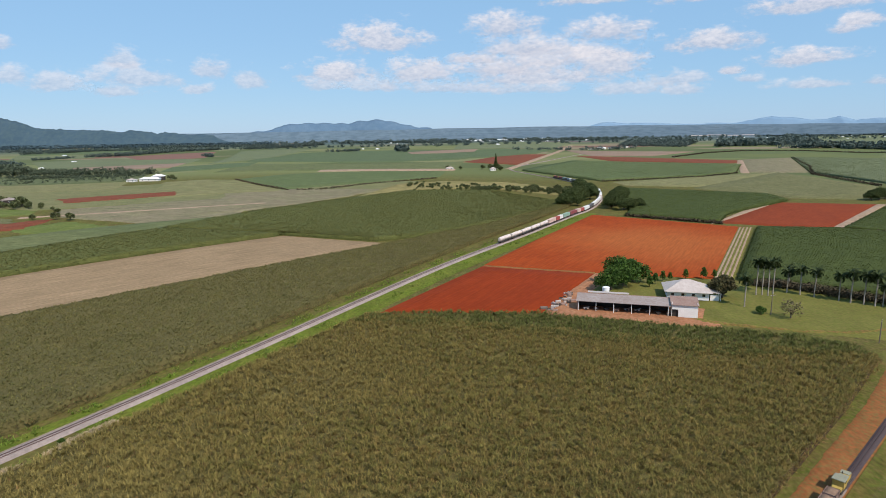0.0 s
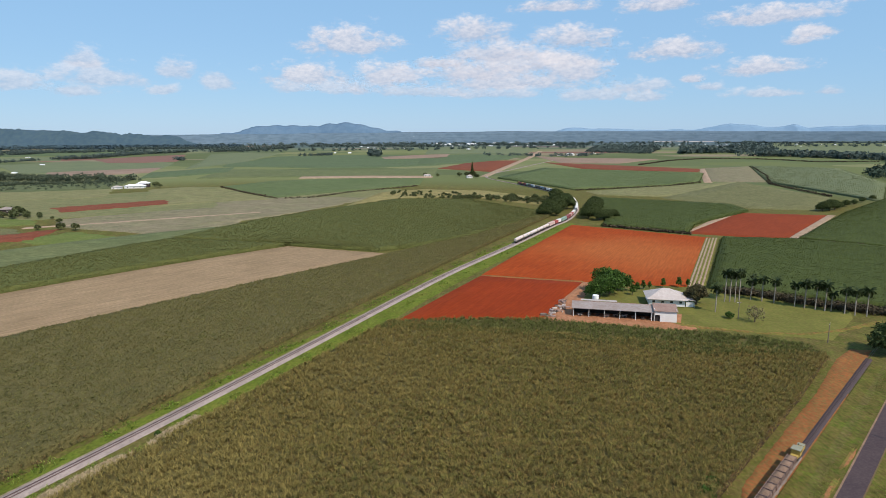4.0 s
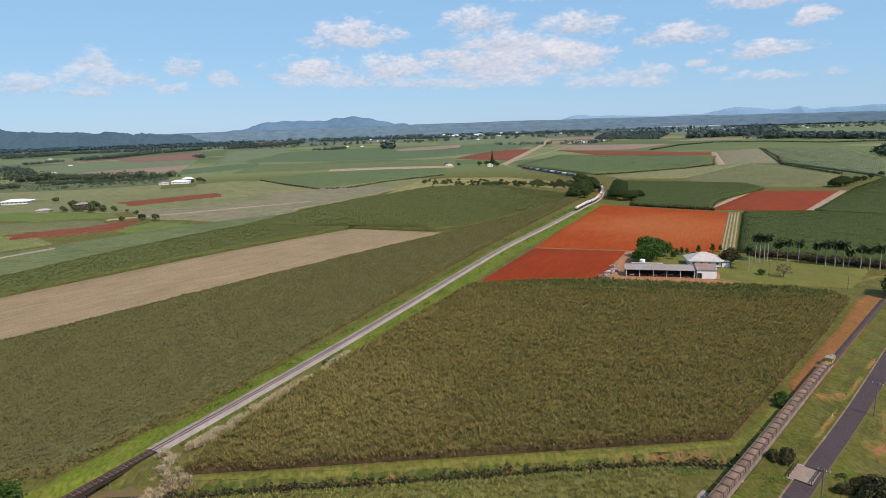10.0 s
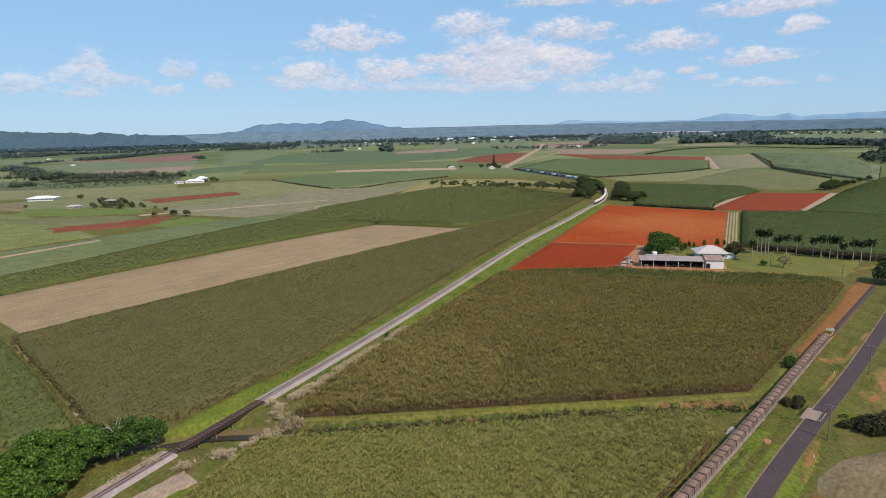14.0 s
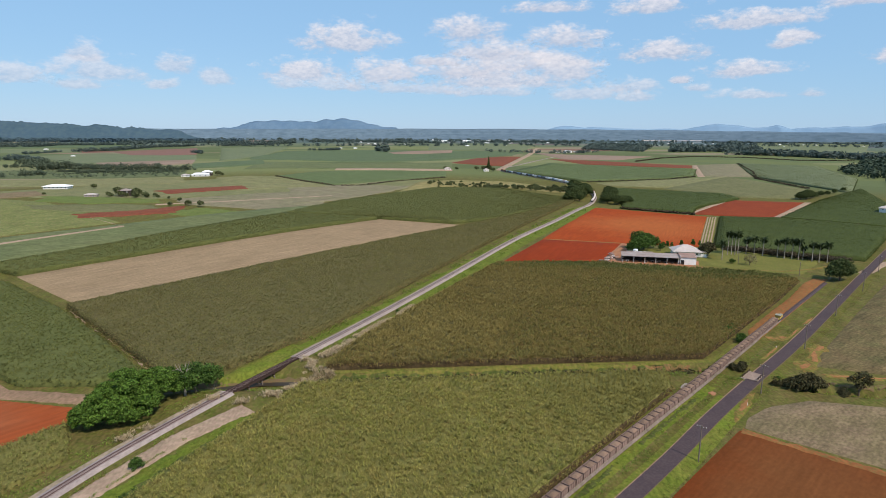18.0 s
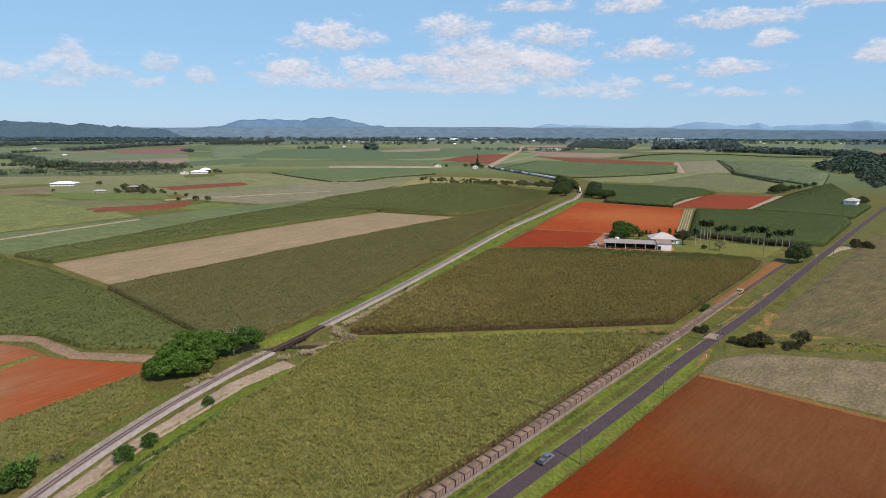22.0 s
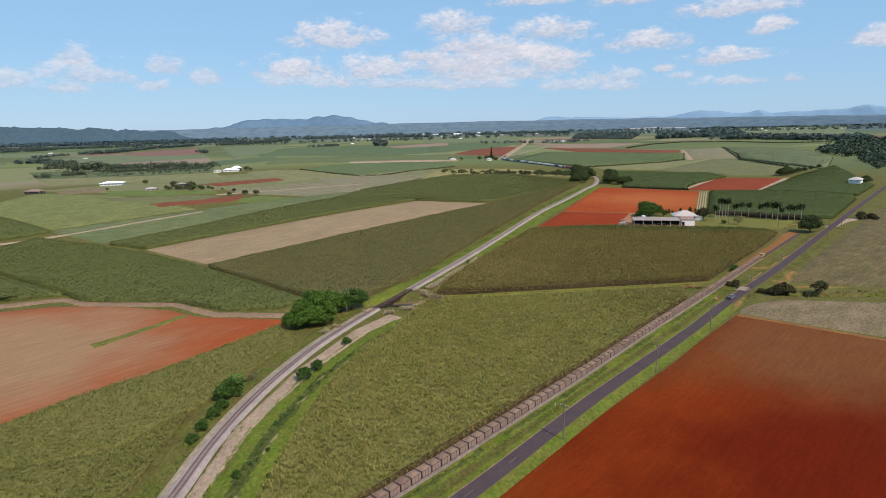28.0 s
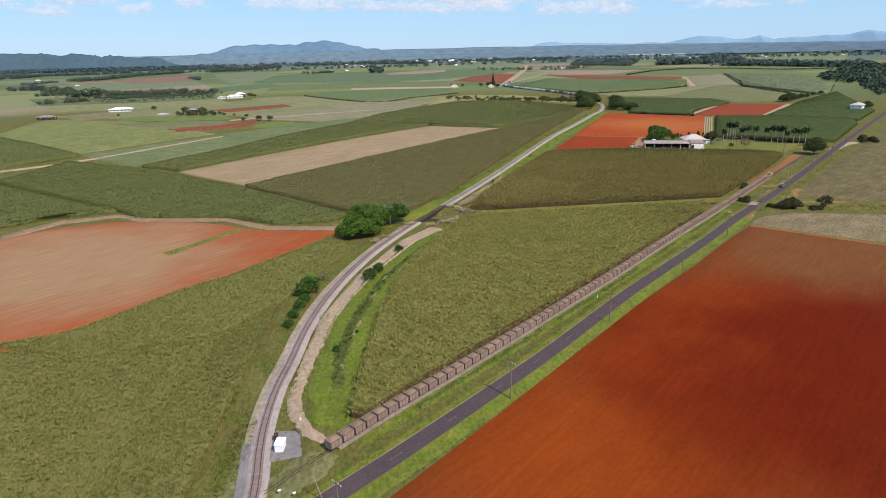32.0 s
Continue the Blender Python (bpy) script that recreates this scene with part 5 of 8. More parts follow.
def cloud_material(name, cover):
    """Fair-weather cloud: ragged above, flat below, lilac-grey with painted lit tops; cover is its greatest opacity."""
    m = bpy.data.materials.new(name)
    m.use_nodes = True
    n, k = m.node_tree.nodes, m.node_tree.links.new
    n.remove(n["Principled BSDF"])

    def calc(kind, p, q=0.0, r=0.0):
        x = n.new("ShaderNodeMath")
        x.operation = kind
        for s, v in zip(x.inputs, (p, q, r)):
            if isinstance(v, (int, float)):
                s.default_value = v
            else:
                k(v, s)
        return x.outputs[0]

    def billow(scale, detail, roughness):
        g = n.new("ShaderNodeTexNoise")
        g.inputs["Scale"].default_value, g.inputs["Detail"].default_value, g.inputs["Roughness"].default_value = scale, detail, roughness
        k(off.outputs[0], g.inputs["Vector"])
        return g.outputs["Fac"]

    sep = n.new("ShaderNodeSeparateXYZ")
    k(n.new("ShaderNodeTexCoord").outputs["Generated"], sep.inputs[0])
    ux = calc("MULTIPLY_ADD", sep.outputs[0], 2.0, -1.0)
    uz = calc("SUBTRACT", sep.outputs[2], 0.36)
    uz = calc("MAXIMUM", calc("MULTIPLY", uz, 1.6), calc("MULTIPLY", uz, -3.4))
    fall = calc("SQRT", calc("ADD", calc("MULTIPLY", ux, ux), calc("MULTIPLY", uz, uz)))
    off = n.new("ShaderNodeVectorMath")
    off.operation = "MULTIPLY_ADD"
    off.inputs[1].default_value = (0.5, 1.0, 1.0)
    k(n.new("ShaderNodeTexCoord").outputs["Object"], off.inputs[0])
    cb = n.new("ShaderNodeCombineXYZ")
    shift = calc("MULTIPLY", n.new("ShaderNodeObjectInfo").outputs["Random"], 5000.0)
    for s in cb.inputs:
        k(shift, s)
    k(cb.outputs[0], off.inputs[2])
    big = billow(0.012, 8, 0.58)
    fine = billow(0.05, 5, 0.6)
    dense = calc("SUBTRACT", calc("MULTIPLY_ADD", big, 1.7, calc("MULTIPLY_ADD", fine, 0.35, -0.22)), fall)
    r = n.new("ShaderNodeMapRange")
    r.interpolation_type = "SMOOTHSTEP"
    r.inputs["From Min"].default_value, r.inputs["From Max"].default_value = -0.04, 0.52
    r.inputs["To Max"].default_value = cover
    k(dense, r.inputs["Value"])
    # lit tops and billows and the grey base, painted into the glow
    tone = calc("ADD", calc("MULTIPLY_ADD", fine, 1.1, calc("MULTIPLY", big, 0.8)), calc("MULTIPLY_ADD", sep.outputs[2], 0.75, -0.85))
    rp = n.new("ShaderNodeValToRGB")
    rp.color_ramp.elements[0].position, rp.color_ramp.elements[0].color = 0.15, (0.50, 0.55, 0.68, 1)
    rp.color_ramp.elements[1].position, rp.color_ramp.elements[1].color = 0.85, (0.90, 0.86, 0.89, 1)
    k(tone, rp.inputs[0])
    em = n.new("ShaderNodeEmission")
    em.inputs["Strength"].default_value = 1.0
    k(rp.outputs[0], em.inputs[0])
    tr = n.new("ShaderNodeBsdfTransparent")
    ms = n.new("ShaderNodeMixShader")
    k(r.outputs[0], ms.inputs[0])
    k(tr.outputs[0], ms.inputs[1])
    k(em.outputs[0], ms.inputs[2])
    k(ms.outputs[0], n["Material Output"].inputs["Surface"])
    return m


cloud_mat = cloud_material("cloud", 0.82)
cloud_thin = cloud_material("thin_cloud", 0.55)


def cloud(az, el, wide, tall):
    """A fair-weather cloud far off: azimuth and elevation of its middle, and its size, in degrees."""
    d = 4820.0
    a = radians(az)
    w, h = 1.12 * d * math.tan(radians(wide)) / 2, 1.30 * d * math.tan(radians(tall)) / 2
    b = Build()
    n = 6
    v = [(w * (2 * i / n - 1), 0.05 * w * (1 - (2 * i / n - 1) ** 2), h * s) for s in (-1, 1) for i in range(n + 1)]
    b.add(v, [(i, i + 1, n + 2 + i, n + 1 + i) for i in range(n)])
    thin_one = el < 4.4 or az < -10
    ob = new("backdrop_cloud", b.mesh("backdrop_cloud", cloud_thin if thin_one else cloud_mat))
    ob.matrix_world = Matrix.Translation((d * math.sin(a), d * math.cos(a) - 100, 75 + d * math.tan(radians(el)))) @ Matrix.Rotation(-a, 4, "Z")
    return tagged(ob, "thin hazy low cloud" if thin_one else "white fair-weather cumulus cloud with a grey flat base", "cloud", "clouds", "structure")


CLOUDS = [
    (-5.0, 8.2, 10.2, 3.2), (6.0, 9.1, 8.1, 2.7), (7.7, 7.2, 10.2, 2.2), (14.8, 8.3, 9.1, 2.4), (23.2, 7.0, 10.2, 2.2), (29.7, 5.2, 8.1, 1.7), (-8.8, 5.3, 9.7, 2.4), (-1.6, 5.4, 8.1, 2.7),
    (-5.3, 4.2, 7.5, 1.6), (5.6, 5.6, 12.4, 2.2), (10.7, 6.4, 14.0, 2.7), (14.6, 6.0, 8.6, 3.2), (8.7, 4.7, 17.7, 2.2), (0.5, 3.9, 12.4, 1.4), (7.7, 3.6, 12.9, 1.2), (16.6, 3.5, 8.1, 1.6),
    (20.8, 4.0, 6.5, 1.6), (21.1, 3.1, 4.8, 1.2), (-19.5, 5.5, 4.0, 2.0), (-26.3, 6.0, 3.8, 1.9), (-25.4, 4.8, 8.6, 2.2), (-27.0, 3.6, 5.9, 1.4), (-31.1, 4.2, 5.9, 1.9), (-33.7, 4.6, 3.2, 1.5),
]
CLOUDS += [
    (-20.6, 3.8, 3.2, 1.1), (-16.3, 4.7, 3.8, 2.2), (24.7, 4.5, 2.2, 1.0), (26.0, 3.7, 3.2, 0.9), (30.4, 3.1, 7.0, 0.9), (34.5, 3.1, 2.7, 0.8), (30.1, 9.1, 11.8, 1.8), (13.0, 10.8, 9.1, 1.3),
    (32.5, 7.0, 3.2, 1.0), (33.3, 7.6, 3.2, 1.3), (3.1, 6.3, 6.5, 1.3), (-34.5, 6.8, 3.2, 1.1), (-10.4, 4.2, 4.8, 1.3), (22.0, 10.6, 9.0, 1.8), (38.0, 10.0, 8.0, 1.6), (41.0, 6.0, 8.0, 2.0), (-42.0, 5.0, 8.0, 2.4),
]
for c in CLOUDS:
    cloud(*c)


# ---- plants ----
def leaves(lobes, n, size, rng, flat=0.55):
    """Leaf blades over and in a crown made of lobes (x, y, z, rx, ry, rz)."""
    lobes = np.array(lobes, float)
    share = (lobes[:, 3] * lobes[:, 4] * lobes[:, 5]) ** 0.667
    k = rng.choice(len(lobes), n, p=share / share.sum())
    d = rng.normal(0, 1, (n, 3))
    d /= np.linalg.norm(d, axis=1)[:, None]
    r = (0.35 + 0.65 * rng.rand(n)) ** 0.45
    r *= 1 + 0.24 * np.sin(d[:, 0] * 9 + k) * np.sin(d[:, 1] * 8 + 2 * k) + 0.1 * np.sin(d[:, 2] * 13)
    p = lobes[k, :3] + d * lobes[k, 3:] * r[:, None]
    nrm = d * flat + rng.normal(0, 0.5, (n, 3)) + (0, 0, 0.35)
    nrm /= np.linalg.norm(nrm, axis=1)[:, None]
    a = np.cross(nrm, rng.normal(0, 1, (n, 3)))
    a /= np.linalg.norm(a, axis=1)[:, None]
    b = np.cross(nrm, a)
    s = (size * (0.55 + 0.9 * rng.rand(n)))[:, None]
    v = np.stack([p - a * s, p + b * s * 0.55, p + a * s - nrm * s * 0.3, p - b * s * 0.55], 1).reshape(-1, 3)
    keep = np.repeat(p[:, 2] > 0.1, 4)
    v = v[keep]
    return v, np.arange(len(v)).reshape(-1, 4)


def ruffled(lobes, rng, share=0.36, n=15):
    """Breaks a crown's lobes into smaller tufts over their surfaces, with gaps between."""
    out = []
    for x, y, z, rx, ry, rz in lobes:
        for k in range(n):
            h = 1 - 1.45 * (k + 0.5) / n
            a = k * 2.4 + rng.rand() * 0.7
            c = math.sqrt(max(0.0, 1 - h * h))
            s = share * (0.75 + 0.5 * rng.rand())
            e = 0.74 + 0.14 * rng.rand()
            out.append((x + rx * e * c * math.cos(a), y + ry * e * c * math.sin(a), z + rz * e * h, rx * s, ry * s, rz * s * 0.85))
        out.append((x, y, z, rx * 0.6, ry * 0.6, rz * 0.6))
    return out


def tree(name, label, category, m, lobes, n, size, leaf_material, trunk=0.25, fork=1.5, limbs=5, seed=1, bark_material=None, group="", tuft=(0.36, 15)):
    rng = np.random.RandomState(seed)
    t = thing(name, m, label, category, group)
    lo = np.array(lobes, float)
    b = Build().tube([(0, 0, -0.3), (0.06, 0, fork * 0.5), (0, 0.05, fork)], [trunk * 1.25, trunk, trunk * 0.85], 7)
    part("trunk", b, bark_material or bark, t)
    for k in range(limbs):
        c = lo[k % len(lo)]
        e = c[:3] + rng.normal(0, 0.25, 3) * c[3:]
        mid = (np.array((0, 0, fork)) + e) / 2 + rng.normal(0, 0.12, 3) * c[3:]
        mid[2] = max(mid[2], fork * 0.8)
        part("limb", Build().tube([(0, 0, fork * 0.85), tuple(mid), tuple(e)], [trunk * 0.55, trunk * 0.38, trunk * 0.12], 5), bark_material or bark, t)
    v, f = leaves(ruffled(lobes, rng, *tuft), n, size, rng)
    part("crown", arrays("crown", v, f, leaf_material), None, t)
    return t


def at(x, y, turn=0.0, scale=1.0, lift=0.0):
    z = float(height(np.array([x]), np.array([y]))[0]) + lift
    return Matrix.Translation((x, y, z)) @ Matrix.Rotation(turn, 4, "Z") @ Matrix.Diagonal((scale, scale, scale, 1))


# the great spreading fig by the railway bridge
tree("fig_tree", "huge spreading bright green fig tree beside the railway", "tree", at(-87, 32, 0.95), [(-1, 0, 6.8, 8.0, 7.5, 5.6), (-8, -1, 4.8, 6.5, 6.5, 4.8), (7.5, 0.5, 5.2, 7.0, 6.5, 4.8), (-3, -5.5, 4.0, 7, 5, 3.8), (4, 5, 4.4, 7, 5, 4), (-12, 1, 3.4, 4.5, 5, 3.2), (13, 1, 3.6, 4.0, 4.5, 3.4)], 52000, 0.30, leaf_bright, 0.9, 2.0, 7, 3, tuft=(0.21, 42))
tree("round_tree", "dark green tree beside the bridge", "tree", at(-74.5, 43.5, 0.8), [(0, 0, 4.8, 5.6, 4.8, 4.2), (4.6, 0.4, 3.6, 4.0, 3.6, 3.2), (-3.5, 0.5, 4.0, 4, 3.6, 3.6)], 8000, 0.3, leaf, 0.35, 1.6, 5, 4)
dead = thing("dead_tree", at(-76.6, 41.2, 0, 0.92), "bleached bare dead tree standing in green foliage", "tree")
part("trunk", Build().tube([(0, 0, -0.3), (0.3, 0.1, 4.5), (0.2, 0.4, 8.0)], [0.42, 0.34, 0.22], 7), palm_bark, dead)
for k, (dx, dy, dz) in enumerate(((-2.6, 0.4, 10.6), (1.9, 0.6, 11.2), (-0.8, -1.5, 11.4), (2.9, -0.8, 9.6), (-3.2, -0.6, 8.8), (0.6, 1.6, 10.8))):
    part("branch", Build().tube([(0.25, 0.3, 6.2 + 0.3 * k), (dx * 0.5, dy * 0.5 + 0.2, 8.2 + 0.2 * k), (dx, dy, dz)], [0.18, 0.12, 0.04], 5), palm_bark, dead)

# bushes along the railway
bush = tree("bush", "rounded dark green bush beside the railway", "bush", at(-85, -25.5), [(0, 0, 1.9, 2.3, 2.2, 1.9), (0.6, 0.4, 2.6, 1.4, 1.4, 1.2)], 1500, 0.26, leaf, 0.12, 0.8, 4, 5, group="bushes by the railway")
for x, y, s, r in ((-81.8, -19, 0.85, 1), (-74, 2.5, 0.68, 2), (-103.5, -33.5, 1.35, 3), (-105.8, -36, 1.1, 4), (-104.6, -42.5, 0.8, 5), (-105.6, -47, 0.75, 2.2), (-106.6, -53.5, 0.7, 1.4), (-107.2, -59.5, 0.65, 5.1), (-93, -76, 0.42, 0.4), (-88, -66, 0.25, 0.9), (-15.5, 119.5, 0.35, 2), (180, 206, 0.75, 2), (114, 88, 0.8, 1), (111, 84.5, 0.9, 3), (108, 81, 0.7, 2.2), (105, 77, 0.5, 2.9), (94.5, 52, 0.5, 1), (91.5, 49.5, 0.45, 4), (93.5, 47, 0.5, 4), (103, 41, 0.6, 2), (105, 44, 0.5, 1.3), (-85, -78, 0.45, 1), (-86.5, -91, 0.5, 3)):
    copy_thing(bush, at(x, y, r, s))
brown_bush = tree("dry_bush", "dry brown leafless shrub", "bush", at(-100.5, -24.5), [(0, 0, 1.7, 1.9, 1.6, 1.6)], 420, 0.16, leaf_dry, 0.1, 0.7, 7, 6)
copy_thing(brown_bush, at(187.5, 200.5, 1.0, 2.1))
banana = thing("banana_plant", at(-104, -27, 0.4), "green banana plant with broad drooping leaves", "plant")
part("stem", Build().tube([(0, 0, 0), (0.05, 0, 2.4)], [0.16, 0.1], 6), leaf, banana)
for k in range(8):
    a = k * 0.785
    pts = [(0.0, 2.3), (0.7, 3.2), (1.5, 3.3), (2.2, 2.7)]
    b = Build()
    v = []
    for (r, z), w in zip(pts, (0.08, 0.3, 0.32, 0.05)):
        v += [(r * math.cos(a) - w * math.sin(a), r * math.sin(a) + w * math.cos(a), z), (r * math.cos(a) + w * math.sin(a), r * math.sin(a) - w * math.cos(a), z)]
    part("leaf_blade", b.add(v, [(2 * i, 2 * i + 1, 2 * i + 3, 2 * i + 2) for i in range(3)]), leaf_bright, banana)

# trees round the farm and along the creek
big_dark = tree("shade_tree", "dense dark green round shade tree beside the road", "tree", at(214, 163, 0.5, 1.14), [(0, 0, 5.4, 5.6, 5.4, 4.4), (-2.5, 1, 4.2, 4, 4, 3.4), (2.6, -1, 4.4, 4.2, 4, 3.4), (0.5, 0, 8.0, 3.4, 3.2, 2.4)], 5200, 0.42, leaf_dark, 0.4, 1.6, 6, 7, None, "")
mango = tree("mango_tree", "dense green mango tree behind the shed", "tree", at(136, 240, 0.2), [(0, 0, 5.0, 5.4, 5.2, 4.2), (3, 2, 6.2, 4.6, 4.4, 3.8), (-3.2, -0.6, 4.2, 4, 4, 3.4)], 4200, 0.42, leaf, 0.4, 1.4, 6, 8, group="farm trees")
copy_thing(mango, at(143, 247, 1.4, 1.2))
copy_thing(mango, at(149, 254, 2.6, 1.05))
sapling = tree("sapling", "small upright dark green tree behind the farmhouse", "tree", at(153, 244), [(0, 0, 2.4, 1.3, 1.3, 1.7), (0.1, 0, 4.0, 0.9, 0.9, 1.3)], 700, 0.26, leaf, 0.12, 0.8, 4, 15, group="farm trees")
for x, y, s in ((157, 249, 0.45), (162, 254, 0.42), (165.5, 255, 0.34), (173, 257, 0.42), (181, 257, 0.48), (186, 258, 0.36)):
    copy_thing(sapling, at(x, y, x, 2.2 * s))
creek_bush = tree("creek_bush", "dark spreading bush on the creek bank", "bush", at(108, 35), [(0, 0, 2.6, 4.2, 3.2, 2.8), (-3, 0.3, 1.8, 2.8, 2.4, 2.0), (3, 0, 2.0, 2.6, 2.4, 2.2)], 2600, 0.36, leaf_creek, 0.2, 0.9, 5, 9)
copy_thing(creek_bush, at(117, 31.5, 1.0, 0.5))
garden = tree("garden_tree", "low spreading brown-green tree beside the farmhouse", "tree", at(175.5, 226.8, 0.6, 1.55), [(0, 0, 3.0, 3.4, 3.0, 2.4), (1.6, 0.8, 3.6, 2.4, 2.2, 1.8)], 2200, 0.34, leaf_creek, 0.25, 1.0, 5, 16, group="farm trees")
for x, y, s, r in ((109, 39.5, 0.8, 2.2), (105, 41.5, 0.5, 4.0), (97, 51, 0.5, 1.0), (94.5, 52, 0.4, 4.4), (92, 49, 0.42, 0.3), (95.5, 50.5, 0.38, 1.8), (90, 52.5, 0.35, 2.6), (103.5, 43.5, 0.5, 0.9), (106.5, 40.5, 0.6, 2.0), (101, 38.5, 0.35, 3.0)):
    copy_thing(creek_bush, at(x, y, r, s))
for x, y, s in ((110.2, 75.2, 0.6), (112.0, 77.8, 0.75), (113.6, 80.2, 0.5)):
    copy_thing(bush, at(x, y, x, s))
copy_thing(creek_bush, at(284, 205, 1.0, 1.0))
copy_thing(creek_bush, at(290, 202, 2.0, 0.8))
thin = tree("thin_tree", "sparse brown-green tree with open crown", "tree", at(124, 34), [(0.8, 0, 6.2, 2.4, 2.2, 1.6), (-1.8, 0.3, 5.2, 1.8, 1.8, 1.4), (1.9, -0.6, 4.6, 1.6, 1.6, 1.2), (0, 0, 3.4, 1.4, 1.4, 1.2)], 1100, 0.3, leaf_creek, 0.22, 1.8, 6, 10)
# railway curve
for x, y, s, r in ((168, 514, 0.95, 0), (176, 531, 1.2, 1), (186, 549, 1.15, 2), (195, 570, 1.1, 3), (200, 590, 1.0, 4), (181, 520, 0.8, 5), (204, 610, 1.25, 5.5), (207, 632, 1.2, 1.2), (211, 649, 1.15, 2.1), (208, 592, 1.15, 0.7), (203, 567, 1.2, 3.9), (193, 556, 1.0, 2.4), (210, 512, 1.1, 0.4), (217, 524, 1.2, 1.5), (222, 540, 1.15, 2.7), (205, 499, 0.95, 3.3), (212, 488, 0.85, 4.2), (219, 492, 0.8, 5.2), (228, 500, 0.7, 0.3), (232, 560, 1.0, 1.1), (238, 590, 0.9, 2)):
    copy_thing(big_dark, at(x, y, r, s))
for x, y, s, r in ((440, 528, 0.8, 0), (449, 531, 0.95, 1), (459, 538, 0.85, 2), (470, 548, 0.6, 3), (488, 562, 0.6, 4), (505, 574, 0.5, 5), (530, 595, 0.5, 1), (556, 614, 0.5, 2), (463, 418, 0.6, 1), (470, 424, 0.7, 2), (478, 430, 0.5, 3)):
    copy_thing(big_dark, at(x, y, r, s))
leaf_scrub = surface("scrub_leaf", (0.098, 0.114, 0.048), (0.078, 0.096, 0.04), 3, (0.13, 0.136, 0.06), 0.6, 0.45, 0.7, 0, random_by="island", spread=0.5, through_light=0.25)
# scrub on the crest
rng = np.random.RandomState(11)
scrub = tree("scrub_tree", "low olive-green scrub tree on the grassy crest", "tree", at(25, 700), [(0, 0, 2.6, 2.6, 2.4, 2.0), (1.2, 0.5, 3.4, 1.6, 1.5, 1.3)], 520, 0.5, leaf_scrub, 0.2, 1.2, 2, 12, group="scrub on the crest")
for k in range(230):
    u = rng.rand() ** 0.8
    x, y = 20 + 185 * u + rng.normal(0, 4), 700 - 62 * u + rng.normal(0, 13 + 8 * (1 - u))
    copy_thing(scrub, at(x, y, rng.rand() * 6.3, 0.42 + 0.6 * rng.rand() * (0.5 + 0.7 * u)))
for x, y, s in ((-262, 452, 1.2), (-268, 470, 1.7), (-280, 463, 1.2), (-286, 473, 1.8), (-293, 466, 1.0), (-274, 460, 1.0), (-266, 461, 1.3), (-272, 477, 1.5), (-279, 480, 1.4), (-258, 463, 1.1), (-253, 456, 0.9), (-288, 460, 0.8), (-250, 466, 0.8), (-243, 455, 0.7), (-232, 452, 0.5), (-215, 432, 0.8), (-212, 400, 0.8), (-197, 402, 1.1), (-186, 400, 1.1), (-345, 545, 1.1), (-360, 480, 0.6), (-270, 735, 1.4), (-262, 728, 1.0), (150, 1010, 2.2), (140, 1006, 2.0), (128, 1020, 1.6), (155, 985, 1.6), (90, 1015, 1.2), (68, 1018, 1.4)):
    copy_thing(scrub, at(x, y, x, s))
pine = tree("pine_tree", "tall narrow dark pine beside a distant house", "tree", at(148, 998), [(0, 0, 9, 3.2, 3.2, 4), (0, 0, 14, 2.4, 2.4, 4), (0, 0, 19, 1.6, 1.6, 4), (0, 0, 24, 0.8, 0.8, 3.5)], 1500, 0.7, leaf_dark, 0.4, 4, 3, 13)


# palms
leaf_palm = surface("palm_leaf", (0.045, 0.066, 0.024), (0.034, 0.052, 0.020), 2, (0.075, 0.090, 0.038), 0.5, 0.4, 0.6, 0, random_by="island", spread=0.5, through_light=0.2)
def palm(m, tall):
    t = thing("royal_palm", m, "tall royal palm with a pale smooth trunk", "palm tree", "palms by the lawn")
    part("trunk", Build().tube([(0, 0, -0.3), (0, 0, tall * 0.25), (0.1, 0, tall * 0.6), (0.05, 0, tall * 0.82)], [0.27, 0.20, 0.23, 0.14], 8), palm_bark, t, "pale grey trunk")
    part("crownshaft", Build().tube([(0.05, 0, tall * 0.81), (0.05, 0, tall * 0.92)], [0.22, 0.12], 7), leaf, t, "smooth green crownshaft")
    rng = np.random.RandomState(int(tall * 7))
    for k in range(17):
        a = k * 2.4 + rng.rand() * 0.4
        up = 1.45 - 0.16 * k
        p, r, z = [], 0.05, tall * 0.91
        q = up + 0.25 * (rng.rand() - 0.5)
        n = 7
        step = 0.44 + 0.14 * rng.rand()
        for i in range(n):
            p.append((r, z))
            r += step * math.cos(q)
            z += step * math.sin(q)
            q -= 0.17 + 0.075 * i
        b = Build()
        ca, sa = math.cos(a), math.sin(a)
        # a rib with drooping leaflets on both sides
        for i in range(n - 1):
            (r0, z0), (r1, z1) = p[i], p[i + 1]
            for side in (-1, 1):
                for h in (0.0, 0.33, 0.66):
                    rr, zz = r0 + (r1 - r0) * h, z0 + (z1 - z0) * h
                    ln = (0.72 + 0.3 * rng.rand()) * math.sin(math.pi * (i + h + 0.9) / (n + 0.6))
                    w = 0.15 + 0.06 * rng.rand()
                    pts = [(rr, 0, zz), (rr + w, 0, zz + w * 0.3), (rr + w + 0.35 * ln, side * ln, zz - 0.6 * ln), (rr + 0.35 * ln, side * ln * 0.9, zz - 0.66 * ln)]
                    b.add([(0.05 + x * ca - y * sa, x * sa + y * ca, z) for x, y, z in pts], [(0, 1, 2, 3)])
        part("frond", b, leaf_palm, t)
    return t


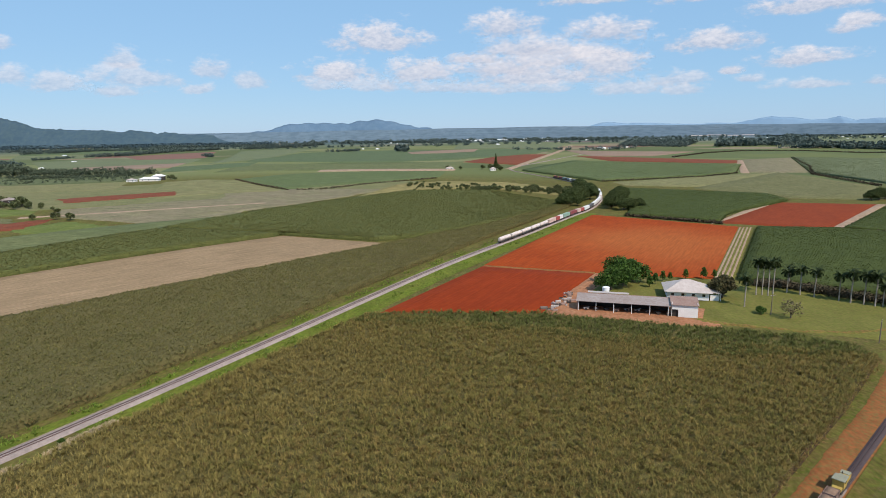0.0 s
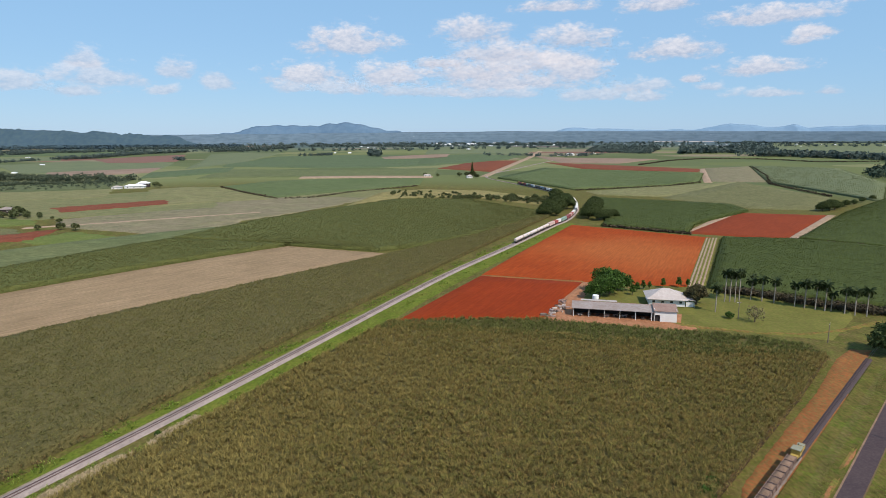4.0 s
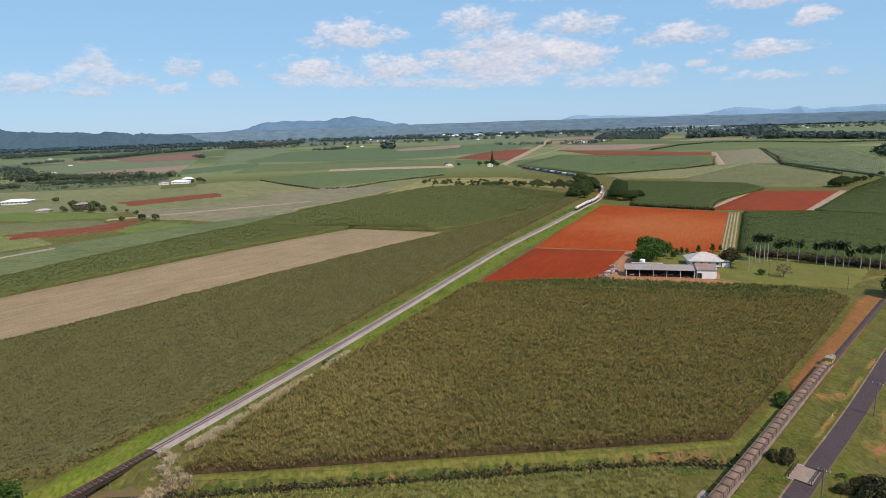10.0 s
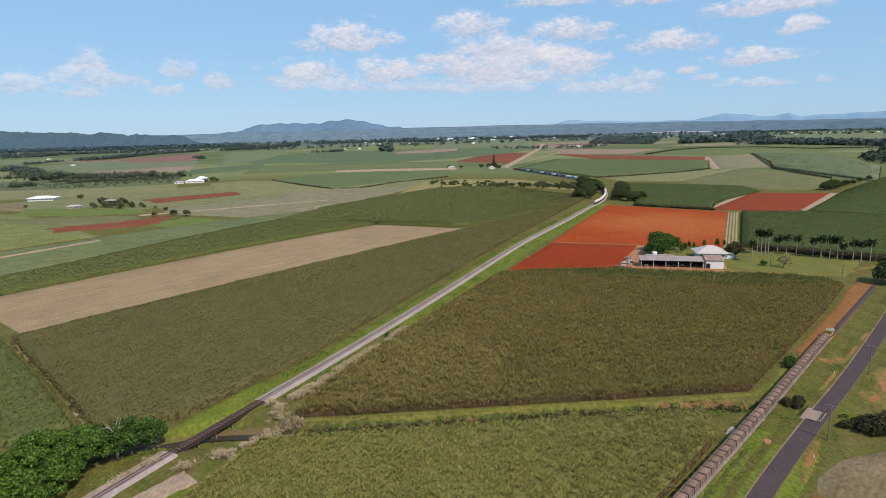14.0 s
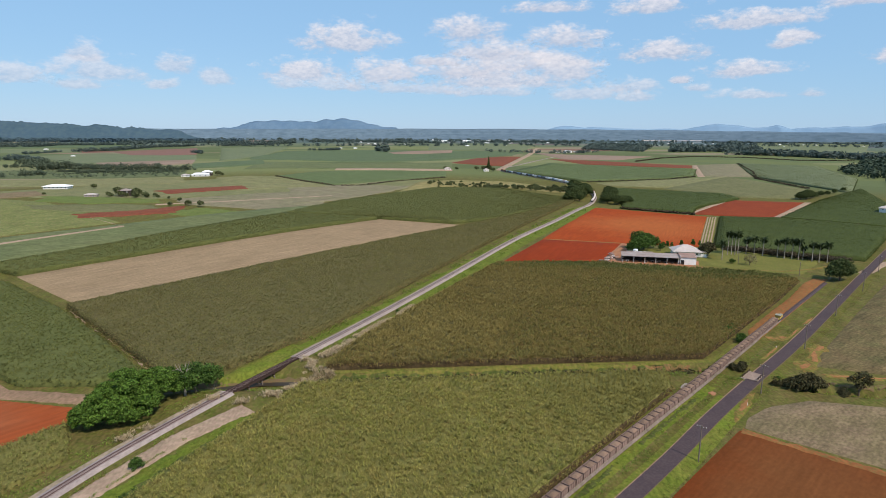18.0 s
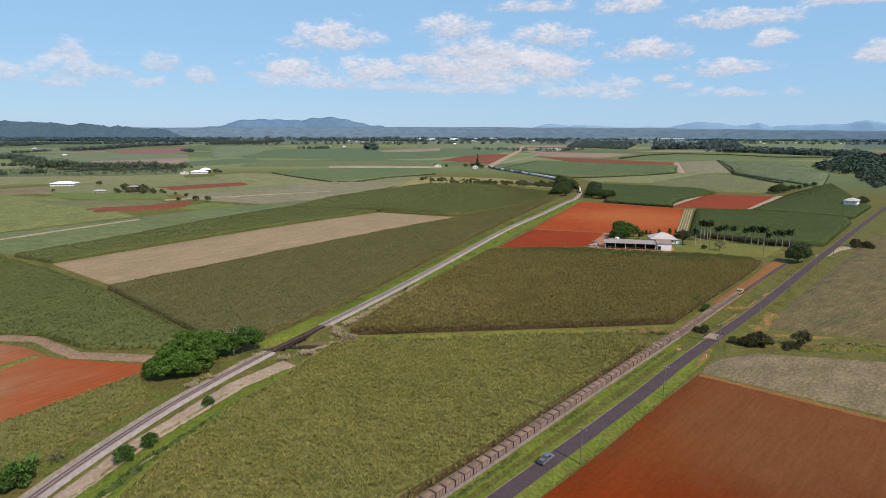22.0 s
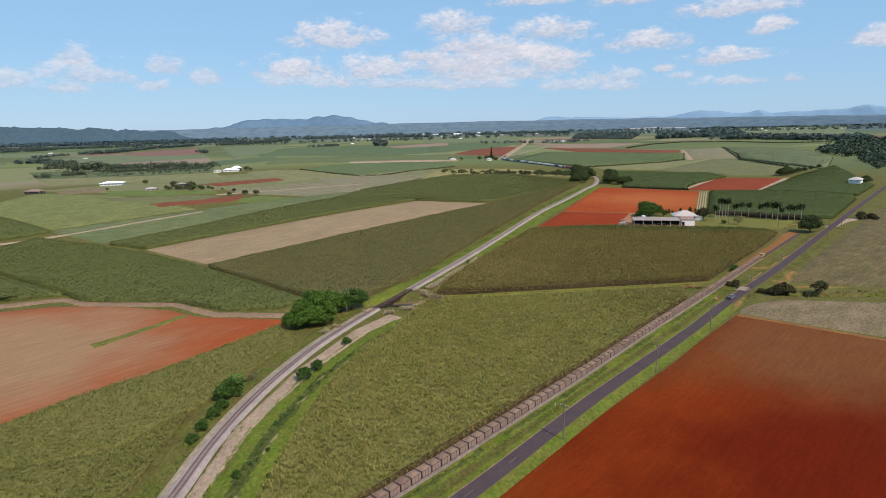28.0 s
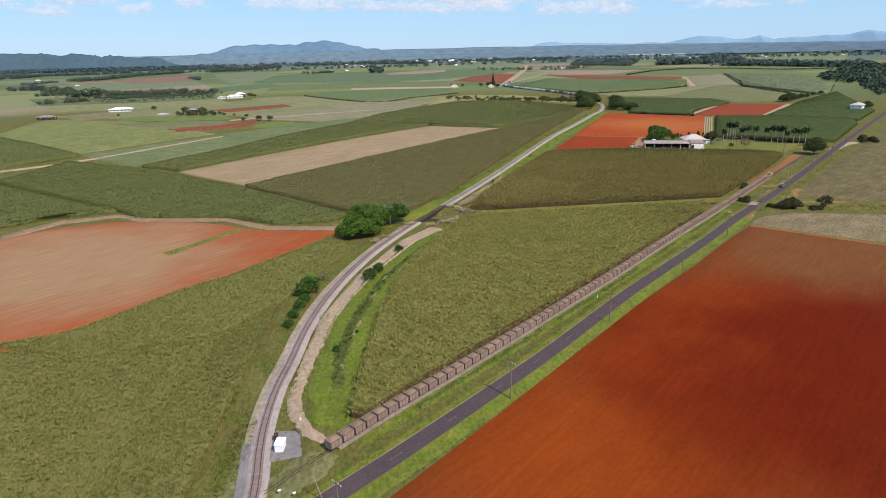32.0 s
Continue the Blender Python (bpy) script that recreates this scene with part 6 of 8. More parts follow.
p16 = palm(at(190.5, 230.5), 15.2)
p13 = palm(at(211, 226.5), 11.6)
p10 = palm(at(204, 233), 10)
for x, y, r in ((192.6, 230, 1), (194.6, 229.3, 2.5), (198, 232, 4)):
    copy_thing(p16, at(x, y, r, 0.97))
for x, y, r, s in ((178.5, 215, 1, 1.03), (207.5, 230, 2, 1.0), (217, 221, 3, 0.95), (219.5, 218, 4, 1.1), (223, 216, 5, 1.08), (225.5, 213.5, 0.5, 1.1), (231, 209, 1.5, 1.0), (234, 207, 2.2, 0.98), (238, 205.5, 2.9, 1.05)):
    copy_thing(p13, at(x, y, r, s))
for x, y, r, s in ((228, 213, 3, 0.85), (210.4, 243, 4, 0.9)):
    copy_thing(p10, at(x, y, r, s))


def clumps(label, name, material, points, size, per, seed, blob=0.5, kind="stuff"):
    """Far woods, hedges and scrub: many small leafy clumps in one mesh."""
    rng = np.random.RandomState(seed)
    p = np.array(points, float)
    n = len(p) * per
    s = np.repeat(size * (0.6 + 0.8 * rng.rand(len(p))), per)
    d = rng.normal(0, 1, (n, 3))
    d /= np.linalg.norm(d, axis=1)[:, None]
    c = np.repeat(np.column_stack([p, height(p[:, 0], p[:, 1])]), per, 0)
    c[:, 2] += s * 0.5
    q = c + d * s[:, None] * (0.75, 0.75, 0.55) * (0.5 + 0.5 * rng.rand(n))[:, None]
    nrm = d + rng.normal(0, 0.45, (n, 3))
    nrm /= np.linalg.norm(nrm, axis=1)[:, None]
    a = np.cross(nrm, (0.3, 0.2, 1))
    a /= np.linalg.norm(a, axis=1)[:, None]
    b = np.cross(nrm, a)
    r = (s * blob * (0.6 + 0.7 * rng.rand(n)))[:, None]
    v = np.stack([q - a * r, q + b * r * 0.8, q + a * r, q - b * r * 0.8], 1).reshape(-1, 3)
    me = arrays(name, v, np.arange(4 * n).reshape(-1, 4), material)
    return tagged(new(name, me), label, "trees", "", kind)


def along(points, n, spread, seed):
    rng = np.random.RandomState(seed)
    p = resample(points, n)
    return p + rng.normal(0, 1, p.shape) * spread


def inside(left, right, n, seed):
    rng = np.random.RandomState(seed)
    return between(np.array(left, float), np.array(right, float), rng.rand(n), rng.rand(n))[0]


leaf_hedge = surface("hedge_leaf", (0.056, 0.052, 0.032), (0.068, 0.052, 0.034), 3, (0.086, 0.066, 0.042), 0.8, 0.4, 0.85, 0, random_by="island", spread=0.4)
clumps("dense dark brown-green hedge behind the palms", "hedge", leaf_hedge, along([(196, 246), (209, 240), (220, 228), (230, 219), (250, 205)], 230, 1.2, 1), 2.8, 80, 1, 0.10)
clumps("dark rank weeds in the creek channel", "weeds", leaf_creek, along(part_of(CREEK, -40, 52, 84, 52), 330, 0.8, 71), 1.5, 22, 71, 0.16)
clumps("dark hedgerow across the green fields", "hedge", leaf_hedge, along([(778, 1255), (640, 960), (563, 823), (545, 720), (533, 648)], 420, 0.8, 2), 2.4, 12, 2, 0.3)
clumps("dark hedge behind the red soil field", "hedge", leaf_hedge, along([(204, 453), (256, 409)], 140, 0.6, 3), 2.0, 12, 3, 0.3)
clumps("dark grassy line between the cane fields", "hedge", leaf_hedge, along([(313, 380), (345, 355), (375, 322)], 120, 0.5, 41), 1.8, 10, 41, 0.3)
clumps("dark hedge along the mossy crop", "hedge", leaf_hedge, np.vstack([along([(-190, 735), (-142, 671), (-96, 620)], 150, 0.8, 61), along([(-88, 622), (-62, 639), (-26, 714), (54, 818)], 180, 1.0, 62)]), 1.7, 10, 61, 0.3)
clumps("dark line of weeds beside the green field", "hedge", leaf_hedge, along([(263, 758), (407, 806), (480, 862)], 220, 1.0, 4), 1.8, 10, 4, 0.3)
clumps("dark hedgerow between far crops", "hedge", leaf_hedge, along([(568, 1350), (722, 1543), (862, 1640), (990, 1581), (1034, 1411), (1176, 1396)], 700, 1.0, 44), 2.6, 12, 44, 0.3)
clumps("dense dark wood beside the road", "wood", leaf_wood, inside([(610, 584), (741, 767), (795, 945), (1145, 1300)], [(860, 560), (1000, 700), (1200, 900), (1500, 1200)], 900, 5), 13, 46, 5, 0.17)
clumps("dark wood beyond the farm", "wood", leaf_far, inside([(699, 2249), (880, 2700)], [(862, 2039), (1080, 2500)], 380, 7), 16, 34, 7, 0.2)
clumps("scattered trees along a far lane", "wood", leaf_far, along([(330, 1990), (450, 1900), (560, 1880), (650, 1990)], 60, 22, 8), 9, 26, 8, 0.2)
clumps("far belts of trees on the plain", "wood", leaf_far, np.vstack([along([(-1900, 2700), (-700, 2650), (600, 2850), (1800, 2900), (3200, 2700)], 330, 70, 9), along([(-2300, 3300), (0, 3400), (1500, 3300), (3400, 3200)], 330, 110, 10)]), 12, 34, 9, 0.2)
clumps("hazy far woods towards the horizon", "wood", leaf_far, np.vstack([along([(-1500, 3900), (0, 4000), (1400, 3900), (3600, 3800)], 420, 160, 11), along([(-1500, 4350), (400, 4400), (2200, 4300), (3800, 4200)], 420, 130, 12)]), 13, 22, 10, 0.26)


BELTS = [
    ([(-1550, 2297), (-1487, 2366), (-1462, 2518)], 14), ([(-1107, 1713), (-1079, 1847)], 7), ([(-1054, 1892), (-993, 1990), (-1008, 2360), (-910, 2598)], 11), ([(-672, 1837), (-628, 1791)], 10), ([(-856, 1187), (-809, 1184), (-753, 1149)], 10),
    ([(-1273, 2785), (-1238, 2888)], 16), ([(-800, 2597), (-684, 2784), (-601, 3251)], 16), ([(-340, 2089), (-285, 2088), (-242, 2148)], 8), ([(-1900, 2700), (-1500, 2620), (-1250, 2700)], 12), ([(-1500, 3200), (-1100, 3150), (-700, 3250)], 12), ([(-558, 3547), (-223, 3552), (201, 3258)], 13), ([(428, 3562), (743, 3567), (1098, 3572)], 13),
]
NEAR_BELTS = [
    ([(-633, 940), (-632, 975)], 9), ([(-575, 842), (-534, 875)], 11), ([(-527, 861), (-474, 859)], 6), ([(-461, 831), (-428, 843), (-401, 870)], 9), ([(-379, 828), (-344, 853)], 7), ([(-553, 702), (-536, 701)], 6), ([(-527, 720), (-507, 740)], 6), ([(-473, 760), (-452, 794)], 4), ([(-660, 905), (-570, 930), (-480, 905)], 5), ([(-520, 800), (-430, 790), (-360, 810)], 3.5), ([(-690, 1000), (-640, 990)], 9),
]


def belts(rows, seed):
    """Points along tree belts, and the trees' heights."""
    p, h = [], []
    for k, (points, tall) in enumerate(rows):
        n = max(4, int(length(points) / (0.42 * tall)))
        p.append(along(points, n, 0.5 * tall, seed + k))
        h.append(np.full(n, tall, float))
    return np.vstack(p), np.concatenate(h)


pts, tall_m = belts(BELTS, 200)
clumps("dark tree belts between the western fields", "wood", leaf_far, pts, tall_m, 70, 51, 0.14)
pts, tall_m = belts(NEAR_BELTS, 240)
clumps("scrubby trees round the pasture farms", "wood", leaf_belt, pts, tall_m, 130, 52, 0.105)
clumps("low scrub on the weedy field", "scrub", leaf_belt, inside([(-640, 930), (-480, 880), (-350, 860)], [(-560, 690), (-440, 690), (-320, 725)], 420, 53), 2.4, 16, 53, 0.25)
clumps("two tall far trees in the fields", "wood", leaf_far, np.array([(-97, 2030), (-92, 2026), (-72, 1972), (-66, 1976)]), 19, 60, 14, 0.2)
clumps("dark tree belt beyond the fields", "wood", leaf_far, np.vstack([along([(1089, 1796), (1184, 1747), (1219, 1580), (1283, 1505), (1210, 1319)], 190, 16, 6), inside([(943, 2007), (1200, 2500)], [(1207, 2062), (1500, 2300)], 220, 46), along([(1315, 2258), (1700, 2900), (2086, 3588)], 120, 18, 47)]), 17, 34, 6, 0.2)
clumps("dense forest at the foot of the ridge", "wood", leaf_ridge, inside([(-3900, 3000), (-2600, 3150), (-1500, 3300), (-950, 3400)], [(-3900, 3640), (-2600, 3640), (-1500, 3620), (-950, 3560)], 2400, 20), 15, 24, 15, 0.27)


def tufts(label, name, material, left, right, area, size, width, per, seed, share=1.0, lift=0.0):
    """Loose tall grass between two lines, thinned into patches."""
    rng = np.random.RandomState(seed)
    left, right = np.array(left, float), np.array(right, float)
    wide = np.linalg.norm(resample(left, 50) - resample(right, 50), axis=1).mean()
    n = int(length(left) * wide / area)
    p, _ = between(left, right, rng.rand(n), rng.rand(n))
    if share < 1:
        p = p[hash_noise(p[:, 0], p[:, 1], 5.0, seed) > 1 - share]
    q = np.column_stack([p, height(p[:, 0], p[:, 1]) + lift])
    v, f = blades(q, size, width, per, rng, 0.6)
    return tagged(new(name, arrays(name, v, f, material)), label, "grass", "", "stuff")


reed_dry = surface("dry_reed", (0.46, 0.365, 0.245), (0.39, 0.305, 0.19), 3, (0.33, 0.275, 0.15), 0.6, 0.4, 0.85, 0, random_by="island", spread=0.3, through_light=0.2)
blade_olive = surface("olive_blade", (0.155, 0.155, 0.035), (0.125, 0.135, 0.028), 5, (0.24, 0.19, 0.085), 1.0, 0.45, 0.85, 0, random_by="island", spread=0.45, through_light=0.3)
blade_green = surface("grass_blade", (0.13, 0.23, 0.025), (0.17, 0.21, 0.04), 5, (0.24, 0.22, 0.08), 1.0, 0.4, 0.85, 0, random_by="island", spread=0.4, through_light=0.3)
mid_rail = part_of(RAIL, -47, 73, -14, 133)
tufts("pale dry feathery grass beside the railway", "dry_grass", reed_dry, offset(mid_rail, 5.4), offset(mid_rail, 8.6), 0.12, 0.95, 0.055, 8, 1, 0.72)
tufts("green grass at the foot of the embankment", "tall_grass", blade_green, offset(mid_rail, 3.0), offset(mid_rail, 9.0), 0.6, 0.8, 0.07, 5, 2, 0.7)
tufts("pale dry grass by the bridge", "dry_grass", reed_dry, [(-52, 40), (-46, 50), (-44, 64)], [(-48, 36), (-36, 47), (-37, 58)], 0.16, 0.95, 0.055, 9, 3, 0.6)
tufts("rank green grass along the creek", "tall_grass", blade_green, offset(part_of(CREEK, -120, 56, 95, 47), 2.2), offset(part_of(CREEK, -120, 56, 95, 47), 7), 0.35, 0.5, 0.05, 5, 4, 0.6)
tufts("rank green grass along the creek", "tall_grass", blade_green, offset(part_of(CREEK, 104, 44, 220, 16), -4), offset(part_of(CREEK, 104, 44, 220, 16), 4), 1.0, 0.8, 0.07, 5, 5, 0.5)
left_rail = part_of(RAIL, -42, 82, 160, 452)
tufts("weeds along the cane edge of the railway verge", "tall_grass", blade_green, offset(left_rail, -8.6), offset(left_rail, -4.0), 1.0, 0.9, 0.09, 5, 6, 0.5)
tufts("weeds along the railway verge", "tall_grass", blade_green, offset(left_rail, 3.4), offset(left_rail, 8.6), 1.1, 0.9, 0.09, 5, 7, 0.45)
near_rail = part_of(RAIL, -104, -128, -66, 40)
tufts("weeds along the railway curve", "tall_grass", blade_green, offset(near_rail, -9), offset(near_rail, -3.2), 0.4, 0.5, 0.045, 5, 8, 0.6)
tufts("grass strip beside the railway curve", "tall_grass", blade_green, offset(near_rail, 3.0), offset(near_rail, 4.6), 0.5, 0.5, 0.05, 5, 9, 0.6)
tufts("long grass in the wet swale", "tall_grass", blade_green, [(-97.5, -94), (-97.5, -81), (-90.5, -46), (-76, -7), (-58, 27)], [(-87, -103), (-87.5, -90), (-82, -54), (-66, -6), (-50, 24)], 0.45, 0.36, 0.045, 5, 10, 0.5)
tram_side = part_of(TRAM, -90, -115, 108, 69)
tufts("green grass between cane line and road", "tall_grass", blade_green, offset(tram_side, 2.2), offset(tram_side, 6.0), 0.5, 0.36, 0.045, 5, 11, 0.5)
tufts("green grass along the cane", "tall_grass", blade_green, offset(tram_side, -4.5), offset(tram_side, -1.8), 0.5, 0.4, 0.045, 5, 12, 0.45)

road_side = part_of(ROAD, -140, -172, 240, 178)
tufts("rough grass along the road", "tall_grass", blade_olive, offset(road_side, -6.4), offset(road_side, -2.6), 0.45, 0.32, 0.04, 4, 13, 0.5)
tufts("rough grass along the red field", "tall_grass", blade_olive, offset(road_side, 2.7), offset(road_side, 6.6), 0.45, 0.32, 0.04, 4, 14, 0.5)
tufts("grass grown over the old siding", "tall_grass", blade_olive, offset(part_of(TRAM, -120, -145, -92, -118), -1.6), offset(part_of(TRAM, -120, -145, -92, -118), 1.6), 0.35, 0.4, 0.05, 4, 15, 0.7)
tufts("weeds on the gravel by the junction", "tall_grass", blade_olive, [(-112, -100), (-113, -150)], [(-107.5, -98), (-107, -150)], 0.4, 0.6, 0.06, 5, 16, 0.6)
tufts("pale dry grass by the fig tree", "dry_grass", reed_dry, [(-86, 20), (-72, 36)], [(-80, 14), (-68, 34)], 0.5, 0.8, 0.08, 5, 17, 0.4)
tufts("dry grass along the lane between the cane", "dry_grass", blade_olive, [(-156, 129), (-94, 59)], [(-158, 132), (-91, 57)], 0.5, 0.6, 0.07, 5, 18, 0.7)


def reed_clumps(places, seed):
    """Feathery clumps of pale dry grass."""
    rng = np.random.RandomState(seed)
    q = []
    for x, y, r, n in places:
        c = rng.normal(0, 0.6 * r, (int(0.6 * n), 2)) + (x, y)
        q.append(np.column_stack([c, height(c[:, 0], c[:, 1]) + 0.1]))
    v, f = blades(np.vstack(q), 1.1, 0.05, 14, rng, 0.5)
    return tagged(new("dry_grass", arrays("dry_grass", v, f, reed_dry)), "feathery clumps of pale dry grass by the creek", "grass", "", "stuff")


reed_clumps([(-46, 67, 1.6, 60), (-43, 60, 1.8, 70), (-41, 56, 1.4, 50), (-45, 50, 2.4, 110), (-48, 46, 1.6, 60), (-52, 40.5, 2.2, 100), (-59, 35.5, 1.8, 60), (-67.5, 38.5, 1.6, 50), (-34, 78, 1.6, 60), (-38, 73, 1.4, 50), (-31, 84, 1.6, 60), (-36, 55, 1.2, 40), (-72, 49, 1.2, 30), (-83, 16, 1.3, 40), (-79, 21, 1.2, 40), (-21, 100, 1.5, 60), (-17, 106, 1.5, 60), (-24, 95, 1.4, 50), (-43, 64, 1.5, 90), (-39.5, 70, 1.4, 90), (-35.9, 76.4, 1.5, 100), (-32.2, 82.4, 1.4, 90), (-29, 88, 1.5, 100), (-25.6, 93.4, 1.5, 100), (-22.4, 99, 1.3, 80), (-17.6, 108, 1.3, 70), (-14.2, 114.5, 1.2, 60), (-9.6, 124, 1.2, 40)], 31)

track_side = [(-97.8, -111), (-101.4, -103.5), (-102.5, -96), (-101.2, -80), (-98.5, -54), (-87.7, -17), (-72, 17)]
track_edge = [(-95.2, -109), (-98.3, -102.5), (-99.3, -96), (-97.9, -80.5), (-94.9, -55), (-83.9, -18.5), (-68, 15.5)]
tufts("ragged grass along the service track", "tall_grass", blade_olive, [(x - 0.5, y) for x, y in track_side], [(x + 0.4, y) for x, y in track_side], 0.16, 0.45, 0.05, 4, 19, 0.6)
tufts("ragged grass along the swale side of the track", "tall_grass", blade_green, [(x - 0.3, y) for x, y in track_edge], [(x + 0.7, y) for x, y in track_edge], 0.16, 0.5, 0.05, 4, 20, 0.65)


# ---- strips by the railway and the creek ----
patch("track_10", [(-92.5, -114.6), (-97.5, -111), (-101.2, -103.5), (-102.3, -96), (-101.0, -80), (-98.3, -54), (-87.7, -17), (-72.2, 17), (-58.8, 34)], [(-92, -113.9), (-95.8, -109.6), (-98.8, -102.5), (-99.8, -96), (-98.2, -80.5), (-94.6, -55), (-83.2, -18.9), (-66.9, 14.8), (-54.4, 29.5)], dirt_pale, 0.16, 0.9, "pale dusty service track beside the railway", "track", 0.11)
patch("swale", [(-95.5, -107.5), (-97.5, -98), (-97.2, -80), (-92, -46), (-77, -7), (-58, 27)], [(-88, -111.5), (-86.5, -92), (-81, -54), (-65.5, -2), (-50, 26)], swale_grass, 0.12, 1.6, "lush bright green grassy swale", "grass", 0.5)
patch("ditch", [(-93.2, -94), (-93.4, -78), (-89.3, -52), (-81.5, -26), (-71, -4), (-55.5, 25)], [(-90.2, -95), (-90.3, -78), (-86.4, -53), (-79.0, -27), (-69, -5), (-54, 24)], ditch_grass, 0.15, 1.0, "dark damp grass in the ditch of the swale", "grass", 0.35)
patch("gravel_pad", [(-102.9, -109.5), (-103.1, -118.6)], [(-98.8, -110), (-97.5, -117.4)], pad_gravel, 0.2, 1.0, "dark gravel pad of the signal hut", "ground", 0.1)
patch("gravel_yard", [(-108.5, -112), (-110.5, -150)], [(-106, -108), (-98, -150)], ballast_brown, 0.13, 1.2, "dark gravel beside the railway junction", "ground", 0.6)
def bare_spot(name, x, y, rx, ry, turn, material, lift, label, seed):
    """A bare patch of ground with an uneven outline."""
    rng = np.random.RandomState(seed)
    n, rings = 30, (0.0, 0.4, 0.7, 0.88, 1.25)
    wob = 1 + 0.28 * np.sin(2 * np.arange(n) * 6.2832 / n + rng.rand() * 6) + 0.16 * np.sin(5 * np.arange(n) * 6.2832 / n + rng.rand() * 6) + rng.normal(0, 0.07, n)
    a = np.arange(n) * 6.2832 / n
    ca, sa = math.cos(turn), math.sin(turn)
    px, py = [], []
    for r in rings:
        ex, ey = r * rx * wob * np.cos(a), r * ry * wob * np.sin(a)
        px.append(x + ex * ca - ey * sa)
        py.append(y + ex * sa + ey * ca)
    px, py = np.concatenate(px), np.concatenate(py)
    f = [(k * n + i, k * n + (i + 1) % n, (k + 1) * n + (i + 1) % n, (k + 1) * n + i) for k in range(len(rings) - 1) for i in range(n)]
    lifts = np.repeat([lift, lift, lift, lift, -0.15], n)
    me = arrays(name, np.stack([px, py, height(px, py) + lifts], 1), f, material, True)
    if me.polygons[n].normal.z < 0:
        me.flip_normals()
    return tagged(new(name, me), label, "ground", "", "structure")


for k, (x, y, rx, ry, turn, lift) in enumerate(((124, 80.5, 4.0, 1.3, -0.75, 0.22), (129.5, 80, 2.6, 1.5, 0.7, 0.2), (137.5, 85, 6.0, 0.7, 0.75, 0.2), (153, 99, 7.0, 0.6, 0.75, 0.2), (116, 65.5, 6.0, 0.6, 0.75, 0.2), (135.5, 68, 3.8, 1.9, 0.6, 0.2), (128.5, 60.5, 6.5, 1.9, 0.95, 0.2), (119.5, 52.5, 4.2, 1.9, 0.8, 0.2), (125.5, 43.8, 3.6, 1.1, -0.1, 0.2), (136, 41.5, 5.0, 0.8, -0.1, 0.2), (83, 25.5, 7.0, 1.0, 0.78, 0.24))):
    bare_spot("worn_grass", x, y, 1.35 * rx, 1.4 * ry, turn, worn_path, lift - 0.03 + 0.004 * k, "thin worn grass with orange dirt showing", 160 + k)
    bare_spot("bare_dirt", x, y, 0.8 * rx, 0.65 * ry, turn, dirt_orange, lift + 0.004 * k, "bare orange dirt worn through the grass", 60 + k)
bare_spot("bare_bank", -66.4, 50.4, 5.4, 1.9, 0.0, bank_earth, 0.14, "bare red-brown bank below the railway bridge", 95)
bare_spot("gravel_apron", 72.6, 40.0, 1.7, 1.0, 0.75, ballast, 0.2, "pale grey gravel apron beside the cane railway", 96)
bare_spot("bare_dirt", 78.2, 34.0, 1.6, 0.8, 0.75, dirt_yard, 0.24, "bare pinkish dirt in the verge", 97)
clumps("dark bushy weeds in the ditch of the swale", "weeds", leaf, along([(-91.6, -92), (-91.8, -78), (-87.8, -52), (-80.2, -26.5), (-70, -4.5)], 70, 0.5, 72), 0.9, 26, 72, 0.16)
for k, (x, y, rx, ry, turn) in enumerate(((-83.8, -40.3, 2.6, 0.9, 1.2), (-87.6, -60.3, 2.2, 0.8, 1.4), (-88.6, -65.5, 1.8, 0.7, 1.4), (-80, -25.5, 2.2, 0.7, 1.1), (-91, -84, 1.4, 0.8, 1.5))):
    bare_spot("bare_dirt", x, y, rx, 0.8 * ry, turn, swale_bare, 0.17, "pale bare earth in the grassy swale", 80 + k)
bank = part_of(CREEK, -84, 47, -38, 52)
patch("creek_bank", offset(bank, -4.2), offset(bank, -1.6), earth, 0.06, 1.0, "bare brown earth bank of the creek", "bank", 0.5)
bank = part_of(CREEK, 60, 54, 88, 51)
patch("creek_bank", offset(bank, -3.0), offset(bank, -1.5), bank_earth, 0.06, 1.0, "bare red-brown earth bank of the creek", "bank", 0.5)
bank = part_of(CREEK, 112, 38, 260, 8)
patch("creek_bank", offset(bank, -4.9), offset(bank, -3.6), earth, 0.08, 1.0, "bare brown earth bank of the creek", "bank", 0.6)
bed = part_of(CREEK, -40, 52, 92, 49)
patch("creek_bed", offset(bed, -2.6), offset(bed, 2.6), ditch_grass, 0.07, 1.1, "dark damp grass in the creek channel", "grass", 0.5)
for k in range(9):
    q = bed[int((k + 0.6) * len(bed) / 9.5)]
    bare_spot("bare_bank", float(q[0]), float(q[1]) + (1.6 if k % 2 else -1.4), 3.0 - 0.2 * (k % 3), 0.7, 0.05, bank_earth, 0.13 + 0.004 * k, "bare red-brown earth of the creek bank", 300 + k)
water = surface("muddy_water", (0.035, 0.026, 0.016), (0.045, 0.032, 0.02), 6, (0.028, 0.026, 0.018), 1.0, 0.3, 0.35, 0.3, 0.03, spec=0.1)
for a, b, half in (((-98, 46), (-44, 52), 1.3), ((-44, 52), (70, 54.2), 0.9), ((70, 54.2), (112, 38), 1.5)):
    ribbon("water", part_of(CREEK, *a, *b), -half, half, 1, -1.95, water, "still brown creek water", "water")
deck_mat = surface("worn_deck", (0.30, 0.22, 0.175), (0.24, 0.175, 0.14), 3, (0.17, 0.125, 0.1), 0.5, 0.5, 0.9, 0.3)

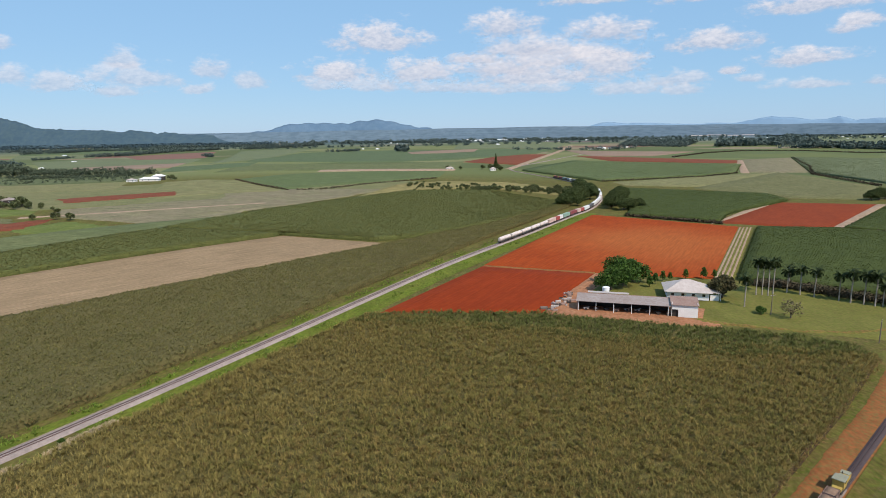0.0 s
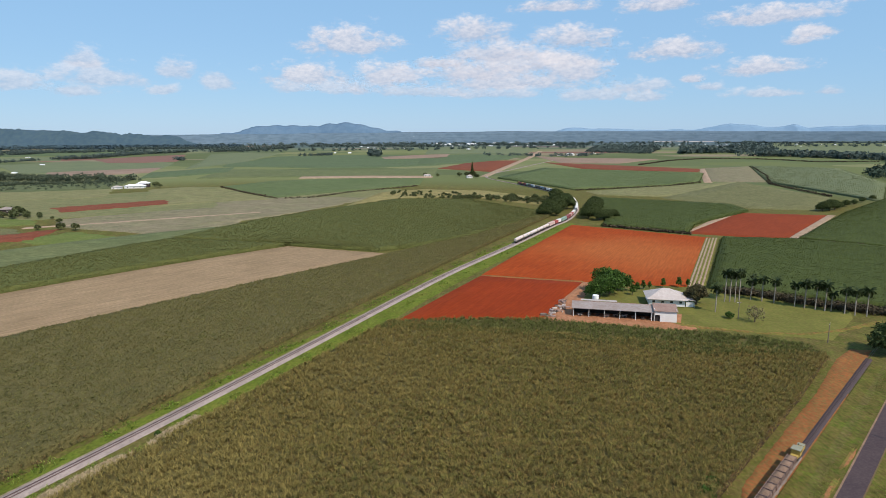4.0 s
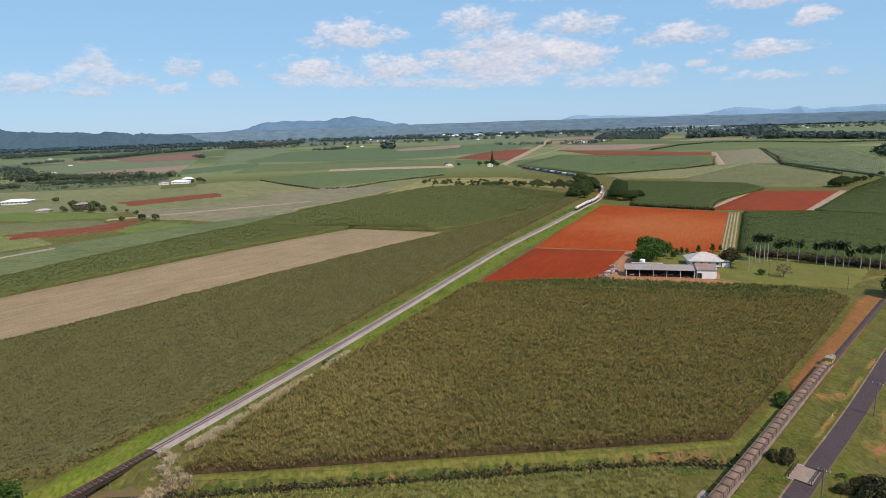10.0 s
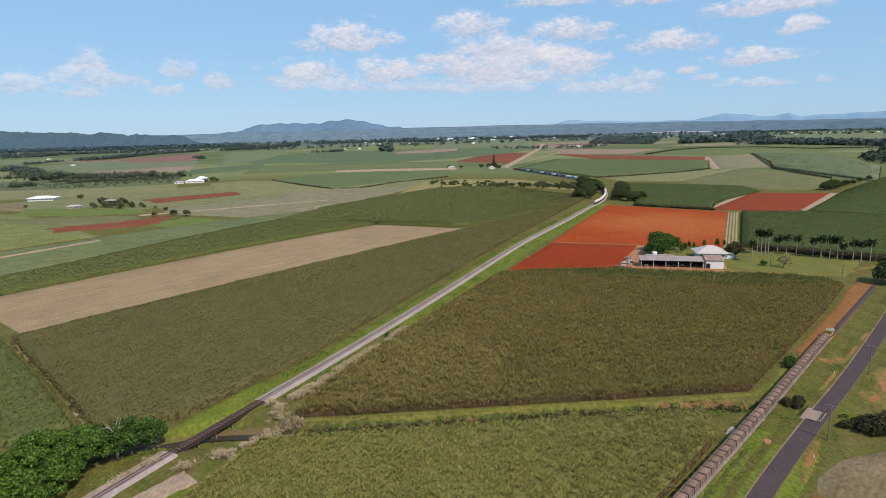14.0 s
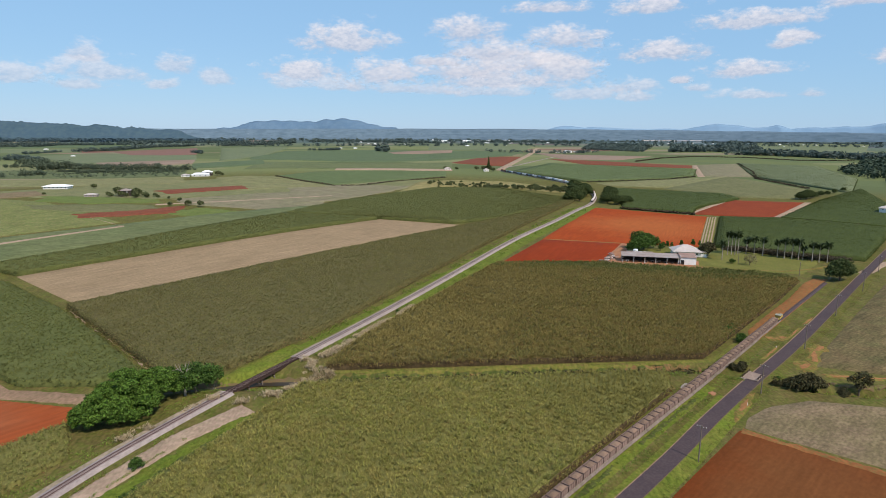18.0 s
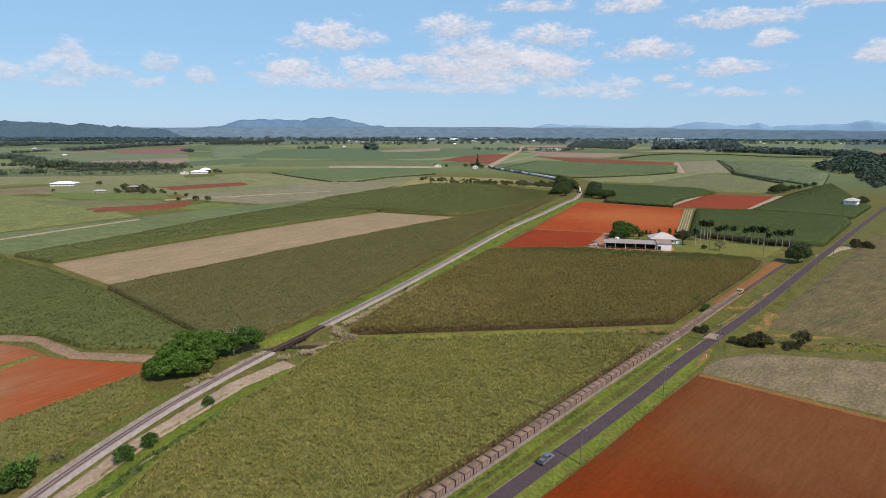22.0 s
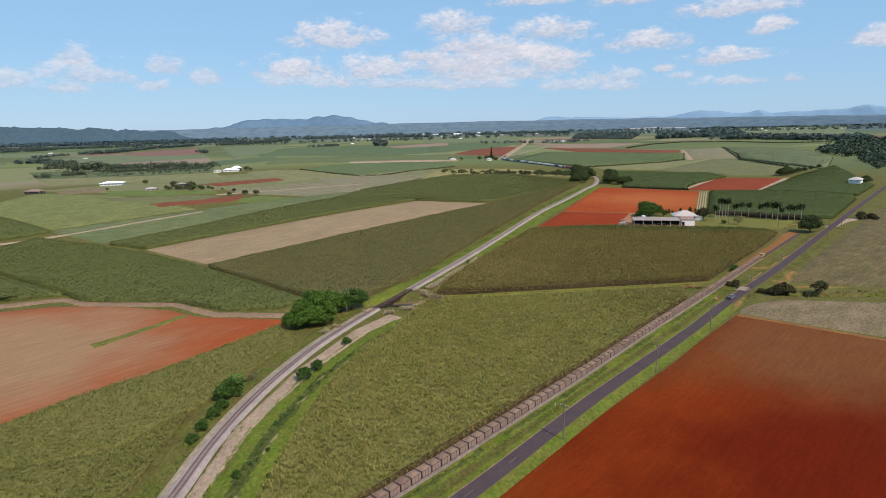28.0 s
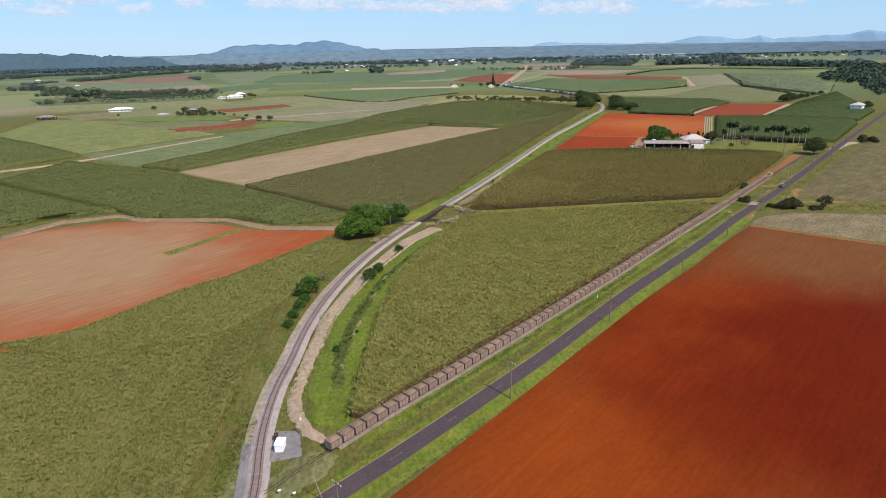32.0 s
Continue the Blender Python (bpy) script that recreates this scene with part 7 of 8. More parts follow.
# ---- bridges ----
ua = (Vector((*BRIDGE_B, 0)) - Vector((*BRIDGE_A, 0))).normalized()
span = (Vector(BRIDGE_B) - Vector(BRIDGE_A)).length
m = Matrix.Translation((BRIDGE_A[0], BRIDGE_A[1], 0)) @ Matrix.Rotation(math.atan2(ua.y, ua.x), 4, "Z")
br = thing("railway_bridge", m, "dark timber railway trestle bridge over the creek", "bridge")
for y in (-1.1, 0.85):
    part("girder", Build().soft(-0.5, span + 0.5, y, y + 0.28, -0.45, 0.38, 0.03), timber_dark, br)
k = 0
while k * 0.44 < span:
    part("bridge_sleeper", Build().soft(k * 0.44, k * 0.44 + 0.27, -1.3, 1.3, 0.39, 0.57, 0.02), timber_dark, br)
    k += 1
for k in range(6):
    x = 1.0 + k * (span - 2) / 5
    pier = part("pier", Build().soft(x - 0.2, x + 0.2, -1.6, 1.6, -0.82, -0.46, 0.03), timber_dark, br)
    for y in (-1.4, 0, 1.4):
        part("pile", Build().tube([(x, y * 1.2, -3.0), (x, y, -0.8)], [0.2, 0.18], 7), timber_grey, pier)
    part("brace", Build().tube([(x + 0.2, -1.6, -2.6), (x + 0.2, 1.5, -0.9)], [0.08, 0.08], 5), timber_grey, pier)
for x in (-0.9, span + 0.5):
    part("abutment", Build().soft(x, x + 0.5, -2.2, 2.2, -1.6, 0.4, 0.04), concrete, br)

a0, a1 = Vector((93.2, 40.6)), Vector((100.0, 47.2))
rd = math.atan2(61, 68)
m = Matrix.Translation((97.2, 45.0, 0)) @ Matrix.Rotation(rd, 4, "Z")
rb = thing("road_bridge", m @ Matrix.Diagonal((0.86, 0.74, 1, 1)), "short pale concrete road bridge over the creek", "bridge")
part("deck", Build().soft(-3.8, 3.8, -3.1, 3.1, -0.3, 0.37, 0.03), deck_mat, rb, "worn pinkish-tan concrete deck")
for y in (-3.0, 2.8):
    rail_g = part("parapet", Build().soft(-3.8, 3.8, y, y + 0.2, 0.95, 1.12, 0.02), timber_dark, rb)
    for x in (-3.7, -1.9, 0, 1.9, 3.7):
        part("post", Build().soft(x - 0.09, x + 0.09, y + 0.02, y + 0.18, 0.3, 1.3, 0.02), timber_dark, rail_g)
for x in (-4.3, 3.8):
    part("abutment", Build().soft(x, x + 0.5, -3.4, 3.4, -2.2, 0.3, 0.03), concrete, rb)
m = Matrix.Translation((87, 49.2, 0)) @ Matrix.Rotation(rd, 4, "Z")
tb = thing("tramway_bridge", m, "low timber bridge of the cane railway", "bridge")
for y in (-0.8, 0.6):
    part("girder", Build().soft(-6, 6, y, y + 0.25, -0.4, 0.1, 0.03), timber_dark, tb)
for x in (-5, -1.7, 1.7, 5):
    part("pile", Build().tube([(x, 0, -2.6), (x, 0, -0.4)], [0.22, 0.2], 6), timber_grey, tb)
part("walkway", Build().soft(-6, 6, -2.3, -1.6, 0.05, 0.15, 0.02), timber_grey, tb)
part("abutment", Build().soft(-6.6, -6.0, -2.6, 2.2, -2, 0.15, 0.02), concrete, tb)

# ---- power poles ----
def pole(m, tall=9.3):
    t = thing("power_pole", m, "weathered wooden power pole with one crossarm", "power pole", "poles along the road")
    part("post", Build().tube([(0, 0, -0.4), (0, 0, tall * 0.6), (0, 0, tall)], [0.17, 0.14, 0.11], 8), timber_grey, t)
    arm = part("crossarm", Build().soft(-1.15, 1.15, -0.07, 0.07, tall - 0.55, tall - 0.4, 0.02), timber_grey, t)
    for x in (-1.05, -0.4, 0.4, 1.05):
        part("insulator", Build().tube([(x, 0, tall - 0.4), (x, 0, tall - 0.2)], [0.06, 0.04], 6), white_paint, arm)
    return t


along_road = math.atan2(0.69, 0.72)
pp = pole(at(20.5, -35.5, along_road + 1.571))
for x, y in ((56, -2), (92.5, 33), (130, 68), (169, 105), (211, 143), (-18, -70), (-53.3, -104), (-88.5, -137.5), (250, 181), (-125, -172)):
    copy_thing(pp, at(x, y, along_road + 1.571))
p2 = pole(at(183, 205, 0.3), 7.5)
copy_thing(p2, at(200.5, 175.5, 0.9))
stay = thing("service_pole", at(-91.5, -131.5), "thin leaning steel pole beside the road", "pole")
part("post", Build().tube([(0, 0, -0.3), (-1.6, 0.8, 5.5)], [0.06, 0.05], 6), palm_bark, stay)
m = at(-97.5, -112, 0.6)
sg = thing("signal_mast", m, "thin grey steel signal mast", "mast")
part("post", Build().tube([(0, 0, -0.2), (0, 0, 4.6)], [0.06, 0.05], 6), palm_bark, sg)
part("lamp_box", Build().soft(-0.18, 0.18, -0.12, 0.12, 4.1, 4.6, 0.03), white_paint, sg)
# signal hut
hut = thing("signal_hut", at(-101.3, -115.2, -0.12, 0.72), "small white metal signal hut on a gravel pad", "hut")
steel_white = surface("white_steel", (0.82, 0.82, 0.83), (0.76, 0.77, 0.79), 1.5, (0.62, 0.61, 0.6), 0.3, 0.2, 0.45, 0.05)
part("wall", Build().soft(-1.1, 1.1, -1.7, 1.7, 0.15, 2.45, 0.03), steel_white, hut)
part("roof", Build().soft(-1.3, 1.3, -1.9, 1.9, 2.45, 2.6, 0.05), steel_white, hut)
part("door", Build().soft(-1.13, -1.09, -0.5, 0.4, 0.2, 2.2, 0.01), palm_bark, hut)
part("base", Build().soft(-1.2, 1.2, -1.8, 1.8, -0.1, 0.16, 0.02), concrete, hut)
cab_box = thing("relay_cabinet", at(-102.6, -112.2, 0), "small dark relay cabinet", "cabinet")
part("body", Build().soft(-0.35, 0.35, -0.5, 0.5, 0, 1.5, 0.04), timber_dark, cab_box)
for x, y in ((-99.5, -128.5), (-96.8, -129.5)):
    sb = thing("crossing_sign", at(x, y, 0.4, 0.6), "small white sign on a post", "sign")
    part("post", Build().tube([(0, 0, -0.2), (0, 0, 2.4)], [0.04, 0.04], 5), palm_bark, sb)
    part("panel", Build().soft(-0.45, 0.45, -0.03, 0.03, 1.7, 2.4, 0.02), white_paint, sb)
guide = thing("guide_post", at(-15.2, -52.7), "short white roadside guide post", "post", "guide posts")
part("post", Build().soft(-0.07, 0.07, -0.03, 0.03, 0, 1.1, 0.02), white_paint, guide)
for x, y in ((84, 25.5), (120, 69)):
    copy_thing(guide, at(x, y, 0.4))
# damp ditch beside the cane line
for a, b in (((-76, -102.5), (-40, -70)), ((-34, -64.5), (6, -27.3)), ((16, -17.7), (34, -0.5)), ((44, 9), (70, 33))):
    q = part_of(TRAM, *a, *b)
    patch("ditch", offset(q, 2.2), offset(q, 3.1), ditch_grass, 0.15, 0.9, "dark rank grass in the ditch beside the cane line", "grass", 0.28)
# centre line
paint = surface("worn_line", (0.20, 0.17, 0.17), (0.13, 0.105, 0.11), 3, (0.08, 0.06, 0.062), 0.4, 0.6, 0.85, 0.0)
for i in range(0, 110):
    s0 = 40 + i * 16.0
    acc = np.r_[0, np.cumsum(np.linalg.norm(np.diff(ROAD, axis=0), axis=1))]
    if s0 + 3 > acc[-1]:
        break
    a = [np.interp(s0, acc, ROAD[:, k]) for k in (0, 1)]
    b = [np.interp(s0 + 3, acc, ROAD[:, k]) for k in (0, 1)]
    if a[0] > -15:
        break
    d = Vector((b[0] - a[0], b[1] - a[1], 0)).normalized() * 0.06
    z = 0.306 + float(rise(np.array([a[0]]), np.array([a[1]]))[0])
    mk = new("lane_mark", Build().slab([(a[0] - d.y, a[1] + d.x, z), (a[0] + d.y, a[1] - d.x, z), (b[0] + d.y, b[1] - d.x, z), (b[0] - d.y, b[1] + d.x, z)], 0.004).mesh("lane_mark", paint))
    tagged(mk, "worn white centre line dash", "road marking", "", "structure")

# ---- farm ----
iron_old = surface("weathered_iron", (0.36, 0.315, 0.295), (0.29, 0.235, 0.21), 5, (0.24, 0.15, 0.115), 1.0, 0.5, 0.55, 0.4, rows=0.35, row_depth=0.03, metal=0.2)
iron_rust = surface("rusty_iron", (0.30, 0.19, 0.15), (0.24, 0.14, 0.11), 4, (0.34, 0.27, 0.24), 0.8, 0.5, 0.65, 0.4, rows=0.35, row_depth=0.03, metal=0.2)
iron_white = surface("pale_roof_iron", (0.52, 0.46, 0.43), (0.44, 0.38, 0.35), 4, (0.34, 0.25, 0.21), 1.0, 0.3, 0.5, 0.3, rows=0.35, row_depth=0.03, metal=0.1)
wall_white = surface("white_weatherboard", (0.76, 0.75, 0.74), (0.68, 0.67, 0.66), 3, (0.56, 0.53, 0.5), 0.5, 0.3, 0.7, 0.1)
dark_in = surface("dark_boards", (0.06, 0.05, 0.045), (0.045, 0.038, 0.035), 2, (0.09, 0.075, 0.065), 0.4, 0.4, 0.9, 0.2)
pane = surface("window_glass", (0.03, 0.035, 0.04), (0.025, 0.03, 0.035), 2, None, 0.5, 0.3, 0.08, 0.0, spec=0.6)

SHED = at(116.5, 213.2, math.atan2(-10.6, 37.8))
shed = thing("machinery_shed", SHED, "long open-fronted farm shed with a weathered iron roof", "shed")
roof = part("roof", Build().slab([(-0.6, -0.8, 3.75), (32.5, -0.8, 3.75), (32.5, 6.6, 4.95), (-0.6, 6.6, 4.95)], 0.12), iron_old, shed)
part("ridge_cap", Build().tube([(-0.6, 6.6, 4.95), (32.5, 6.6, 4.95)], [0.12, 0.12], 6), iron_rust, roof)
part("back_wall", Build().box(-0.2, 32.2, 6.35, 6.5, 0, 4.8), dark_in, shed)
part("end_wall", Build().add([(-0.2, 0.2, 0), (-0.2, 6.3, 0), (-0.2, 6.3, 4.75), (-0.2, 0.2, 3.78), (-0.05, 0.2, 0), (-0.05, 6.3, 0), (-0.05, 6.3, 4.75), (-0.05, 0.2, 3.78)], [(0, 3, 2, 1), (4, 5, 6, 7), (0, 4, 7, 3), (1, 2, 6, 5), (0, 1, 5, 4), (3, 7, 6, 2)]), iron_rust, shed)
for k in range(6):
    part("post", Build().tube([(0.3 + k * 6.2, -0.3, 0), (0.3 + k * 6.2, -0.3, 3.7)], [0.12, 0.10], 6), white_paint, shed)
for k in range(5):
    part("partition", Build().box(6.5 + k * 6.2, 6.62 + k * 6.2, 2.8, 6.3, 0, 4.1), dark_in, shed)
lean = thing("lean_to", at(120, 221.5, math.atan2(-10.6, 37.8)), "pale iron lean-to roof behind the shed", "shed")
part("roof", Build().slab([(2, -1.5, 5.05), (17, -1.5, 5.05), (17, 3.6, 4.3), (2, 3.6, 4.3)], 0.1), iron_white, lean)
for x in (2.4, 9.5, 16.6):
    part("post", Build().tube([(x, 3.3, 0), (x, 3.3, 4.26)], [0.1, 0.1], 6), timber_grey, lean)
barn = thing("storage_shed", SHED @ Matrix.Translation((32.4, -0.6, 0)), "two-storey shed with white iron walls and a rusty roof", "shed")
part("wall", Build().box(2.2, 8.6, 0, 0.15, 0.0, 4.3).box(0, 2.2, 0, 0.15, 2.7, 4.3).box(0, 0.15, 0.15, 7, 0, 4.9).box(8.45, 8.6, 0.15, 7, 0, 4.9).box(0.15, 8.45, 6.85, 7, 0, 5.2), wall_white, barn, "white corrugated wall")
part("roof", Build().slab([(-0.4, -0.5, 4.5), (9.0, -0.5, 4.5), (9.0, 7.5, 5.7), (-0.4, 7.5, 5.7)], 0.12), iron_rust, barn, "rust-brown iron roof")
part("door", Build().box(0.25, 2.1, 0.7, 0.8, 0, 2.65), dark_in, barn)
tank = thing("water_tank", at(131.5, 231.5, 0.3, 0.75), "round white water tank on a low stand", "tank")
part("stand", Build().soft(-1.6, 1.6, -1.6, 1.6, 0, 2.6, 0.05), timber_grey, tank)
part("drum", Build().tube([(0, 0, 2.6), (0, 0, 2.7), (0, 0, 4.9), (0, 0, 5.05)], [1.75, 1.85, 1.85, 1.7], 20), steel_white, tank)


def hip_house(name, label, m, w, d, wall_z, base_z, rise_z, walls, roof_mat, eave=0.7, win=4):
    h = thing(name, m, label, "house")
    part("wall", Build().box(-w / 2, w / 2, -d / 2, -d / 2 + 0.2, base_z, wall_z).box(-w / 2, w / 2, d / 2 - 0.2, d / 2, base_z, wall_z).box(-w / 2, -w / 2 + 0.2, -d / 2 + 0.2, d / 2 - 0.2, base_z, wall_z).box(w / 2 - 0.2, w / 2, -d / 2 + 0.2, d / 2 - 0.2, base_z, wall_z).box(-w / 2 + 0.2, w / 2 - 0.2, -d / 2 + 0.2, d / 2 - 0.2, base_z, base_z + 0.15), walls, h)
    e, r = eave, max(0.3, (w - d) / 2)
    x0, x1, y0, y1, z0, z1 = -w / 2 - e, w / 2 + e, -d / 2 - e, d / 2 + e, wall_z - 0.05, wall_z + rise_z
    v = [(x0, y0, z0), (x1, y0, z0), (x1, y1, z0), (x0, y1, z0), (-r, 0, z1), (r, 0, z1), (x0, y0, z0 - 0.14), (x1, y0, z0 - 0.14), (x1, y1, z0 - 0.14), (x0, y1, z0 - 0.14)]
    rf = part("roof", Build().add(v, [(0, 1, 5, 4), (1, 2, 5), (2, 3, 4, 5), (3, 0, 4), (0, 6, 7, 1), (1, 7, 8, 2), (2, 8, 9, 3), (3, 9, 6, 0), (9, 8, 7, 6)]), roof_mat, h)
    part("ridge_cap", Build().tube([(-r, 0, z1), (r, 0, z1)], [0.1, 0.1], 6), roof_mat, rf)
    for k in range(win):
        x = -w / 2 + w * (k + 0.5) / win
        zc = (max(base_z, wall_z - 2.6) + wall_z) / 2
        wf = part("window", Build().box(x - 0.65, x + 0.65, -d / 2 - 0.06, -d / 2 - 0.01, zc - 0.6, zc + 0.6), white_paint, h)
        part("pane", Build().box(x - 0.55, x + 0.55, -d / 2 - 0.08, -d / 2 - 0.065, zc - 0.5, zc + 0.5), pane, wf)
    for s in (-1, 1):
        for k in (-0.25, 0.25):
            y = k * d
            zc = (max(base_z, wall_z - 2.6) + wall_z) / 2
            wf = part("window", Build().box(s * w / 2 - 0.04 if s < 0 else w / 2 + 0.01, s * w / 2 - 0.01 if s < 0 else w / 2 + 0.05, y - 0.6, y + 0.6, zc - 0.55, zc + 0.55), white_paint, h)
            part("pane", Build().box(*((-w / 2 - 0.07, -w / 2 - 0.05) if s < 0 else (w / 2 + 0.06, w / 2 + 0.08)), y - 0.5, y + 0.5, zc - 0.45, zc + 0.45), pane, wf)
    if base_z > 0.3:
        for x in (-w / 2 + 0.3, -w / 6, w / 6, w / 2 - 0.3):
            for y in (-d / 2 + 0.3, d / 2 - 0.3):
                part("stump", Build().tube([(x, y, -0.2), (x, y, base_z)], [0.14, 0.14], 6), timber_grey, h)
    return h


house = hip_house("farmhouse", "white weatherboard farmhouse with a pale hipped iron roof", at(162.5, 229.5, -0.25), 15, 12, 3.7, 0.5, 3.4, wall_white, iron_white, 1.2)
part("veranda_roof", Build().slab([(7.6, -5.0, 3.7), (12.2, -5.0, 3.0), (12.2, 4.0, 3.0), (7.6, 4.0, 3.7)], 0.1), iron_white, house)
for y in (-4.6, 0, 3.6):
    part("veranda_post", Build().tube([(11.8, y, 0), (11.8, y, 3.0)], [0.1, 0.1], 6), white_paint, house)
part("veranda_wall", Build().box(8.2, 11.4, -4.4, -4.25, 0, 2.4), wall_white, house)
hip_house("roadside_house", "two-storey white house with a pale roof beside the road", at(446, 410, 0.75), 17, 11, 6.0, 0.0, 2.4, wall_white, iron_white, 0.9, 5)
hip_house("far_white_house", "large white house with a wide pale roof", at(-382, 545, 0.1), 24, 13, 3.0, 0.0, 1.9, wall_white, steel_white, 1.2, 6)
hip_house("far_white_shed", "white farm shed with a pale roof in the pasture", at(-289, 722, 0.1), 22, 9, 2.8, 0.0, 2.0, wall_white, steel_white, 0.8, 3)
hip_house("far_barn", "dark-walled farm barn with a white roof", at(-284, 734, 0.1), 13, 8, 5.0, 0.0, 2.4, dark_in, steel_white, 0.6, 2)
hip_house("far_annex", "low pale farm annex", at(-306, 712, 0.1), 10, 8, 2.6, 0.0, 1.4, wall_white, iron_white, 0.5, 2)
hip_house("dark_house", "small dark-roofed shed in the paddock", at(-427, 467, -0.3), 17, 9, 3.0, 0.0, 2.0, dark_in, iron_rust, 0.5, 2)
hip_house("farm_cottage", "low pale-roofed farm cottage among trees", at(-308, 464, 0.1), 11, 6, 2.4, 0.0, 1.0, iron_old, iron_white, 0.4, 2)
hip_house("farm_cottage", "dark-roofed house among trees", at(-281, 474, 0.2), 11, 8, 5.4, 0.0, 1.6, dark_in, iron_old, 0.6, 2)
hip_house("pine_house", "small white house under a pine", at(143, 994, 0.1), 9, 8, 3.4, 0.0, 2.4, wall_white, iron_white, 0.5, 2)
hip_house("lane_house", "small white house by the lane", at(72, 1012, 0.1), 12, 7, 3.0, 0.0, 1.8, wall_white, iron_white, 0.5, 2)
rng = np.random.RandomState(5)
far_house = hip_house("far_house", "distant small white farm building", at(560, 1950, 0.2), 26, 14, 5, 0.0, 3.0, wall_white, steel_white, 0.6, 2)
tagged(far_house, group="distant buildings")
for x, y, s in ((600, 1990, 0.8), (520, 1930, 0.7), (640, 2040, 0.9), (680, 2090, 0.7), (-640, 1050, 0.5), (-860, 1500, 0.6), (-455, 868, 0.35), (-200, 2330, 0.8), (-260, 2360, 0.6), (-1250, 2080, 0.8), (-1700, 2700, 0.9), (900, 2240, 0.8)):
    copy_thing(far_house, at(x, y, 0.3 * rng.rand(), 0.66 * s))
for k in range(46):
    x, y = rng.normal(560, 190), rng.normal(3950, 190)
    copy_thing(far_house, at(x, y, rng.rand(), 0.4 + 0.6 * rng.rand()))
for k in range(36):
    x, y = -400 + rng.rand() * 3000, 2700 + rng.rand() * 900
    copy_thing(far_house, at(x, y, rng.rand(), 0.3 + 0.4 * rng.rand()))
fac = thing("factory", at(1840, 3930, -0.45, 1.7), "long row of low white factory halls far off", "building")
for x0, x1, z1 in ((-118, -62, 5.0), (-58, 4, 6.2), (12, 52, 4.4), (60, 112, 5.4)):
    part("wall", Build().box(x0, x1, -18, 18, 0, z1), wall_white, fac)
    part("roof", Build().slab([(x0 - 1, -20, z1 + 0.3), (x1 + 1, -20, z1 + 0.3), (x1 + 1, 20, z1 + 2.2), (x0 - 1, 20, z1 + 2.2)], 0.3), iron_white, fac)

# farm clutter along the yard's edge
rng = np.random.RandomState(8)
junk_mats = [iron_white, iron_rust, timber_grey, iron_old, dark_in]
for k in range(26):
    u = rng.rand()
    x, y = 107 + 13 * u + rng.normal(0, 1.2), 212 + 26 * u + rng.normal(0, 1.2)
    ob = thing("scrap_heap", at(x, y, rng.rand() * 6), "heap of pale scrap metal and timber in the yard", "scrap", "yard clutter")
    s = 0.5 + rng.rand() * 0.9
    part("sheet", Build().soft(-s, s, -0.5 * s, 0.5 * s, 0, 0.5 + 0.5 * rng.rand(), 0.08), junk_mats[k % 5], ob)
    part("offcut", Build().tube([(-s, 0.2, 0.6), (s, -0.3, 0.95)], [0.12, 0.12], 5), junk_mats[(k + 2) % 5], ob)
for k in range(9):
    x = 3 + k * 3.6
    ob = thing("farm_implement", SHED @ Matrix.Translation((x, 0.6 + 2.2 * rng.rand(), 0)), "old farm implement stored under the shed", "implement", "stored implements")
    part("frame", Build().soft(-0.9, 0.9, -0.6, 0.6, 0.5, 0.9, 0.05).tube([(-1.2, 0, 0.7), (1.3, 0, 1.4)], [0.09, 0.07], 5), junk_mats[(k * 2) % 5], ob)
    for y in (-0.7, 0.7):
        part("wheel", Build().tube([(0, y - 0.1, 0.45), (0, y + 0.1, 0.45)], [0.45, 0.45], 10), dark_in, ob)
worn = surface("worn_ground", (0.165, 0.140, 0.075), (0.118, 0.116, 0.042), 3, (0.088, 0.098, 0.028), 0.8, 0.6, 0.95, 0.6, mottle=0.3)
patch("worn_ground", [(-103, -126), (-99.5, -119.8), (-95, -116.6)], [(-99, -130), (-92, -124), (-90, -118.5)], worn, 0.1, 0.8, "worn pale ground with sparse grass by the siding", "ground", 0.15)
patch("weedy_gravel", [(-108.2, -108), (-109.5, -122), (-111, -150)], [(-106.6, -106), (-107.3, -122), (-107.5, -150)], worn, 0.15, 0.8, "weedy gravel strip beside the railway", "ground", 0.15)


# ---- cane train ----
def along_path(path, s, side=0.0, z=0.0):
    acc = np.r_[0, np.cumsum(np.linalg.norm(np.diff(path, axis=0), axis=1))]
    p = [float(np.interp(s, acc, path[:, k])) for k in (0, 1)]
    q = [float(np.interp(s + 1.0, acc, path[:, k])) for k in (0, 1)]
    t = Vector((q[0] - p[0], q[1] - p[1], 0)).normalized()
    g = float(rise(np.array([p[0]]), np.array([p[1]]))[0])
    return Matrix.Translation((p[0] + side * t.y, p[1] - side * t.x, g + z)) @ Matrix.Rotation(math.atan2(t.y, t.x), 4, "Z")


def nearest(path, x, y):
    acc = np.r_[0, np.cumsum(np.linalg.norm(np.diff(path, axis=0), axis=1))]
    return float(acc[((path - (x, y)) ** 2).sum(1).argmin()])


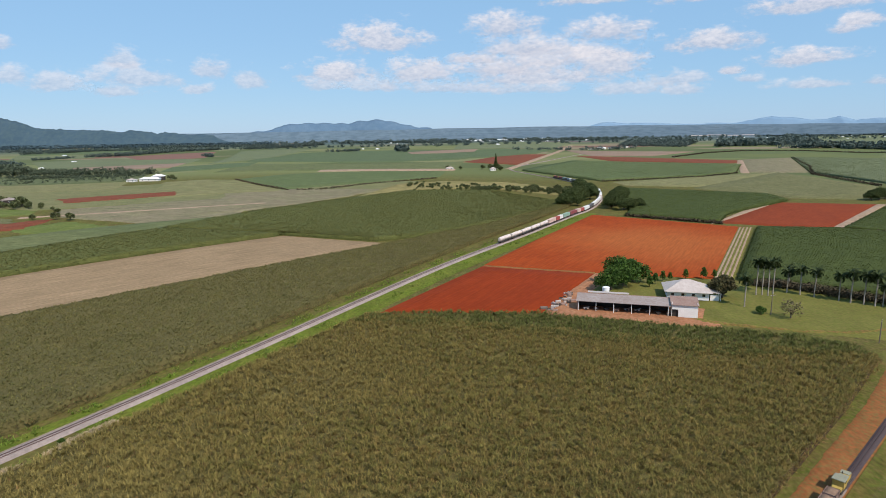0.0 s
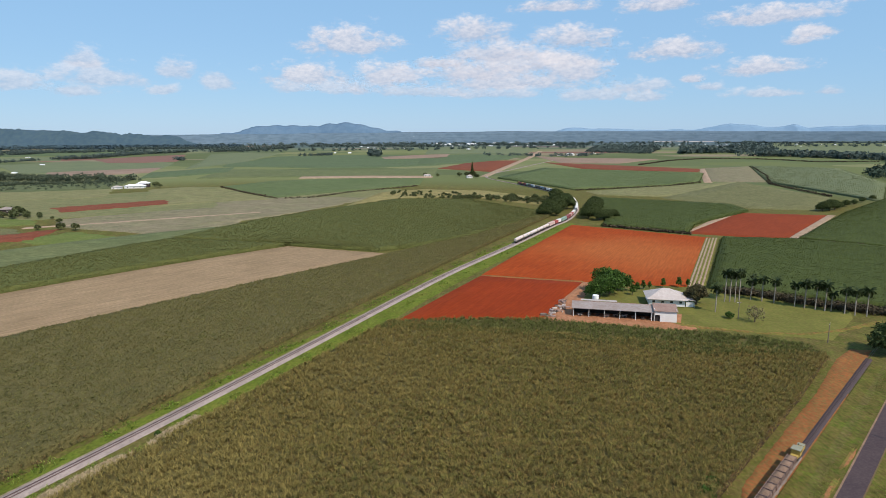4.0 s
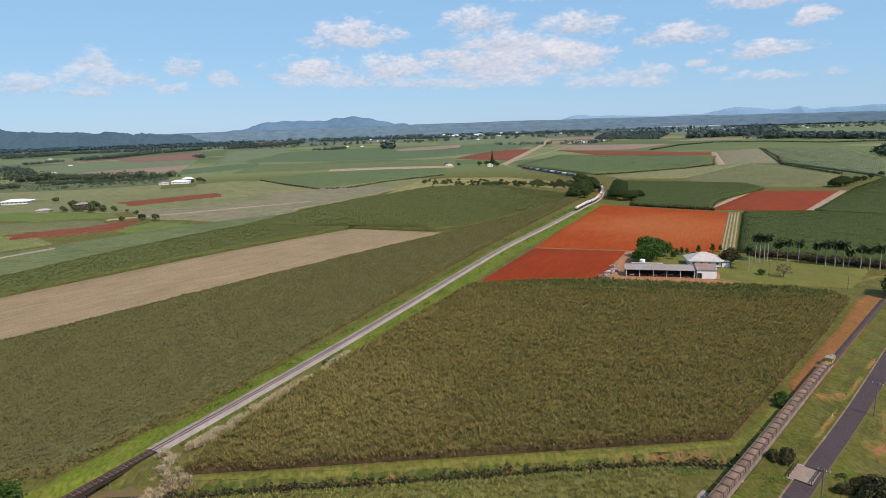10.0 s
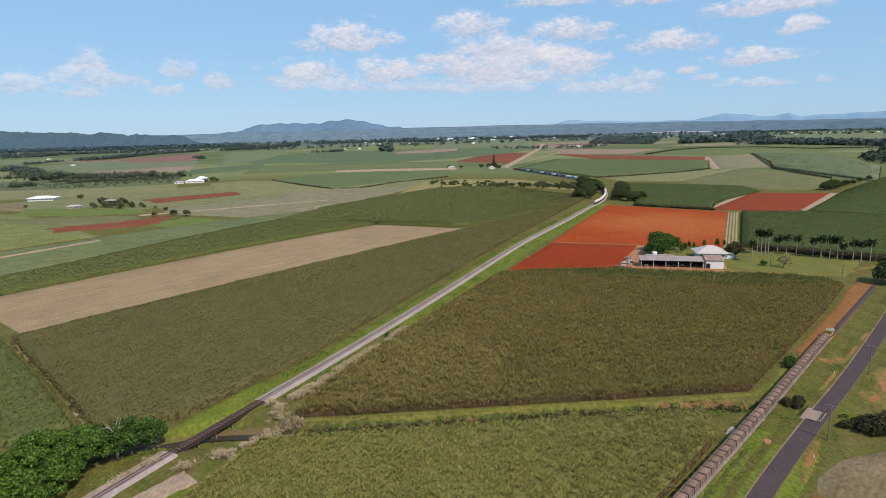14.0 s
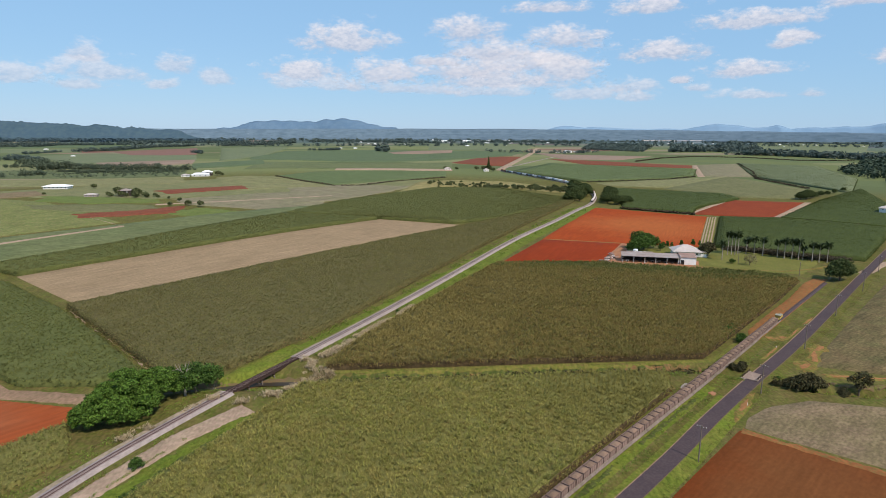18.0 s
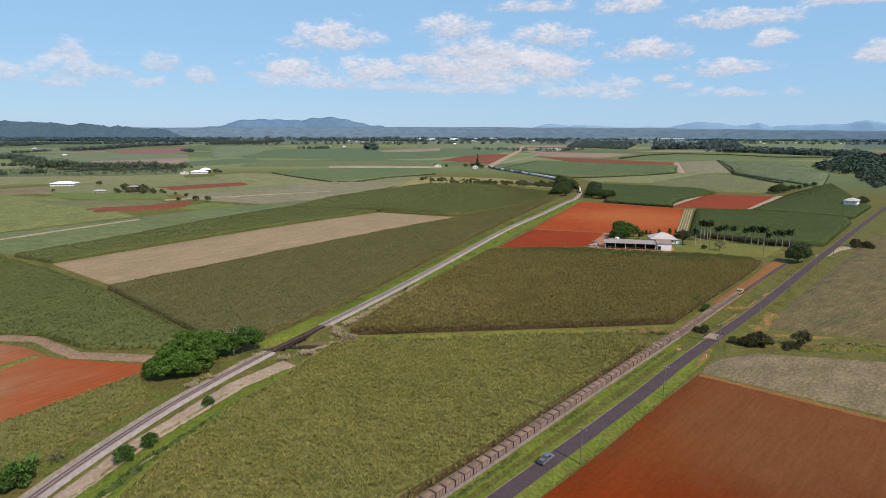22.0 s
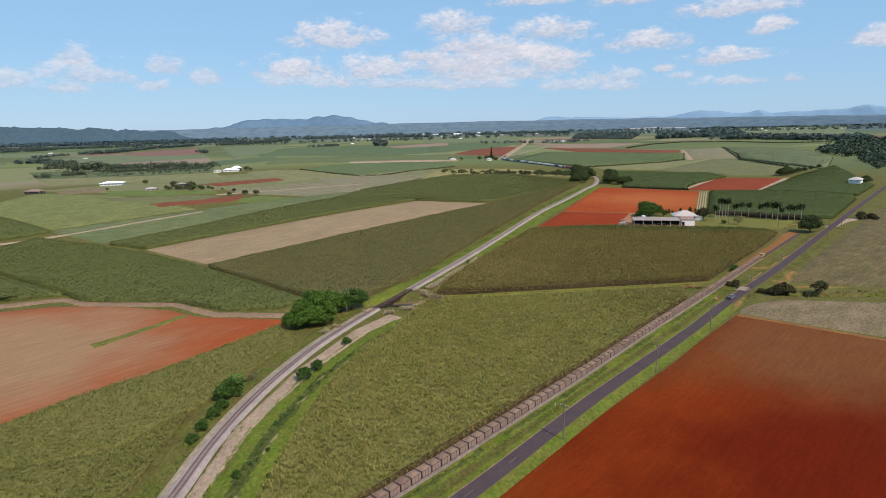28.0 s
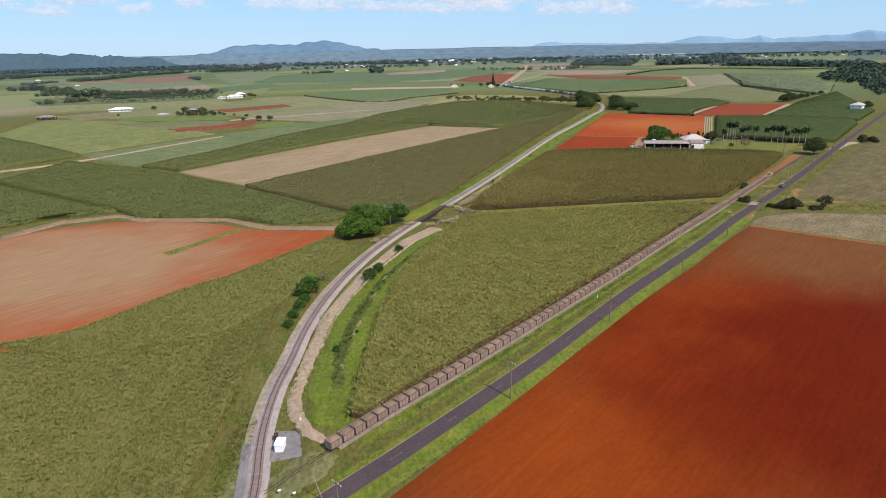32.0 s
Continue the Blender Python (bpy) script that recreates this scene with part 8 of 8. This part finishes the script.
bin_steel = surface("bin_steel", (0.25, 0.165, 0.14), (0.205, 0.135, 0.115), 1.2, (0.31, 0.235, 0.205), 0.25, 0.5, 0.7, 0.4, 0.03, random_by="object", spread=0.15, rows=0.25, row_depth=0.03, row_tint=0.3)
cane_cut = surface("cut_cane", (0.235, 0.155, 0.112), (0.175, 0.115, 0.082), 0.8, (0.14, 0.09, 0.06), 0.16, 0.6, 0.9, 0.9, 0.08, random_by="object", spread=0.2)
rib_steel = surface("rib_steel", (0.13, 0.085, 0.072), (0.10, 0.066, 0.058), 0.8, (0.18, 0.13, 0.11), 0.2, 0.4, 0.7, 0.2)
under_mat = surface("under_steel", (0.05, 0.045, 0.042), (0.07, 0.06, 0.055), 0.8, (0.1, 0.08, 0.07), 0.2, 0.3, 0.7, 0.1)
loco_yellow = surface("yellow_paint", (0.42, 0.30, 0.08), (0.36, 0.25, 0.07), 1.5, (0.36, 0.26, 0.1), 0.4, 0.3, 0.5, 0.1)
loco_green = surface("green_roof_paint", (0.25, 0.24, 0.17), (0.2, 0.19, 0.14), 1.5, (0.28, 0.31, 0.24), 0.4, 0.3, 0.5, 0.1)


def bin_load(seed):
    rng = np.random.RandomState(seed)
    nx, ny = 12, 8
    v = []
    for i in range(nx):
        for j in range(ny):
            x, y = -1.28 + 2.56 * i / (nx - 1), -0.9 + 1.8 * j / (ny - 1)
            e = (1 - (x / 1.3) ** 2) * (1 - (y / 0.92) ** 2)
            v.append((x, y, 2.1 + 0.5 * e + 0.15 * rng.rand()))
    return arrays("cane_load", v, quads(nx, ny), cane_cut)


def wheels_on_axle(x, half, wide, z, r):
    """Two wheels turned with their axle in one piece."""
    y = [-half, -half + wide, -half + wide + 0.02, half - wide - 0.02, half - wide, half]
    return Build().tube([(x, q, z) for q in y], [r, r, 0.06, 0.06, r, r], 10)


def cane_bin(m, load):
    t = thing("cane_bin", m, "full steel mesh bin heaped with cut brown sugar cane", "cane bin", "bins of the parked cane train")
    b = Build().box(-1.35, 1.35, -0.98, -0.92, 0.75, 2.3).box(-1.35, 1.35, 0.92, 0.98, 0.75, 2.3).box(-1.35, -1.29, -0.92, 0.92, 0.75, 2.3).box(1.29, 1.35, -0.92, 0.92, 0.75, 2.3).box(-1.29, 1.29, -0.92, 0.92, 0.75, 0.82)
    body = part("bin_body", b, bin_steel, t)
    r = Build().box(-1.4, 1.4, -1.03, -0.985, 2.2, 2.34).box(-1.4, 1.4, 0.985, 1.03, 2.2, 2.34)
    for x in (-1.38, -0.46, 0.46, 1.3):
        r.box(x, x + 0.08, -1.03, -0.985, 0.75, 2.195).box(x, x + 0.08, 0.985, 1.03, 0.75, 2.195)
    part("rib_frame", r, rib_steel, body)
    part("cane_load", load, None, t, "heaped brown cut cane")
    part("underframe", Build().box(-1.5, 1.5, -0.35, 0.35, 0.5, 0.74), under_mat, t)
    for x in (-0.75, 0.75):
        part("wheelset", wheels_on_axle(x, 0.4, 0.1, 0.32, 0.24), under_mat, t)
    return t


s_loco = nearest(TRAM, 141.5, 101)
s_tail = nearest(TRAM, -92, -117.6)
protos = [cane_bin(along_path(TRAM, s_tail + 1.5 + 3.08 * k, 0, 0.17), bin_load(k)) for k in range(4)]
k = 4
while s_tail + 1.5 + 3.08 * k < s_loco - 5.6:
    copy_thing(protos[(k * 7) % 4], along_path(TRAM, s_tail + 1.5 + 3.08 * k, 0, 0.17))
    k += 1
lo = thing("cane_locomotive", along_path(TRAM, s_loco, 0, 0.17), "small yellow diesel cane locomotive with a dull green roof", "locomotive")
part("frame", Build().soft(-3.6, 3.6, -0.95, 0.95, 0.45, 0.95, 0.05), under_mat, lo)
part("bonnet", Build().soft(-0.4, 3.4, -0.75, 0.75, 0.95, 2.0, 0.1), loco_yellow, lo)
part("bonnet_cover", Build().soft(0.0, 1.3, -0.82, 0.82, 2.0, 2.12, 0.05).soft(1.7, 3.0, -0.82, 0.82, 2.0, 2.12, 0.05), loco_green, lo)
cab = part("cab", Build().box(-2.4, -0.5, -0.95, 0.95, 0.95, 1.75).box(-2.4, -2.3, -0.95, 0.95, 1.75, 2.6).box(-0.6, -0.5, -0.95, 0.95, 1.75, 2.6).box(-2.3, -2.1, -0.95, -0.85, 1.75, 2.6).box(-2.3, -2.1, 0.85, 0.95, 1.75, 2.6), loco_yellow, lo)
part("cab_window", Build().box(-2.1, -0.6, -0.93, -0.89, 1.75, 2.55).box(-2.1, -0.6, 0.89, 0.93, 1.75, 2.55), pane, cab)
part("cab_roof", Build().soft(-2.7, -0.2, -1.1, 1.1, 2.6, 2.75, 0.08), loco_green, cab, "dull green cab roof")
part("rear_deck", Build().soft(-3.5, -2.5, -0.8, 0.8, 0.95, 1.5, 0.06), loco_yellow, lo)
part("exhaust", Build().tube([(1.5, 0.3, 2.1), (1.5, 0.3, 2.5)], [0.09, 0.09], 7), under_mat, lo)
for x in (-2.3, -0.8, 0.8, 2.3):
    part("wheelset", wheels_on_axle(x, 0.42, 0.12, 0.36, 0.34), under_mat, lo)

# ---- freight train ----
def container(name, rgb):
    dull = tuple(0.75 * c + 0.03 for c in rgb)
    return surface(name, rgb, dull, 3, tuple(0.6 * c + 0.06 for c in rgb), 0.6, 0.3, 0.55, 0.3, 0.05, rows=0.5, row_depth=0.05)


box_colours = {
    "white": (container("white_box", (0.75, 0.74, 0.74)), "white"),
    "red": (container("red_box", (0.36, 0.06, 0.055)), "dull red"),
    "maroon": (container("maroon_box", (0.24, 0.05, 0.06)), "maroon"),
    "green": (container("green_box", (0.24, 0.36, 0.30)), "grey-green"),
    "teal": (container("teal_box", (0.10, 0.40, 0.36)), "teal"),
    "pink": (container("pink_box", (0.60, 0.42, 0.38)), "faded pink"),
    "blue": (container("blue_box", (0.20, 0.27, 0.36)), "grey-blue"),
    "dark": (container("dark_box", (0.09, 0.09, 0.10)), "dark grey"),
}
PITCH = 16.0


def wagon_base(t):
    part("frame", Build().soft(-7.5, 7.5, -1.2, 1.2, 0.95, 1.15, 0.04), under_mat, t)
    for x in (-5.2, 5.2):
        bg = part("bogie", Build().soft(x - 1.3, x + 1.3, -1.0, 1.0, 0.3, 0.9, 0.06), under_mat, t)
        for w in (-0.85, 0.85):
            part("wheelset", wheels_on_axle(x + w, 0.65, 0.13, 0.42, 0.42), rail_steel, bg)
    for x in (-7.75, 7.45):
        part("coupler", Build().soft(x, x + 0.3, -0.15, 0.15, 0.85, 1.05, 0.02), under_mat, t)


def box_wagon(m, colours):
    t = thing("container_wagon", m, "flat railway wagon carrying %s containers" % " and ".join(box_colours[c][1] for c in dict.fromkeys(colours)), "wagon", "freight train")
    wagon_base(t)
    n = len(colours)
    w = 14.6 / n
    for i, c in enumerate(colours):
        x = -7.3 + i * w
        part("container", Build().soft(x + 0.1, x + w - 0.1, -1.15, 1.15, 1.16, 3.45, 0.05), box_colours[c][0], t)
    return t


tank_mat = surface("tank_paint", (0.66, 0.60, 0.58), (0.56, 0.47, 0.44), 2.5, (0.38, 0.28, 0.25), 0.6, 0.35, 0.45, 0.05)


def tank_wagon(m):
    t = thing("tank_wagon", m, "pale rust-streaked tank wagon", "wagon", "freight train")
    wagon_base(t)
    part("tank", Build().tube([(-7.0, 0, 2.3), (-6.7, 0, 2.3), (6.7, 0, 2.3), (7.0, 0, 2.3)], [0.75, 1.14, 1.14, 0.75], 16), tank_mat, t)
    part("dome", Build().tube([(0, 0, 3.35), (0, 0, 3.7)], [0.45, 0.4], 10), tank_mat, t)
    part("ladder", Build().soft(-0.9, -0.7, -1.22, -1.16, 1.16, 3.3, 0.02), under_mat, t)
    return t


def diesel(m):
    t = thing("diesel_locomotive", m, "maroon and yellow diesel locomotive", "locomotive", "freight train")
    part("frame", Build().soft(-8.5, 8.5, -1.3, 1.3, 0.9, 1.3, 0.06), under_mat, t)
    part("hood", Build().soft(-8.2, 4.6, -0.95, 0.95, 1.3, 3.6, 0.15), box_colours["maroon"][0], t)
    cb = part("cab", Build().soft(4.6, 7.2, -1.3, 1.3, 1.3, 3.8, 0.15), loco_yellow, t)
    part("windscreen", Build().soft(7.2, 7.26, -1.1, 1.1, 2.6, 3.4, 0.02), pane, cb)
    part("nose", Build().soft(7.3, 8.4, -0.9, 0.9, 1.3, 2.5, 0.12), loco_yellow, t)
    for x in (-5.5, 5.5):
        part("bogie", Build().soft(x - 2, x + 2, -1.05, 1.05, 0.25, 0.88, 0.08), under_mat, t)
    return t


LOADS = ["t", "t", "t", "t", "t", "p", "rw", "gg", "m", "pr", "w", "d", "ww", "w", "ww", "wp", "ww", "w", "bw", "ww", "dd", "bd", "w", "db", "dw", "wd", "bb", "dd", "wb", "dg", "L", "L"]
CODE = {"p": "pink", "r": "red", "w": "white", "g": "green", "m": "maroon", "d": "dark", "b": "blue"}
START = nearest(RAIL, 99, 338)
TRAIN = []
for k, c in enumerate(LOADS):
    s = START + PITCH * (k + 0.5)
    m = along_path(RAIL, s, 0, 0.68)
    made = tank_wagon(m) if c == "t" else diesel(m) if c == "L" else box_wagon(m, [CODE[q] for q in c])
    TRAIN.append((made, s))

# ---- car ----
car_paint = surface("silver_paint", (0.20, 0.205, 0.235), (0.17, 0.175, 0.205), 2, None, 0.5, 0.3, 0.3, 0.0, metal=0.5)
car = thing("pickup_car", Matrix(), "silver-blue utility car driving on the road", "car")
part("body", Build().soft(-2.5, 2.5, -0.9, 0.9, 0.35, 0.95, 0.12), car_paint, car)
cabin = part("cabin", Build().add([(-0.7, -0.8, 0.95), (1.5, -0.8, 0.95), (1.5, 0.8, 0.95), (-0.7, 0.8, 0.95), (-0.5, -0.66, 1.65), (0.8, -0.66, 1.65), (0.8, 0.66, 1.65), (-0.5, 0.66, 1.65)], [(4, 5, 6, 7), (0, 1, 5, 4), (1, 2, 6, 5), (2, 3, 7, 6), (3, 0, 4, 7)]), car_paint, car, "grey-blue cab roof")
part("side_glass", Build().add([(-0.45, -0.805, 1.08), (1.15, -0.805, 1.08), (0.75, -0.7, 1.55), (-0.4, -0.7, 1.55)], [(0, 1, 2, 3)]).add([(-0.45, 0.805, 1.08), (1.15, 0.805, 1.08), (0.75, 0.7, 1.55), (-0.4, 0.7, 1.55)], [(3, 2, 1, 0)]), pane, cabin)
part("tray", Build().box(-2.45, -0.8, -0.85, -0.75, 0.955, 1.2).box(-2.45, -0.8, 0.75, 0.85, 0.955, 1.2).box(-2.45, -2.35, -0.75, 0.75, 0.955, 1.2), dark_in, car, "dark open tray")
for x in (-1.6, 1.6):
    for y in (-0.85, 0.65):
        wh = part("wheel", Build().tube([(x, y, 0.34), (x, y + 0.2, 0.34)], [0.34, 0.34], 12), dark_in, car)
for y in (-0.7, 0.45):
    part("headlight", Build().box(2.49, 2.53, y, y + 0.25, 0.65, 0.8), white_paint, car)


# ---- motion ----
def motions():
    # the freight train draws away round the curve at about 37 km/h
    for ob, s in TRAIN:
        walk(ob, [(t, along_path(RAIL, s + 10.4 * t, 0, 0.68)) for t in range(0, 33)])
    # the car follows the road at about 59 km/h
    s23 = nearest(ROAD, 25.4, -23.2)
    walk(car, [(t, along_path(ROAD, s23 + 16.2 * (t - 23), -0.7, 0.305)) for t in range(0, 33)])


motions()
